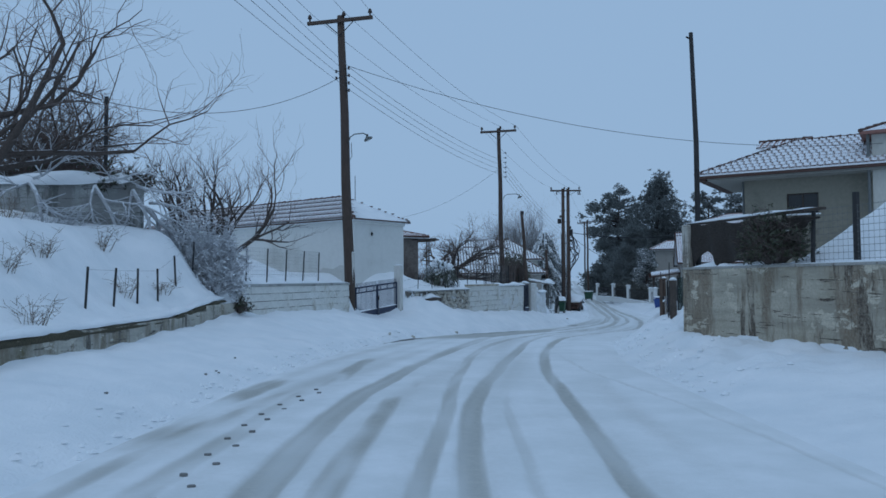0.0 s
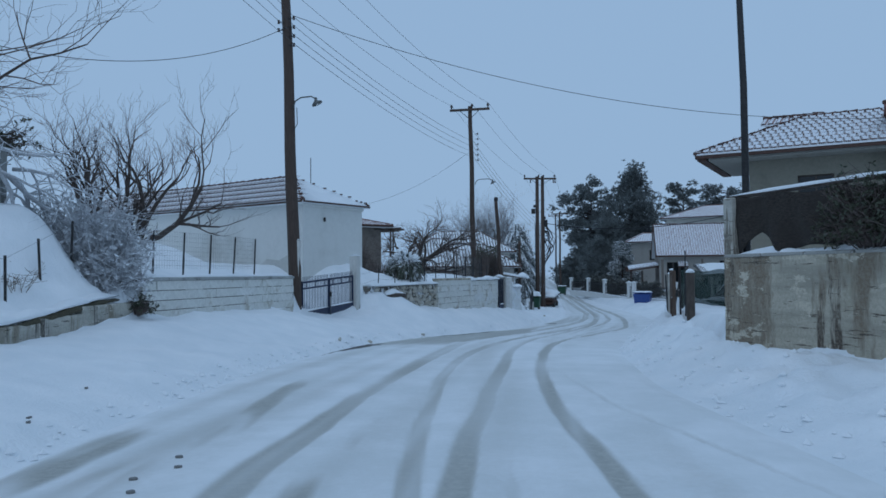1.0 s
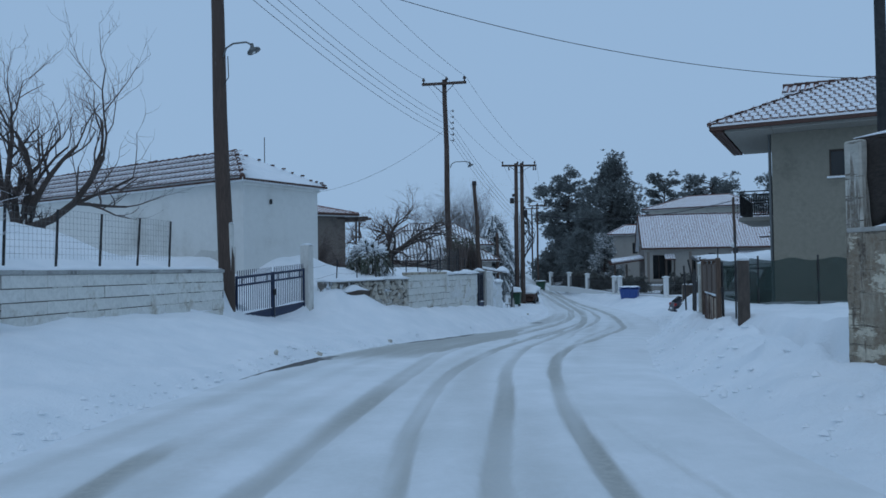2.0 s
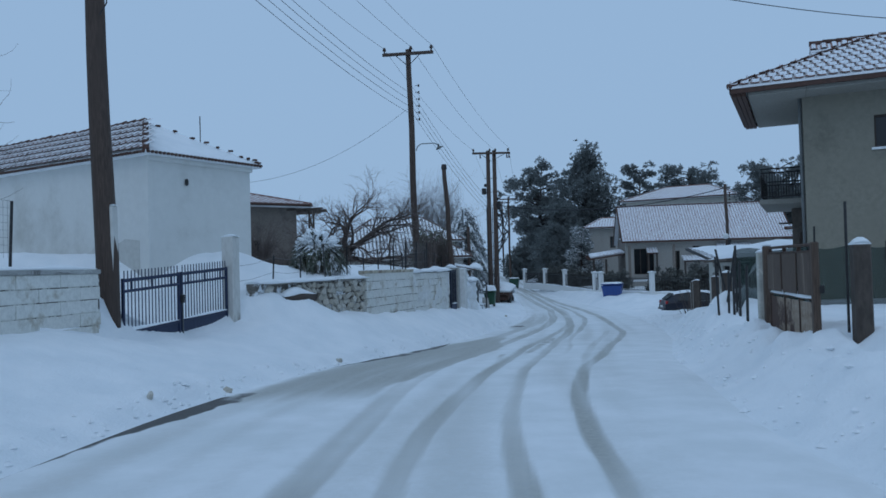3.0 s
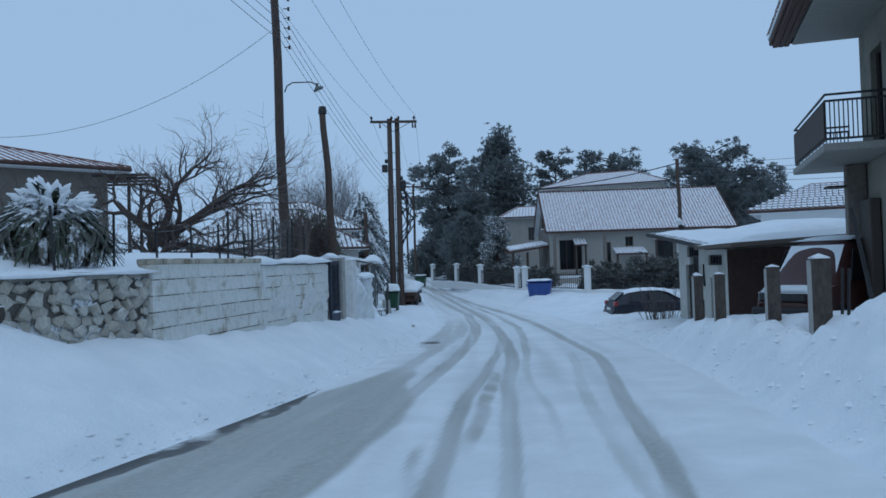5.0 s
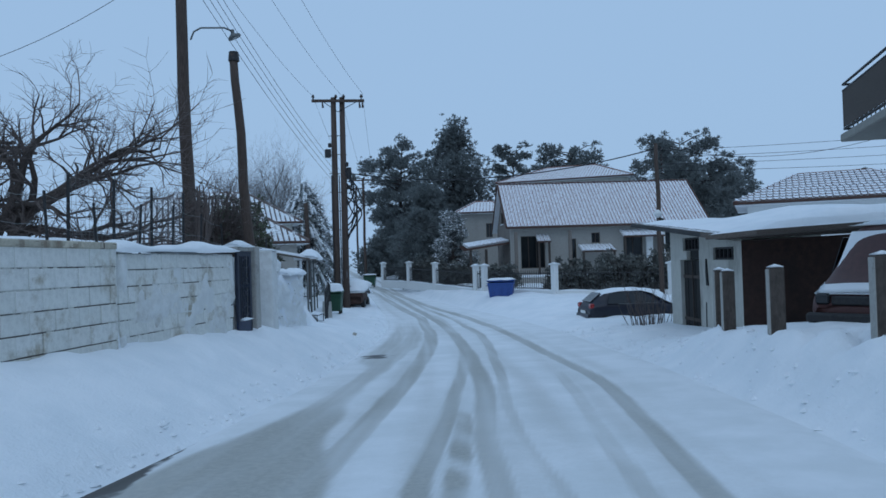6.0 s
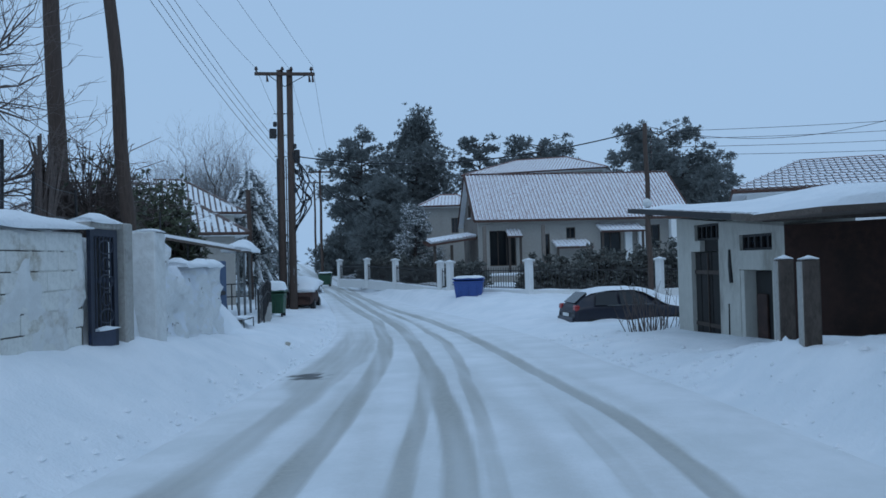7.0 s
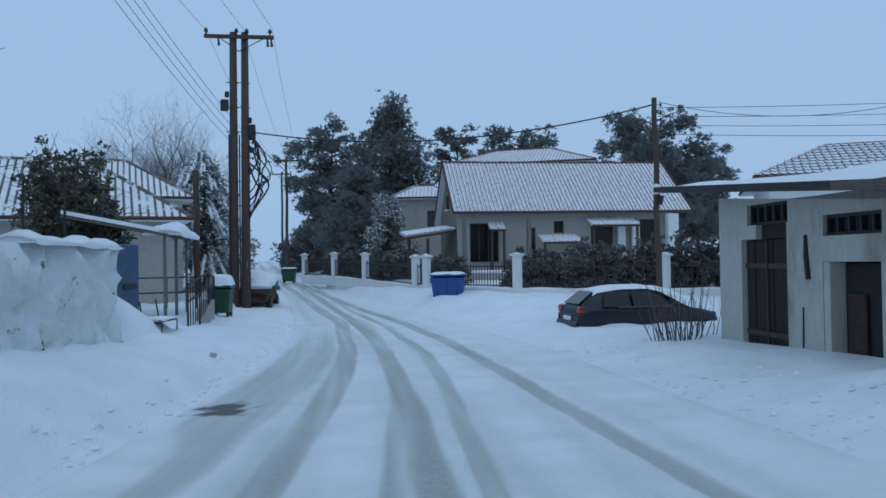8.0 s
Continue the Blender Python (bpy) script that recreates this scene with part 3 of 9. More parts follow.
# wheel tracks: lateral place along y, half width along y, wear along y
TRACKS = [
    (table((-40, -1.35), (5.3, -1.33), (8.2, -1.31), (10.4, -1.16), (12.6, -0.80), (14.4, -0.56), (16.3, -0.20), (18.7, 0.20), (22, 0.88), (25.1, 1.50), (27.7, 2.18), (32, 3.75), (36, 5.33), (38.9, 6.44), (41.2, 7.35), (43.5, 8.15), (46, 9.05), (48.2, 9.8), (52.2, 11.0), (60, 12.9), (72, 14.4), (90, 16.4), (116, 19.6), (220, 35)), table((-40, 0.17), (10, 0.17), (14, 0.14), (20, 0.18), (36, 0.15), (42, 0.17), (48, 0.20), (220, 0.16)), table((-40, 0.90), (17, 0.85), (21, 0.60), (30, 0.50), (35, 0.65), (38, 0.85), (46, 0.80), (220, 0.7))),
    (table((-40, -0.25), (5.3, -0.22), (6.7, -0.11), (8.1, 0.0), (10.3, 0.09), (11.8, 0.15), (13.1, 0.27), (14.3, 0.37), (16.2, 0.56), (19.7, 1.05), (21.6, 1.49), (23, 1.90), (24.3, 2.31), (26.6, 2.96), (29.2, 3.88), (30.5, 4.31), (32, 4.80), (34.3, 5.57), (35.5, 6.12), (37, 6.70), (38.4, 7.20), (40.4, 8.02), (43.1, 9.0), (47.3, 10.42), (53, 12.0), (57.6, 13.2), (66, 14.3), (75, 15.1), (90, 17.2), (116, 20.6), (220, 36)), table((-40, 0.09), (17, 0.10), (22, 0.13), (30, 0.11), (40, 0.11), (220, 0.11)), table((-40, 0.72), (15, 0.72), (18, 0.50), (21, 0.80), (29, 0.92), (36, 0.85), (40, 0.88), (46, 0.6), (220, 0.6))),
    (table((-40, 0.15), (5.3, 0.20), (6.7, 0.21), (9.3, 0.32), (11.5, 0.60), (13, 0.88), (14.3, 1.07), (16.1, 1.38), (18.5, 1.80), (21.4, 2.29), (22.7, 2.58), (24, 2.94), (26.3, 3.49), (28.8, 4.34), (30.2, 4.85), (31.7, 5.34), (33.9, 6.10), (35.4, 6.56), (36.8, 7.09), (38.1, 7.60), (40.2, 8.32), (41.5, 8.68), (43.9, 9.46), (45.6, 9.96), (47.8, 10.57), (51.5, 11.55), (56.4, 12.7), (64, 14.0), (72, 15.1), (90, 17.3), (116, 20.9), (220, 36.6)), table((-40, 0.11), (11, 0.12), (16, 0.12), (22, 0.10), (30, 0.10), (35, 0.13), (41, 0.16), (52, 0.17), (220, 0.16)), table((-40, 0.92), (18, 0.88), (22, 0.66), (30, 0.62), (35, 0.75), (41, 0.88), (220, 0.75))),
    (table((-40, 1.28), (5.2, 1.32), (6.7, 1.43), (8.1, 1.50), (9.7, 1.59), (11.5, 1.68), (12.9, 1.74), (14.2, 1.86), (16, 2.08), (18, 2.38), (20.8, 2.93), (22.3, 3.27), (23.4, 3.59), (24.8, 4.03), (27.1, 4.82), (28.3, 5.40), (29.6, 6.0), (31, 6.55), (33.1, 7.38), (34.5, 8.02), (36.3, 8.80), (37.5, 9.27), (39.1, 9.90), (41.2, 10.47), (43.3, 11.05), (44.6, 11.42), (46.8, 12.02), (49.4, 12.68), (53.4, 13.66), (57.1, 14.30), (61.9, 14.93), (68.2, 15.46), (76.2, 16.13), (90, 17.4), (116, 21.2), (220, 37)), table((-40, 0.09), (14, 0.10), (20, 0.10), (24, 0.11), (30, 0.11), (40, 0.12), (50, 0.16), (60, 0.19), (220, 0.2)), table((-40, 0.92), (12, 0.95), (17, 0.80), (21, 0.92), (60, 0.85), (220, 0.7))),
    (table((-40, 0.60), (5.2, 0.65), (6.7, 0.68), (8.5, 0.72), (10.3, 0.80), (11.7, 0.97), (13, 1.11), (20, 2.45), (28.6, 4.71), (30, 5.25), (31.4, 5.77), (33.1, 6.33), (35.2, 6.84), (36.6, 7.36), (38, 7.84), (40, 8.60), (41.7, 9.20), (43.6, 9.85), (45.2, 10.42), (47.4, 11.15), (51, 12.23), (57.6, 13.7), (66, 14.8), (220, 37.5)), table((-40, 0.09), (12, 0.06), (30, 0.07), (37, 0.08), (42, 0.11), (50, 0.13), (220, 0.13)), table((-40, 0.55), (9, 0.50), (12, 0.30), (16, 0.05), (26, 0.05), (29, 0.35), (36, 0.50), (41, 0.75), (220, 0.6))),
    (table((-40, 4.4), (26, 4.55), (28.3, 5.20), (29.8, 5.72), (31.2, 6.21), (33.3, 6.98), (34.8, 7.58), (36.2, 8.18), (37.4, 8.68), (39.4, 9.42), (41.9, 10.40), (44.8, 11.45), (220, 37)), table((-40, 0.09), (30, 0.10), (220, 0.11)), table((-40, 0.0), (25, 0.0), (28, 0.50), (40, 0.50), (44, 0.10), (46, 0.0), (220, 0.0))),
    (table((-40, 3.2), (5.5, 3.10), (7, 3.03), (10, 2.88), (12, 2.58), (13.8, 2.43), (17, 2.5), (220, 40)), table((-40, 0.05), (220, 0.05)), table((-40, 0.35), (13, 0.42), (16.5, 0.38), (18, 0.0), (220, 0.0))),
]
# right limit of the grey slush that lies between the bare edge and the first track
slush_x = table((10, -1.6), (16, -1.2), (20, -0.2), (23.4, 0.70), (25.2, 1.22), (27.1, 1.98), (29.5, 3.0), (32, 4.05), (34.6, 4.85), (36.5, 5.08), (38, 5.48), (40, 6.2), (42, 6.95), (46, 8.6), (50, 10.1), (60, 12.6), (220, 34))


# worn stretches that come and go: place along y, half width, wear, from and to
PATCHES = [
    (table((-40, -0.88), (5.3, -0.84), (6.8, -0.80), (8.5, -0.73), (10.9, -0.63), (13, -0.5)), 0.14, 0.80, 2.0, 11.2),
    (table((-40, -2.8), (5.5, -2.71), (7.3, -2.61), (8.6, -2.44), (10.5, -2.22), (14.3, -1.92), (18, -1.7)), 0.13, 0.62, 4.0, 12.0),
    (table((-40, -2.2), (5.8, -2.12), (7.3, -2.04), (9.9, -2.0), (13.3, -1.70), (16, -1.5)), 0.16, 0.62, 3.0, 14.5),
    (table((8, -2.9), (10.2, -2.78), (12.4, -2.5), (14, -2.3)), 0.24, 0.95, 9.2, 13.2),
    (table((5, -2.95), (7.8, -2.84), (9, -2.5)), 0.22, 0.85, 6.0, 9.6),
    (table((9, -1.7), (12, -1.65), (14.3, -1.66), (15.6, -1.52), (18, -1.2)), 0.17, 0.90, 11.0, 17.0),
    (table((8, -0.75), (11.8, -0.40), (13, -0.25), (14, -0.1)), 0.10, 0.40, 10.0, 14.0),
    (table((26, 3.3), (29.1, 3.59), (30.6, 4.10), (32, 4.55), (34, 5.3)), 0.07, 0.70, 27.0, 32.0),
    (table((28, 3.6), (30.4, 4.46), (31.8, 5.01), (34.1, 5.85), (37.9, 7.22), (40, 8.0)), 0.12, 0.85, 29.5, 38.5),
]


# breadth of the wet asphalt strip along the left edge
wet_width = table((-60, -0.4), (14, -0.3), (19, 0.0), (21.5, 0.10), (22.1, 0.24), (22.6, 0.42), (23.3, 0.60), (24.0, 0.78), (24.7, 0.62), (25.3, 0.16), (27, 0.02), (29, 0.10), (30.5, 0.42), (34, 0.55), (36.5, 0.12), (38, -0.3), (220, -0.3))


def build_road():
    """Packed snow with worn wheel tracks, bare and wet along the left edge."""
    ys, n = [y for y in row_ys() if y <= 220], 170
    vs, fs, slush, wet = [], [], [], []
    for y in ys:
        e, r = edge_x(y), right_x(y)
        tr = [(f(y), f(y + 0.3) - f(y - 0.3), h(y), d(y)) for f, h, d in TRACKS]
        grey = slush_x(y)
        rag = 0.16 * noise.noise((y * 0.9, 3.3, 0)) + 0.08 * noise.noise((y * 3.1, 8.3, 0))
        for k in range(n + 1):
            x = e + (r - e) * k / n
            s, dip = 0.0, 0.0
            for q, (cx, slope, h, d) in enumerate(tr):
                away = abs(x - cx + 0.025 * noise.noise((y * 0.8, q * 7.3, 2.0))) / math.hypot(1, slope / 0.6)
                lane = smooth01((h * 1.45 - away) / (h * 0.60 + 0.02))
                fade = 0.86 + 0.28 * noise.noise((y * 0.35, q * 37.0, 5.0))
                s = max(s, lane * d * fade)
                dip = max(dip, lane * d)
                ridge = smooth01(1 - abs(away - h * 1.9) / (h * 0.9))
                dip -= 0.25 * ridge * d * (1 - lane)
            for f, h, d, ya, yb in PATCHES:
                away = abs(x - f(y) + 0.05 * noise.noise((y * 0.7, h * 40, 8.0)))
                s = max(s, smooth01((h * 1.5 - away) / h) * d * smooth01((y - ya) / 1.5) * smooth01((yb - y) / 1.8) * (0.8 + 0.6 * noise.noise((x * 4, y * 0.9, 17.0))))
            drift = 0.45 * smooth01((y - 35) / 4) * smooth01((45 - y) / 2) + 0.05
            mid = (0.52 + 0.26 * smooth01((y - 22) / 5) - 0.26 * smooth01((y - 36) / 4)) * smooth01((x - e - drift) / 0.35) * smooth01((grey + 0.22 - x + 0.15 * noise.noise((y * 0.6, 9.0, 1.0))) / 0.25) * smooth01((y - 22.2) / 3) * smooth01((66 - y) / 16)
            s *= 0.88 + 0.36 * noise.noise(((x - tr[2][0]) * 6.5, y * 0.25, 3.0))
            s = max(s, mid + 0.28 * mid * noise.noise(((x - tr[0][0]) * 3.2, y * 0.22, 11.0)) + 0.22 * mid * noise.noise(((x - tr[0][0]) * 9.0, y * 0.4, 14.0)))
            # a faint film of slush everywhere between the tracks
            s = max(s, (0.23 + 0.30 * noise.noise(((x - tr[2][0]) * 2.4, y * 0.12, 40.0))) * smooth01((x - e) / 0.5) * smooth01((r - 0.5 - x) / 0.9))
            gap = smooth01(0.95 + 1.4 * noise.noise((y * 0.45, 2.0, 31.0))) * (0.82 + 0.5 * noise.noise((x * 5, y * 0.8, 23.0)))
            bare = 1.15 * smooth01((wet_width(y) * (1 + 2.2 * rag) + 0.10 + 0.05 * noise.noise((y * 4.5, 6.0, 2.0)) - (x - e)) / 0.20) * gap
            bare = max(bare, 1.4 * math.exp(-((x - 7.72 - 0.25 * (y - 45.6)) / 0.50) ** 2 - ((y - 45.5) / 0.55) ** 2) * (0.75 + 1.5 * noise.noise((x * 1.8, y * 3.2, 4.0)) + 0.5 * noise.noise((x * 6, y * 9, 4.0))) * smooth01((x - e) / 0.1))
            edge = min(1.0, k / 3, (n - k) / 6)
            z = road_z(y) + edge * (0.012 * noise.noise((x * 2.2, y * 2.2, 0.4)) - 0.03 * dip) + (1 - edge) * -0.03
            vs.append((x, y, z + 0.006))
            slush.append(min(1.0, max(0.0, s)))
            wet.append(bare)
    m = n + 1
    for i in range(len(ys) - 1):
        for j in range(n):
            a = i * m + j
            fs.append((a, a + 1, a + m + 1, a + m))
    ob = Geo().add(vs, fs).part("road", ROAD, None, "snow-packed lane with curving grey slush wheel tracks", True, "structure")
    for name, values in (("slush", slush), ("wet", wet)):
        ob.data.attributes.new(name, "FLOAT", "POINT").data.foreach_set("value", values)
    return tagged(ob, category="road")


ground = build_ground()
road = build_road()


# ---- walls and houses ----
def facing(origin, d, z=None):
    """A frame at origin whose x runs along the level direction d; y lies to its left."""
    d = Vector((d[0], d[1], 0)).normalized()
    m = Matrix.Rotation(math.atan2(d.y, d.x), 4, "Z")
    return Matrix.Translation((origin[0], origin[1], origin[2] if z is None else z)) @ m


def wall_panel(length, height, thick, holes=(), x0=0.0, z0=0.0):
    """An upright wall along x, its face on y = 0 and its body behind it, with openings (x0, x1, z0, z1)."""
    g = Geo()
    xs = sorted({x0, x0 + length, *[v for h in holes for v in h[:2]]})
    zs = sorted({z0, z0 + height, *[v for h in holes for v in h[2:]]})

    def solid(i, k):
        if not (0 <= i < len(xs) - 1 and 0 <= k < len(zs) - 1):
            return False
        cx, cz = (xs[i] + xs[i + 1]) / 2, (zs[k] + zs[k + 1]) / 2
        return not any(h[0] < cx < h[1] and h[2] < cz < h[3] for h in holes)

    for i in range(len(xs) - 1):
        for k in range(len(zs) - 1):
            if not solid(i, k):
                continue
            a, b, c, d = xs[i], xs[i + 1], zs[k], zs[k + 1]
            g.quad((a, 0, c), (b, 0, c), (b, 0, d), (a, 0, d))
            g.quad((b, thick, c), (a, thick, c), (a, thick, d), (b, thick, d))
            if not solid(i - 1, k):
                g.quad((a, thick, c), (a, 0, c), (a, 0, d), (a, thick, d))
            if not solid(i + 1, k):
                g.quad((b, 0, c), (b, thick, c), (b, thick, d), (b, 0, d))
            if not solid(i, k - 1):
                g.quad((a, thick, c), (b, thick, c), (b, 0, c), (a, 0, c))
            if not solid(i, k + 1):
                g.quad((a, 0, d), (b, 0, d), (b, thick, d), (a, thick, d))
    return g


def moved(g, m):
    g.v = [tuple(m @ Vector(p)) for p in g.v]
    return g


def flat_tile(lip=0.018):
    """An interlocking clay tile: a plate with a rolled edge and a proud lower lip; origin at its lower middle."""
    g = Geo()
    prof = [(-0.11, 0.028), (-0.085, 0.044), (-0.055, 0.028), (0.02, 0.018), (0.11, 0.026)]
    lo = [(x, 0.0, z + lip) for x, z in prof]
    hi = [(x, 0.40, z - 0.012) for x, z in prof]
    front = [(x, 0.0, z + lip - 0.030) for x, z in prof]
    n = len(prof)
    g.add(lo + hi + front, [(i, i + 1, n + i + 1, n + i) for i in range(n - 1)] + [(2 * n + i, 2 * n + i + 1, i + 1, i) for i in range(n - 1)])
    return g


TILE_MESH = flat_tile().mesh("tile")
TILE_MESH.materials.append(TILE)
LOW_TILE_MESH = flat_tile(0.004).mesh("tile")
LOW_TILE_MESH.materials.append(TILE)
BARE_TILE_MESH = flat_tile().mesh("tile")
BARE_TILE_MESH.materials.append(BARETILE)


def tiles(roof, a, b, c, d, limit, pitch=0.23, course=0.36, near=None, me=TILE_MESH, sheet=TILESHEET):
    """Courses of tiles over the slope with lower edge a-b and upper edge d-c; the nearest as pieces, the rest as one joined part."""
    a, b, c, d = (Vector(p) for p in (a, b, c, d))
    if (b - a).cross(d - a).z < 0:
        a, b, c, d = b, a, d, c
    nrm = (b - a).cross(d - a).normalized()
    ex = (b - a).normalized()
    ey = nrm.cross(ex)
    rows = max(1, int(abs((d - a).dot(ey)) / course))
    spots = []
    for r in range(rows):
        left, right = a.lerp(d, r / rows), b.lerp(c, r / rows)
        w = (right - left).dot(ex)
        n = int(w / pitch)
        for k in range(n):
            p = left + ex * ((k + 0.5) * w / max(1, n)) + nrm * 0.03
            spots.append(p)
    rot = Matrix((ex, ey, nrm)).transposed().to_4x4()
    if near is not None:
        spots.sort(key=lambda p: (p - Vector(near)).length)
    rnd, rest = random.Random(len(spots)), Geo()
    for k, p in enumerate(spots):
        m = Matrix.Translation(p) @ rot @ Matrix.Rotation(rnd.uniform(-0.03, 0.03), 4, "Z") @ Matrix.Translation((0, 0, rnd.uniform(0, 0.008)))
        if k < limit:
            shared(me, "tile", roof, m)
        else:
            rest.add([m @ v.co for v in me.vertices], [tuple(f.vertices) for f in me.polygons])
    if rest.v:
        rest.part("tiling", sheet, roof, kind="stuff")


def ridge_tiles(parent, a, b, snow=True):
    """Half-round ridge tiles end to end from a to b."""
    a, b = Vector(a), Vector(b)
    n = max(2, int((b - a).length / 0.36))
    rnd = random.Random(n)
    for k in range(n):
        p, q = a.lerp(b, k / n), a.lerp(b, (k + 1.12) / n)
        lift = Vector((0, 0, rnd.uniform(0.0, 0.03)))
        Geo().tube([p + lift, q + lift + Vector((0, 0, -0.01))], [0.085, 0.068], 7).part("ridge_tile", RIDGETILE, parent, smooth=True)


def hip_roof(house, x0, x1, y0, y1, z, rise, inset, material=PATCHY, thick=0.14, along_y=False):
    """Four snowy slopes on the rectangle, with a ridge inset from the ends. Returns the roof part and the corners."""
    if along_y:
        xm = (x0 + x1) / 2
        r0, r1 = (xm, y0 + inset, z + rise), (xm, y1 - inset, z + rise)
    else:
        ym = (y0 + y1) / 2
        r0, r1 = (x0 + inset, ym, z + rise), (x1 - inset, ym, z + rise)
    c = [(x0, y0, z), (x1, y0, z), (x1, y1, z), (x0, y1, z)]
    g = Geo()
    vs = c + [r0, r1] + [(p[0], p[1], p[2] - thick) for p in c]
    if along_y:
        fs = [(0, 1, 4), (1, 2, 5, 4), (2, 3, 5), (3, 0, 4, 5)]
    else:
        fs = [(0, 1, 5, 4), (1, 2, 5), (2, 3, 4, 5), (3, 0, 4)]
    fs += [(6, 7, 1, 0), (7, 8, 2, 1), (8, 9, 3, 2), (9, 6, 0, 3), (9, 8, 7, 6)]
    roof = g.add(vs, fs).part("roof", material, house)
    return roof, c, r0, r1


def window(parent, x, z, w, h, depth=0.12, frame=DARKWOOD, sill=True, bars=1):
    """A window set back into an opening of the wall face y = 0."""
    g = Geo()
    t = 0.05
    g.box((x, depth, z + t / 2), (w, 0.06, t)).box((x, depth, z + h - t / 2), (w, 0.06, t))
    for s in (-1, 1):
        g.box((x + s * (w - t) / 2, depth, z + h / 2), (t, 0.06, h - 2 * t))
    win = g.part("window", frame, parent)
    for k in range(bars):
        Geo().box((x - w / 2 + w * (k + 1) / (bars + 1), depth - 0.01, z + h / 2), (0.05, 0.05, h - 2 * t)).part("glazing_bar", frame, win)
    Geo().box((x, depth + 0.02, z + h / 2), (w - 2 * t, 0.015, h - 2 * t)).part("pane", GLASS, win)
    if sill:
        Geo().box((x, -0.03, z - 0.03), (w + 0.16, 0.14, 0.06), ch=0.01).part("sill", SNOW, win, "snow-covered sill")
    return win


def right_wall():
    a, b = Vector((5.45, 17.2, 0)), Vector((12.5, -9.13, 0))
    d = (b - a).normalized()
    m = facing((5.62, 17.2, -0.3), d)
    g = Geo()
    L = (b - a).length
    # a rough cast face in ragged strata, with a body behind it
    nx, nz, tall, vs, fs = 440, 34, 1.885, [], []
    for i in range(nx + 1):
        x = L * i / nx
        for k in range(nz + 1):
            z = tall * k / nz
            out = 0.016 * noise.noise((x * 0.7, z * 8.0, 1)) + 0.014 * noise.noise((x * 2.6, z * 3.4, 4)) + 0.009 * noise.noise((x * 8.0, z * 13.0, 7))
            vs.append((x, -0.28 + out, z))
    for i in range(nx):
        for k in range(nz):
            a0 = i * (nz + 1) + k
            fs.append((a0, a0 + nz + 1, a0 + nz + 2, a0 + 1))
    g.add(vs, fs)
    g.box((L / 2, -0.125, tall / 2 - 0.004), (L, 0.25, tall - 0.004))
    wall = moved(g, m).part("wall_right", OLDWALL, None, "mossy stained board-marked concrete retaining wall", kind="structure")
    tagged(wall, category="wall")
    wall.data.shade_smooth()
    cap = Geo()
    for k in range(int(L / 0.9)):
        cap.box((0.45 + k * 0.9, -0.13, 1.905), (0.86, 0.34, 0.05), ch=0.01)
    moved(cap, m).part("coping", CONCRETE, wall)
    rough_cap([m @ Vector((0.3 + k * 0.9, -0.10 - 0.04 * (k % 2), 1.93)) for k in range(29)], 0.22, 0.045, 5).part("coping_snow", SNOW, wall, "thin line of snow", True)
    # tall end with a pale end face and old netting stretched over posts
    end = thing("netted_fence", "black torn netting sagging between posts on the wall", "fence", m)
    Geo().box((0.11, -0.13, 2.38), (0.22, 0.32, 0.98), ch=0.02).part("end_post", POSTPALE, end, "pale stained concrete post")
    for x in (1.2, 2.3, 3.0, 3.75):
        Geo().tube([(x, -0.05, 1.92), (x + 0.03, -0.03, 2.93)], 0.038, 8).part("post", IRON, end)
    vs, fs = [], []
    nx, nz = 60, 12
    for i in range(nx + 1):
        x = 0.2 + 3.9 * i / nx
        top = 2.90 - 0.05 * math.sin(x * 2.6) ** 2 - 0.03 * x
        low = 1.93 + 0.34 * max(0.0, 1 - abs(x - 0.78) / 0.42) ** 0.8 + 0.10 * smooth01((x - 1.0) / 0.5) * (0.6 + 0.4 * math.sin(x * 4.1))
        for k in range(nz + 1):
            t = k / nz
            if k == 0 and x > 2.3:
                low = top - 0.85 * (1 - (x - 2.3) / 1.85)
            y = -0.20 + 0.05 * math.sin(x * 9 + 2 * t) * (1 - t) + 0.03 * noise.noise((x * 4, t * 3, 0))
            vs.append((x, y, low + (top - low) * t))
    for i in range(nx):
        for k in range(nz):
            a0 = i * (nz + 1) + k
            fs.append((a0, a0 + nz + 1, a0 + nz + 2, a0 + 1))
    net = Geo().add(vs, fs).part("netting", NETTING, end, smooth=True)
    net.modifiers.new("cloth", "SOLIDIFY").thickness = 0.012
    Geo().box((2.1, -0.13, 2.88), (4.1, 0.10, 0.05), ch=0.01).part("rail", DARKWOOD, end)
    rough_cap([m @ Vector((0.05 + 0.3 * k, -0.13, 2.905)) for k in range(14)], 0.14, 0.05, 8).part("rail_snow", SNOW, None, "", True)
    s = bpy.data.objects["rail_snow"]
    s.parent = end
    s.matrix_parent_inverse = m.inverted()
    rough_cap([m @ Vector((0.32 + 0.35 * k, -0.13, 1.90)) for k in range(9)], 0.26, 0.13, 11).part("drift", SNOW, None, "", True)
    s = bpy.data.objects["drift"]
    s.parent = end
    s.matrix_parent_inverse = m.inverted()
    # mesh fence that goes on along the wall
    f = thing("mesh_fence", "leaning wire mesh fence on iron posts along the wall", "fence", m)
    for k in range(7):
        x = 4.66 + k * 1.75
        Geo().box((x, 0.05, 2.48), (0.085, 0.085, 1.25), ch=0.01).part("post", IRON, f)
    g = Geo()
    for k in range(9):
        zz = 2.0 + k * 0.11
        g.tube([(3.4, 0.02, zz), (15.0, 0.02, zz)], 0.0035, 4, False)
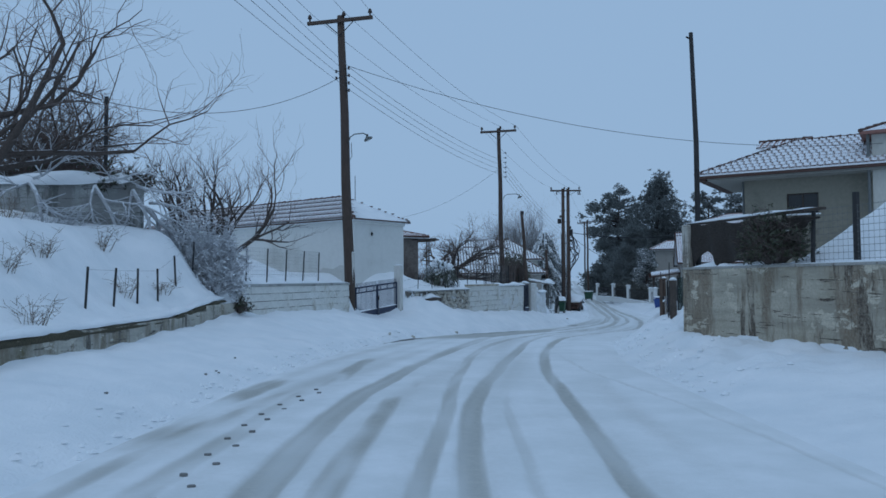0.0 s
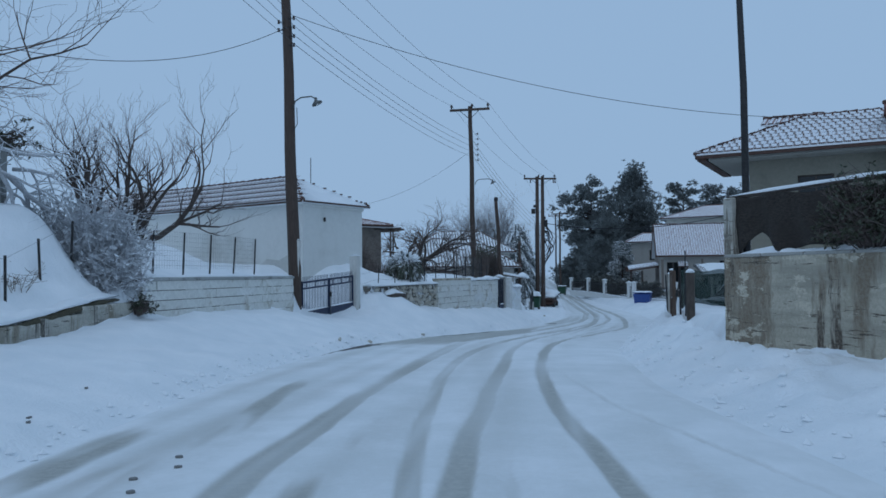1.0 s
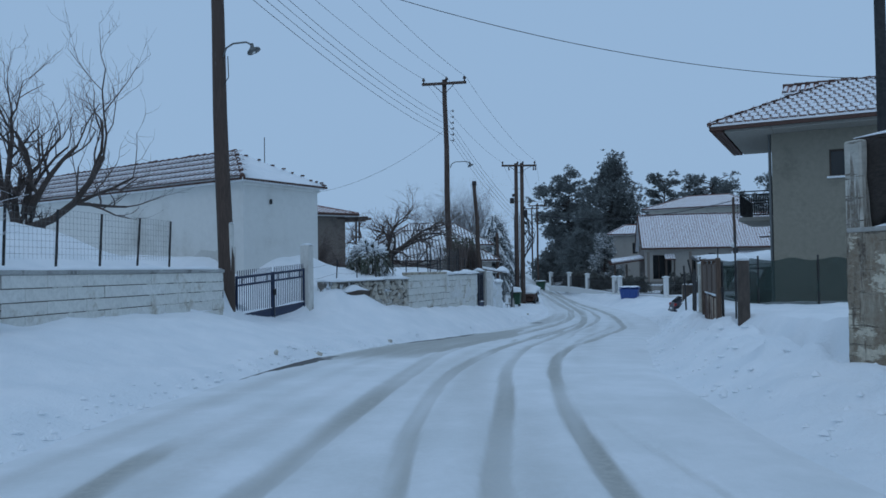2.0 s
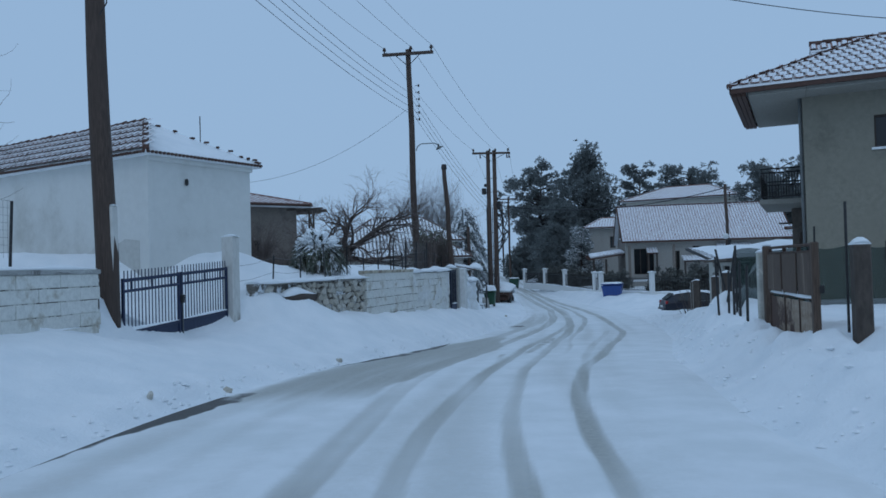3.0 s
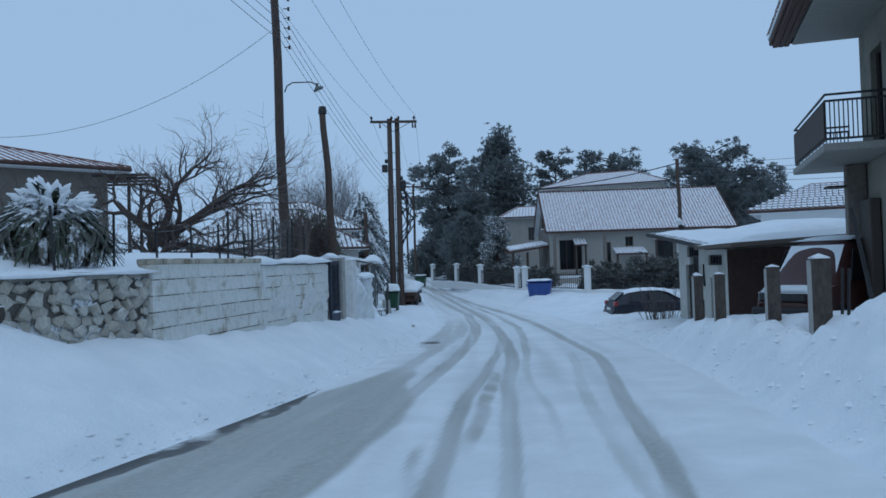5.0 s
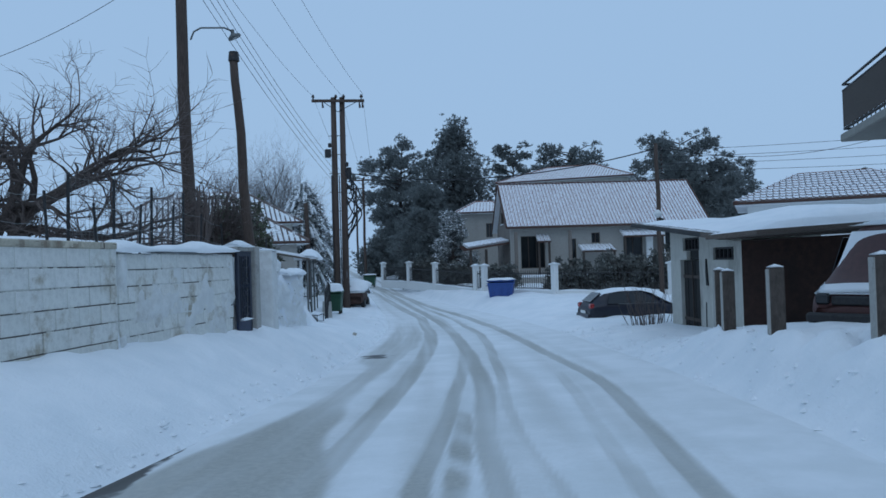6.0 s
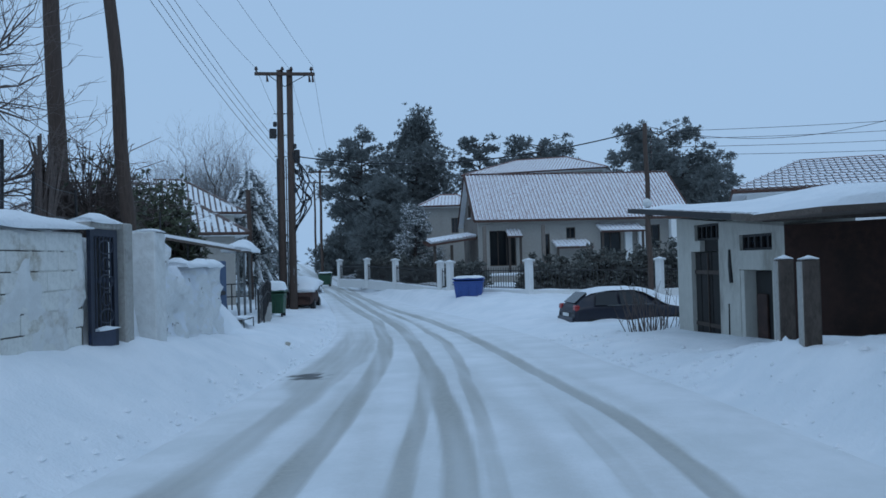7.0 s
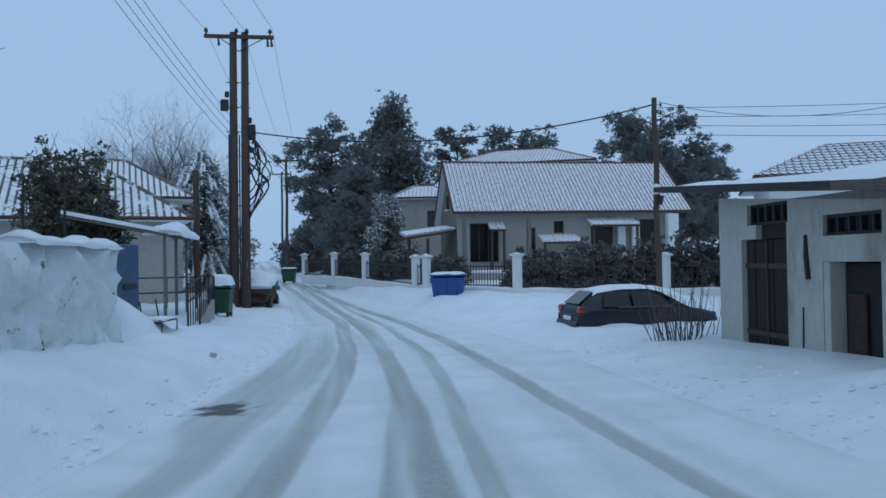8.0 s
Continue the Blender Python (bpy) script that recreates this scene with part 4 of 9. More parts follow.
    for k in range(106):
        x = 3.4 + k * 0.11
        g.tube([(x, 0.02, 1.96), (x, 0.02, 2.90)], 0.003, 4, False)
    g.part("mesh", MESHWIRE, f, kind="stuff")


def block_row(wall, a, b, z0, z1, thick, rows, length, mesh_cache={}):
    """Rendered blocks laid in courses along a-b, proud of a darker joint core."""
    a, b = Vector((a[0], a[1], 0)), Vector((b[0], b[1], 0))
    L = (b - a).length
    m = facing((a.x, a.y, z0), b - a)
    h = (z1 - z0) / rows
    core = Geo().box((L / 2, 0, (z1 - z0) / 2), (L - 0.02, thick - 0.03, z1 - z0 - 0.01))
    moved(core, m).part("core", MORTAR, wall)
    rnd = random.Random(int(L * 100))
    for r in range(rows):
        x = -0.5 * length * (r % 2)
        while x < L - 0.02:
            x0, x1 = max(0.0, x), min(L, x + length)
            if x1 - x0 > 0.06:
                key = (round(x1 - x0, 2), round(h, 3), thick, rnd.randrange(3))
                if key not in mesh_cache:
                    me = Geo().box((0, 0, 0), (key[0] - 0.006, thick, h - 0.014), ch=0.009).mesh("block")
                    me.materials.append(LIMEBLOCK)
                    mesh_cache[key] = me
                mm = m @ Matrix.Translation(((x0 + x1) / 2, rnd.uniform(-0.008, 0.008), (r + 0.5) * h)) @ Matrix.Rotation(rnd.uniform(-0.006, 0.006), 4, "Y")
                shared(mesh_cache[key], "block", wall, mm)
            x += length


def stone_mesh(seed, r=0.16):
    rnd = random.Random(seed)
    bm = bmesh.new()
    for _ in range(13):
        d = Vector((rnd.gauss(0, 1), rnd.gauss(0, 1), rnd.gauss(0, 1))).normalized()
        bm.verts.new(Vector((d.x * 1.15, d.y * 0.7, d.z * 0.95)) * r * rnd.uniform(0.85, 1.15))
    hull = bmesh.ops.convex_hull(bm, input=bm.verts)
    bmesh.ops.delete(bm, geom=[v for v in hull["geom_interior"] if isinstance(v, bmesh.types.BMVert)], context="VERTS")
    me = bpy.data.meshes.new("stone")
    bm.to_mesh(me)
    bm.free()
    me.materials.append(STONE)
    return me


def lumpy_wall(a, b, top_at, amp, out):
    """A plastered wall from a to b whose lane face swells and sinks; top_at gives its height along 0 to 1."""
    p0, p1 = Vector((*a, 0)), Vector((*b, 0))
    d = (p1 - p0).normalized()
    side = Vector((d.y, -d.x, 0))
    n, nz, vs, fs = 60, 20, [], []
    for i in range(n + 1):
        u = i / n
        p, top = p0.lerp(p1, u), top_at(u)
        x = u * (p1 - p0).length
        for k in range(nz + 1):
            z = -1.2 + (top + 1.2) * k / nz
            push = out + amp * (0.8 * noise.noise((x * 1.7, z * 1.9, 2)) + 0.5 * noise.noise((x * 4.5, z * 4.5, 5)) + 0.3 * noise.noise((x * 10, z * 10, 8)))
            vs.append(p + side * push + Vector((0, 0, z)))
        vs.append(p - side * 0.12 + Vector((0, 0, top)))
        vs.append(p - side * 0.12 + Vector((0, 0, -1.2)))
    m2 = nz + 3
    for i in range(n):
        for k in range(m2 - 1):
            a0 = i * m2 + k
            fs.append((a0, a0 + m2, a0 + m2 + 1, a0 + 1))
    fs += [tuple(range(m2)), tuple(n * m2 + k for k in range(m2))[::-1]]
    return Geo().add(vs, fs)


def left_walls():
    # low wall under the snow slope
    g, pts = Geo(), [(-5.72, -9), (-5.70, 6), (-5.68, 12), (-5.66, 18), (-5.5, 20.2)]
    for (xa, ya), (xb, yb) in zip(pts, pts[1:]):
        n = max(1, int((yb - ya) / 1.5))
        for k in range(n):
            p, q = along((xa, ya, 0), (xb, yb, 0), k / n), along((xa, ya, 0), (xb, yb, 0), (k + 1) / n)
            top = 0.66 + 0.03 * noise.noise((p.y, 1, 1)) + 0.28 * smooth01((p.y - 15) / 5)
            g.box((p + q) / 2 + Vector((0, 0, top / 2 - 0.3)), (0.26, (q - p).length, top + 0.6), -math.atan2(q.x - p.x, q.y - p.y), 0.02)
    low = g.part("wall_left", LOWWALL, None, "low mossy concrete retaining wall under the slope", kind="structure")
    tagged(low, category="wall")
    rough_cap([(-5.72, y, 0.70 + 0.30 * smooth01((y - 15) / 5)) for y in np.arange(-9, 20, 0.6)], 0.30, 0.10, 21).part("wall_snow", SNOW, low, "", True)
    rough_cap([(-5.60, y, 0.60 + 0.30 * smooth01((y - 15) / 5)) for y in np.arange(-9, 20, 0.4)], 0.12, 0.09, 22).part("moss_line", MOSS, low, "dark moss along the top edge", True)
    # grey cast wall at the top of the slope
    up = Geo()
    up.box((-11.3, 19.35, 2.6), (7.4, 0.3, 2.7), ch=0.02)
    up = up.part("wall_terrace", UPPERWALL, None, "grey cast concrete terrace wall above the slope", kind="structure")
    tagged(up, category="wall")
    rough_cap([(-14.8 + 0.5 * k, 19.35, 3.93) for k in range(15)], 0.55, 0.34, 31).part("wall_snow", SNOW, up, "thick snow cap", True)
    # white block wall from the bush to the gate
    w = thing("block_wall", "whitewashed block wall with a snow line on top", "wall", kind="structure")
    block_row(w, (-5.42, 20.35), (-3.42, 27.25), 0.0, 1.26, 0.22, 6, 0.95)
    moved(Geo().box((3.59, 0, 0), (7.18, 0.27, 0.075), ch=0.015), facing((-5.42, 20.35, 1.29), (2.0, 6.9))).part("coping", UPPERWALL, w, "grey weathered coping")
    rough_cap([along((-5.5, 20.4, 1.32), (-3.5, 27.2, 1.34), k / 14) for k in range(15)], 0.34, 0.09, 41).part("wall_snow", SNOW, w, "", True)
    # stone, block and plaster wall past the gate
    s = thing("stone_wall", "rubble stone wall with snow lodged in the joints", "wall", kind="structure")
    a, b = Vector((-1.45, 31.75, 0)), Vector((1.12, 35.85, 0))
    m = facing((a.x, a.y, 0), b - a)
    L = (b - a).length
    core = Geo().box((L / 2, 0.05, 0.25), (L, 0.25, 1.42), ch=0.03)
    moved(core, m).part("core", SNOWJOINT, s, "snow-packed joints with the shadow between stones painted dark")
    kinds = [stone_mesh(k, 0.125) for k in range(14)]
    rnd = random.Random(77)
    for r in range(9):
        x = 0.1 + rnd.random() * 0.15
        while x < L - 0.05:
            if r > 6 and x < 1.6 and rnd.random() < 0.6:
                x += 0.3
                continue
            k = rnd.uniform(0.6, 1.2)
            mm = m @ Matrix.Translation((x, -0.10 + rnd.uniform(-0.04, 0.03), -0.38 + r * 0.152 + rnd.uniform(-0.03, 0.03))) @ Matrix.Rotation(rnd.uniform(-0.5, 0.5), 4, "Y") @ Matrix.Diagonal((k * rnd.uniform(0.8, 1.2), k, k, 1))
            shared(rnd.choice(kinds), "stone", s, mm)
            x += 0.205 * k + rnd.uniform(0.02, 0.07)
    rough_cap([along((a.x, a.y, 0.95), (b.x, b.y, 0.98), k / 10) for k in range(11)], 0.45, 0.10, 51).part("wall_snow", SNOW, s, "", True)
    moved(Geo().box((L / 2 + 0.2, 0.02, 0.955), (L - 0.35, 0.30, 0.10), ch=0.015), m).part("coping", CONCRETE, s, "grey concrete coping")
    w = thing("garden_wall", "limewashed block garden wall with flaking joints", "wall", kind="structure")
    block_row(w, (1.12, 35.72), (2.72, 39.2), -0.6, 1.10, 0.24, 7, 0.46)
    block_row(w, (2.74, 39.36), (4.36, 42.72), -0.8, 1.04, 0.22, 8, 0.46)
    lumpy_wall((2.74, 39.36), (4.36, 42.72), lambda u: 1.04 + 0.05 * noise.noise((u * 9, 0, 0)), 0.09, 0.095).part("plaster_face", LIMEPLASTER, w, "smeared limewash over blocks", True)
    Geo().box((2.66, 39.22, 0.2), (0.26, 0.26, 1.9), 0.42, 0.02).part("pier", LIMEWASH, w)
    rough_cap([along((2.6, 39.2, 1.08), (4.4, 42.8, 1.10), k / 10) for k in range(11)], 0.40, 0.16, 61).part("wall_snow", SNOW, w, "", True)
    cop = Geo().box((1.92, 37.46, 1.13), (0.27, 3.85, 0.09), -math.atan2(1.6, 3.48), 0.015)
    cop.part("coping", OLDWALL, w, "brown-stained coping")
    rough_cap([along((1.1, 35.7, 1.17), (2.0, 37.6, 1.17), k / 6) for k in range(7)], 0.20, 0.03, 62).part("wall_snow", SNOW, w, "", True)
    # lumpy plaster wall after the little door
    g = lumpy_wall((5.2, 44.55), (6.40, 49.1), lambda u: 1.08 - 0.48 * smooth01((u - 0.06) / 0.10) + 0.05 * noise.noise((u * 28, 0, 0)), 0.24, 0.14)
    pw = g.part("wall_plaster", PLASTER, None, "lumpy flaking limewashed wall with snow on top", True, "structure")
    tagged(pw, category="wall")
    rough_cap([along((5.55, 45.5, 0.61), (6.42, 49.1, 0.60), k / 14) for k in range(15)], 0.46, 0.16, 71).part("wall_snow", SNOW, pw, "", True)


def pillar(name, x, y, z0, z1, w, material, label, cap=True, turn=0.0, group=""):
    p = thing(name, label, "pillar", pose(x, y, z0, 0, 0, turn), group)
    Geo().box((0, 0, (z1 - z0) / 2), (w, w, z1 - z0), ch=0.02).part("shaft", material, p)
    if cap:
        rough_cap([(-w * 0.45, 0, z1 - z0), (0, 0, z1 - z0 + 0.01), (w * 0.45, 0, z1 - z0)], w * 1.05, 0.07, int(x * 10)).part("snow_cap", SNOW, p, "", True)
    return p


def long_house():
    """The low whitewashed house beside the blue gate."""
    h = thing("house", "long low whitewashed house with a snowy hipped tile roof", "house", facing((-3.69, 31.87, 0.1), (0.62, 0.785)))
    W, D, H = 3.12, 16.4, 3.86
    wall_panel(W, H, 0.3).part("wall", LIMEWASH, h, "patchy limewashed end wall")
    moved(wall_panel(D - 0.3, H, 0.3), Matrix.Translation((0, D, 0)) @ Matrix.Rotation(-math.pi / 2, 4, "Z")).part("wall", LIMEWASH, h)
    moved(wall_panel(D - 0.3, H, 0.3), Matrix.Translation((W, 0.3, 0)) @ Matrix.Rotation(math.pi / 2, 4, "Z")).part("wall", LIMEWASH, h)
    moved(wall_panel(W - 0.6, H, 0.3), Matrix.Translation((W - 0.3, D, 0)) @ Matrix.Rotation(math.pi, 4, "Z")).part("wall", LIMEWASH, h)
    Geo().box((W / 2, -0.02, H - 0.10), (W + 0.1, 0.10, 0.12), ch=0.02).part("cornice", LIMEWASH, h)
    # bare cement patch low on the end wall
    rim = [(0.02, 0.0), (1.5, 0.0), (1.46, 0.9), (1.30, 1.25), (1.34, 1.62), (1.05, 1.86), (0.62, 1.80), (0.35, 1.96), (0.02, 1.90)]
    Geo().slab([(-0.012, 0.3 + 1.5 * x, z) for x, z in rim][::-1], 0.008, Vector((-1, 0, 0))).part("patch", BAREPATCH, h, "grey bare cement patch")
    roof, c, r0, r1 = hip_roof(h, -0.22, W + 0.22, -0.22, D + 0.22, H + 0.05, 1.15, 2.3, SNOW, 0.10, True)
    tiles(roof, c[3], c[0], r0, r1, 300, near=c[0], me=BARE_TILE_MESH, sheet=BARESHEET)
    ridge_tiles(roof, c[0], r0)
    ridge_tiles(roof, r0, r1)
    for a, b in ((c[0], c[1]), (c[3], c[0])):
        a, b = Vector(a), Vector(b)
        n = int((b - a).length / 0.105)
        for k in range(n):
            p = a.lerp(b, (k + 0.5) / n)
            out = Vector((p.x - W / 2, 0, 0)) if a.x == b.x else Vector((0, -1, 0))
            out.normalize()
            Geo().tube([p - out * 0.10 + Vector((0, 0, -0.04)), p + out * 0.05 + Vector((0, 0, -0.05))], 0.036, 6).part("eave_tile", EAVE, roof)
    Geo().box((-0.012, 1.35, 0.72), (0.02, 2.5, 0.46), ch=0.006).part("plinth", OLDBROWN, h, "brown stained plinth")
    # small vent hood
    v = Geo().box((1.05, -0.04, 3.28), (0.075, 0.10, 0.16), ch=0.03).part("vent", IRON, h)
    # stubs of tiles poking out of the drift on the hip
    rnd = random.Random(4)
    for k in range(11):
        t = (0.01, 0.03, 0.06, 0.10, 0.16, 0.27, 0.38, 0.47, 0.60, 0.74, 0.88)[k]
        p = Vector(c[1]).lerp(Vector(r0), t) + Vector((-0.06, -0.02, 0.06))
        Geo().box(p + Vector((rnd.uniform(-0.05, 0.05), 0, rnd.uniform(-0.05, 0.0))), (0.13, 0.09, 0.045), rnd.uniform(0, 3), 0.012).part("poking_tile", RIDGETILE, roof)
    return h


def villa():
    """The two-storey house on the right with deep eaves and a balcony."""
    h = thing("house", "two-storey taupe rendered house with deep eaves and snowy tiles", "house", facing((13.4, 33.9, -0.4), (0.53, 0.85)))
    # x runs along the road front, y to the left of it; the body lies on the right (negative y)
    L, D, H = 4.6, 9.5, 6.05
    front = wall_panel(L, H, 0.3, [(2.6, 3.6, 3.40, 5.45), (0.7, 1.5, 4.2, 5.4), (1.2, 2.4, 0.6, 2.7)])
    moved(front, Matrix.Diagonal((1, -1, 1, 1))).part("wall", TAUPE, h)
    south = wall_panel(D - 0.3, H, 0.3, [(1.42, 2.66, 4.5, 5.38), (5.2, 6.3, 4.5, 5.38), (4.0, 5.0, 1.2, 2.4)])
    ms = Matrix.Translation((0, -0.3, 0)) @ Matrix.Rotation(-math.pi / 2, 4, "Z")
    moved(south, ms).part("wall", TAUPE, h)
    for x, z, w, hh in ((2.04, 4.5, 1.24, 0.88), (5.75, 4.5, 1.1, 0.88), (4.5, 1.2, 1.0, 1.2)):
        wn = window(h, x, z, w, hh, 0.14)
        for o in (wn, *wn.children):
            o.data.transform(ms)
    moved(wall_panel(D - 0.3, H, 0.3), Matrix.Translation((L, -D, 0)) @ Matrix.Rotation(math.pi / 2, 4, "Z")).part("wall", TAUPE, h)
    moved(wall_panel(L - 0.6, H, 0.3), Matrix.Translation((0.3, -D, 0))).part("wall", TAUPE, h)
    flip = Matrix.Diagonal((1, -1, 1, 1))
    for x, z, w, hh in ((3.1, 3.40, 1.0, 2.05), (1.1, 4.2, 0.8, 1.2), (1.8, 0.6, 1.2, 2.1)):
        wn = window(h, x, z, w, hh, 0.14, sill=False)
        for o in (wn, *wn.children):
            o.data.transform(flip)
    # deep boxed eaves
    x0, x1, y0, y1 = -1.2, 4.78, -D - 0.6, 1.78
    Geo().box(((x0 + x1) / 2, (y0 - 0.1) / 2, H + 0.06), (x1 - x0 - 0.3, -0.1 - y0, 0.12), ch=0.02).part("soffit", SOFFIT, h, "pale boxed soffit")
    Geo().box(((x0 + x1) / 2, (y1 - 0.43) / 2 - 0.05, H + 0.057), (x1 - x0 - 0.3, y1 - 0.33, 0.114), ch=0.02).part("soffit", SOFFIT, h, "pale boxed soffit")
    for k in range(3):
        Geo().box(((x0 + x1) / 2, y1 - 0.09 - 0.118 * k, H + 0.05), (x1 - x0 - 0.1, 0.112, 0.10), ch=0.012).part("eave_board", EAVE, h, "dark red-brown eave board")
    g = Geo()
    for a, b in (((x0, y1), (x1, y1)), ((x0, y0), (x0, y1)), ((x1, y0), (x1, y1))):
        mid = ((a[0] + b[0]) / 2, (a[1] + b[1]) / 2, H + 0.17)
        g.box(mid, (abs(b[0] - a[0]) + 0.06, abs(b[1] - a[1]) + 0.06, 0.19), ch=0.015)
    g.part("fascia", EAVE, h, "dark red-brown fascia boards")
    roof, c, r0, r1 = hip_roof(h, x0 - 0.05, x1 + 0.05, y0, y1 + 0.05, H + 0.27, 1.60, 3.73, PATCHY, 0.06, True)
    tiles(roof, c[0], c[3], r1, r0, 300, 0.27, 0.36, near=c[3], me=LOW_TILE_MESH)
    tiles(roof, c[3], c[2], r1, r1, 200, 0.27, 0.36, near=c[3], me=LOW_TILE_MESH)
    ridge_tiles(roof, c[3], r1)
    ridge_tiles(roof, r0, r1)
    # small raised roof behind the hip
    Geo().box((2.45, -1.5, H + 1.30), (1.7, 2.0, 0.74), ch=0.02).part("gablet", EAVE, roof, "dark gablet face")
    for sx in (-1, 1):
        e, r = 2.45 + sx * 1.05, (2.45, -0.28, H + 2.02)
        rb = (2.45, -2.5, H + 2.02)
        Geo().slab([(e, -0.28, H + 1.62), r, rb, (e, -2.5, H + 1.62)][::sx], 0.06).part("gablet_roof", PATCHY, roof)
        ribbed((e, -0.26, H + 1.62), (e, -2.5, H + 1.62), rb, r, 0.25, 0.05).part("tiling", TILESHEET, roof, kind="stuff")
    ridge_tiles(roof, (2.45, -0.26, H + 2.06), (2.45, -2.5, H + 2.06))
    # balcony
    b = Geo().box((3.8, 0.63, 3.30), (4.55, 1.26, 0.15), ch=0.02).part("balcony", SOFFIT, h, "concrete balcony slab with black railing")
    bx0, bx1, by = 1.6, 6.0, 1.2
    for z in (3.46, 4.18, 4.30):
        Geo().tube([(bx0, 0.0, z), (bx0, by, z), (bx1, by, z), (bx1, 0.0, z)], 0.025, 6).part("rail", IRON, b)
    for k in range(33):
        x = bx0 + (bx1 - bx0) * k / 32
        Geo().tube([(x, by, 3.46), (x, by, 4.18)], 0.012, 5).part("baluster", IRON, b)
    for k in range(15):
        y = by * (k + 0.5) / 15.5
        for x in (bx0, bx1):
            Geo().tube([(x, y, 3.46), (x, y, 4.18)], 0.012, 5).part("baluster", IRON, b)
    Geo().box((bx0 + 2.2, by + 0.022, 3.82), (4.3, 0.014, 0.66), ch=0.004).part("side_sheet", DARKWOOD, b, "dark privacy sheet")
    # ground-floor post under the slab and a drainpipe
    Geo().box((4.42, 0.22, 1.61), (0.30, 0.40, 3.22), ch=0.02).part("post", OLDBROWN, h)
    Geo().tube([(0.12, 0.07, 0.2), (0.12, 0.07, H)], 0.05, 8).part("drainpipe", GALV, h)
    Geo().box((4.4, 0.62, 2.75), (0.5, 0.4, 0.04), ch=0.01).part("meter_shelf", DARKWOOD, h)
    Geo().box((3.6, 0.12, 1.25), (1.0, 0.20, 2.3), ch=0.02).part("store_cupboard", DARKWOOD, h, "dark cupboard under the balcony")
    return h


def annex():
    h = thing("house", "pale rendered upper house with a tiled eave and flue", "house", facing((17.25, 30.6, 0.2), (0.85, -0.53)))
    moved(wall_panel(6, 7.0, 0.3, [(1.2, 2.1, 4.0, 5.2)]), Matrix.Identity(4)).part("wall", SHEDWALL, h)
    moved(wall_panel(5.4, 7.0, 0.3), Matrix.Translation((0, 5.7, 0)) @ Matrix.Rotation(-math.pi / 2, 4, "Z")).part("wall", SHEDWALL, h)
    window(h, 1.65, 4.0, 0.9, 1.2, 0.14)
    roof, c, r0, r1 = hip_roof(h, -0.4, 6.4, -0.4, 6.1, 7.0, 1.3, 3.0, TILESHEET, 0.12)
    ridge_tiles(roof, c[0], r0)
    Geo().tube([(0.9, 0.6, 7.2), (0.9, 0.6, 8.3)], 0.12, 10).part("flue", IRON, h)
    Geo().tube([(-0.12, -0.08, 0.2), (-0.12, -0.08, 7.0)], 0.06, 8).part("drainpipe", GALV, h)


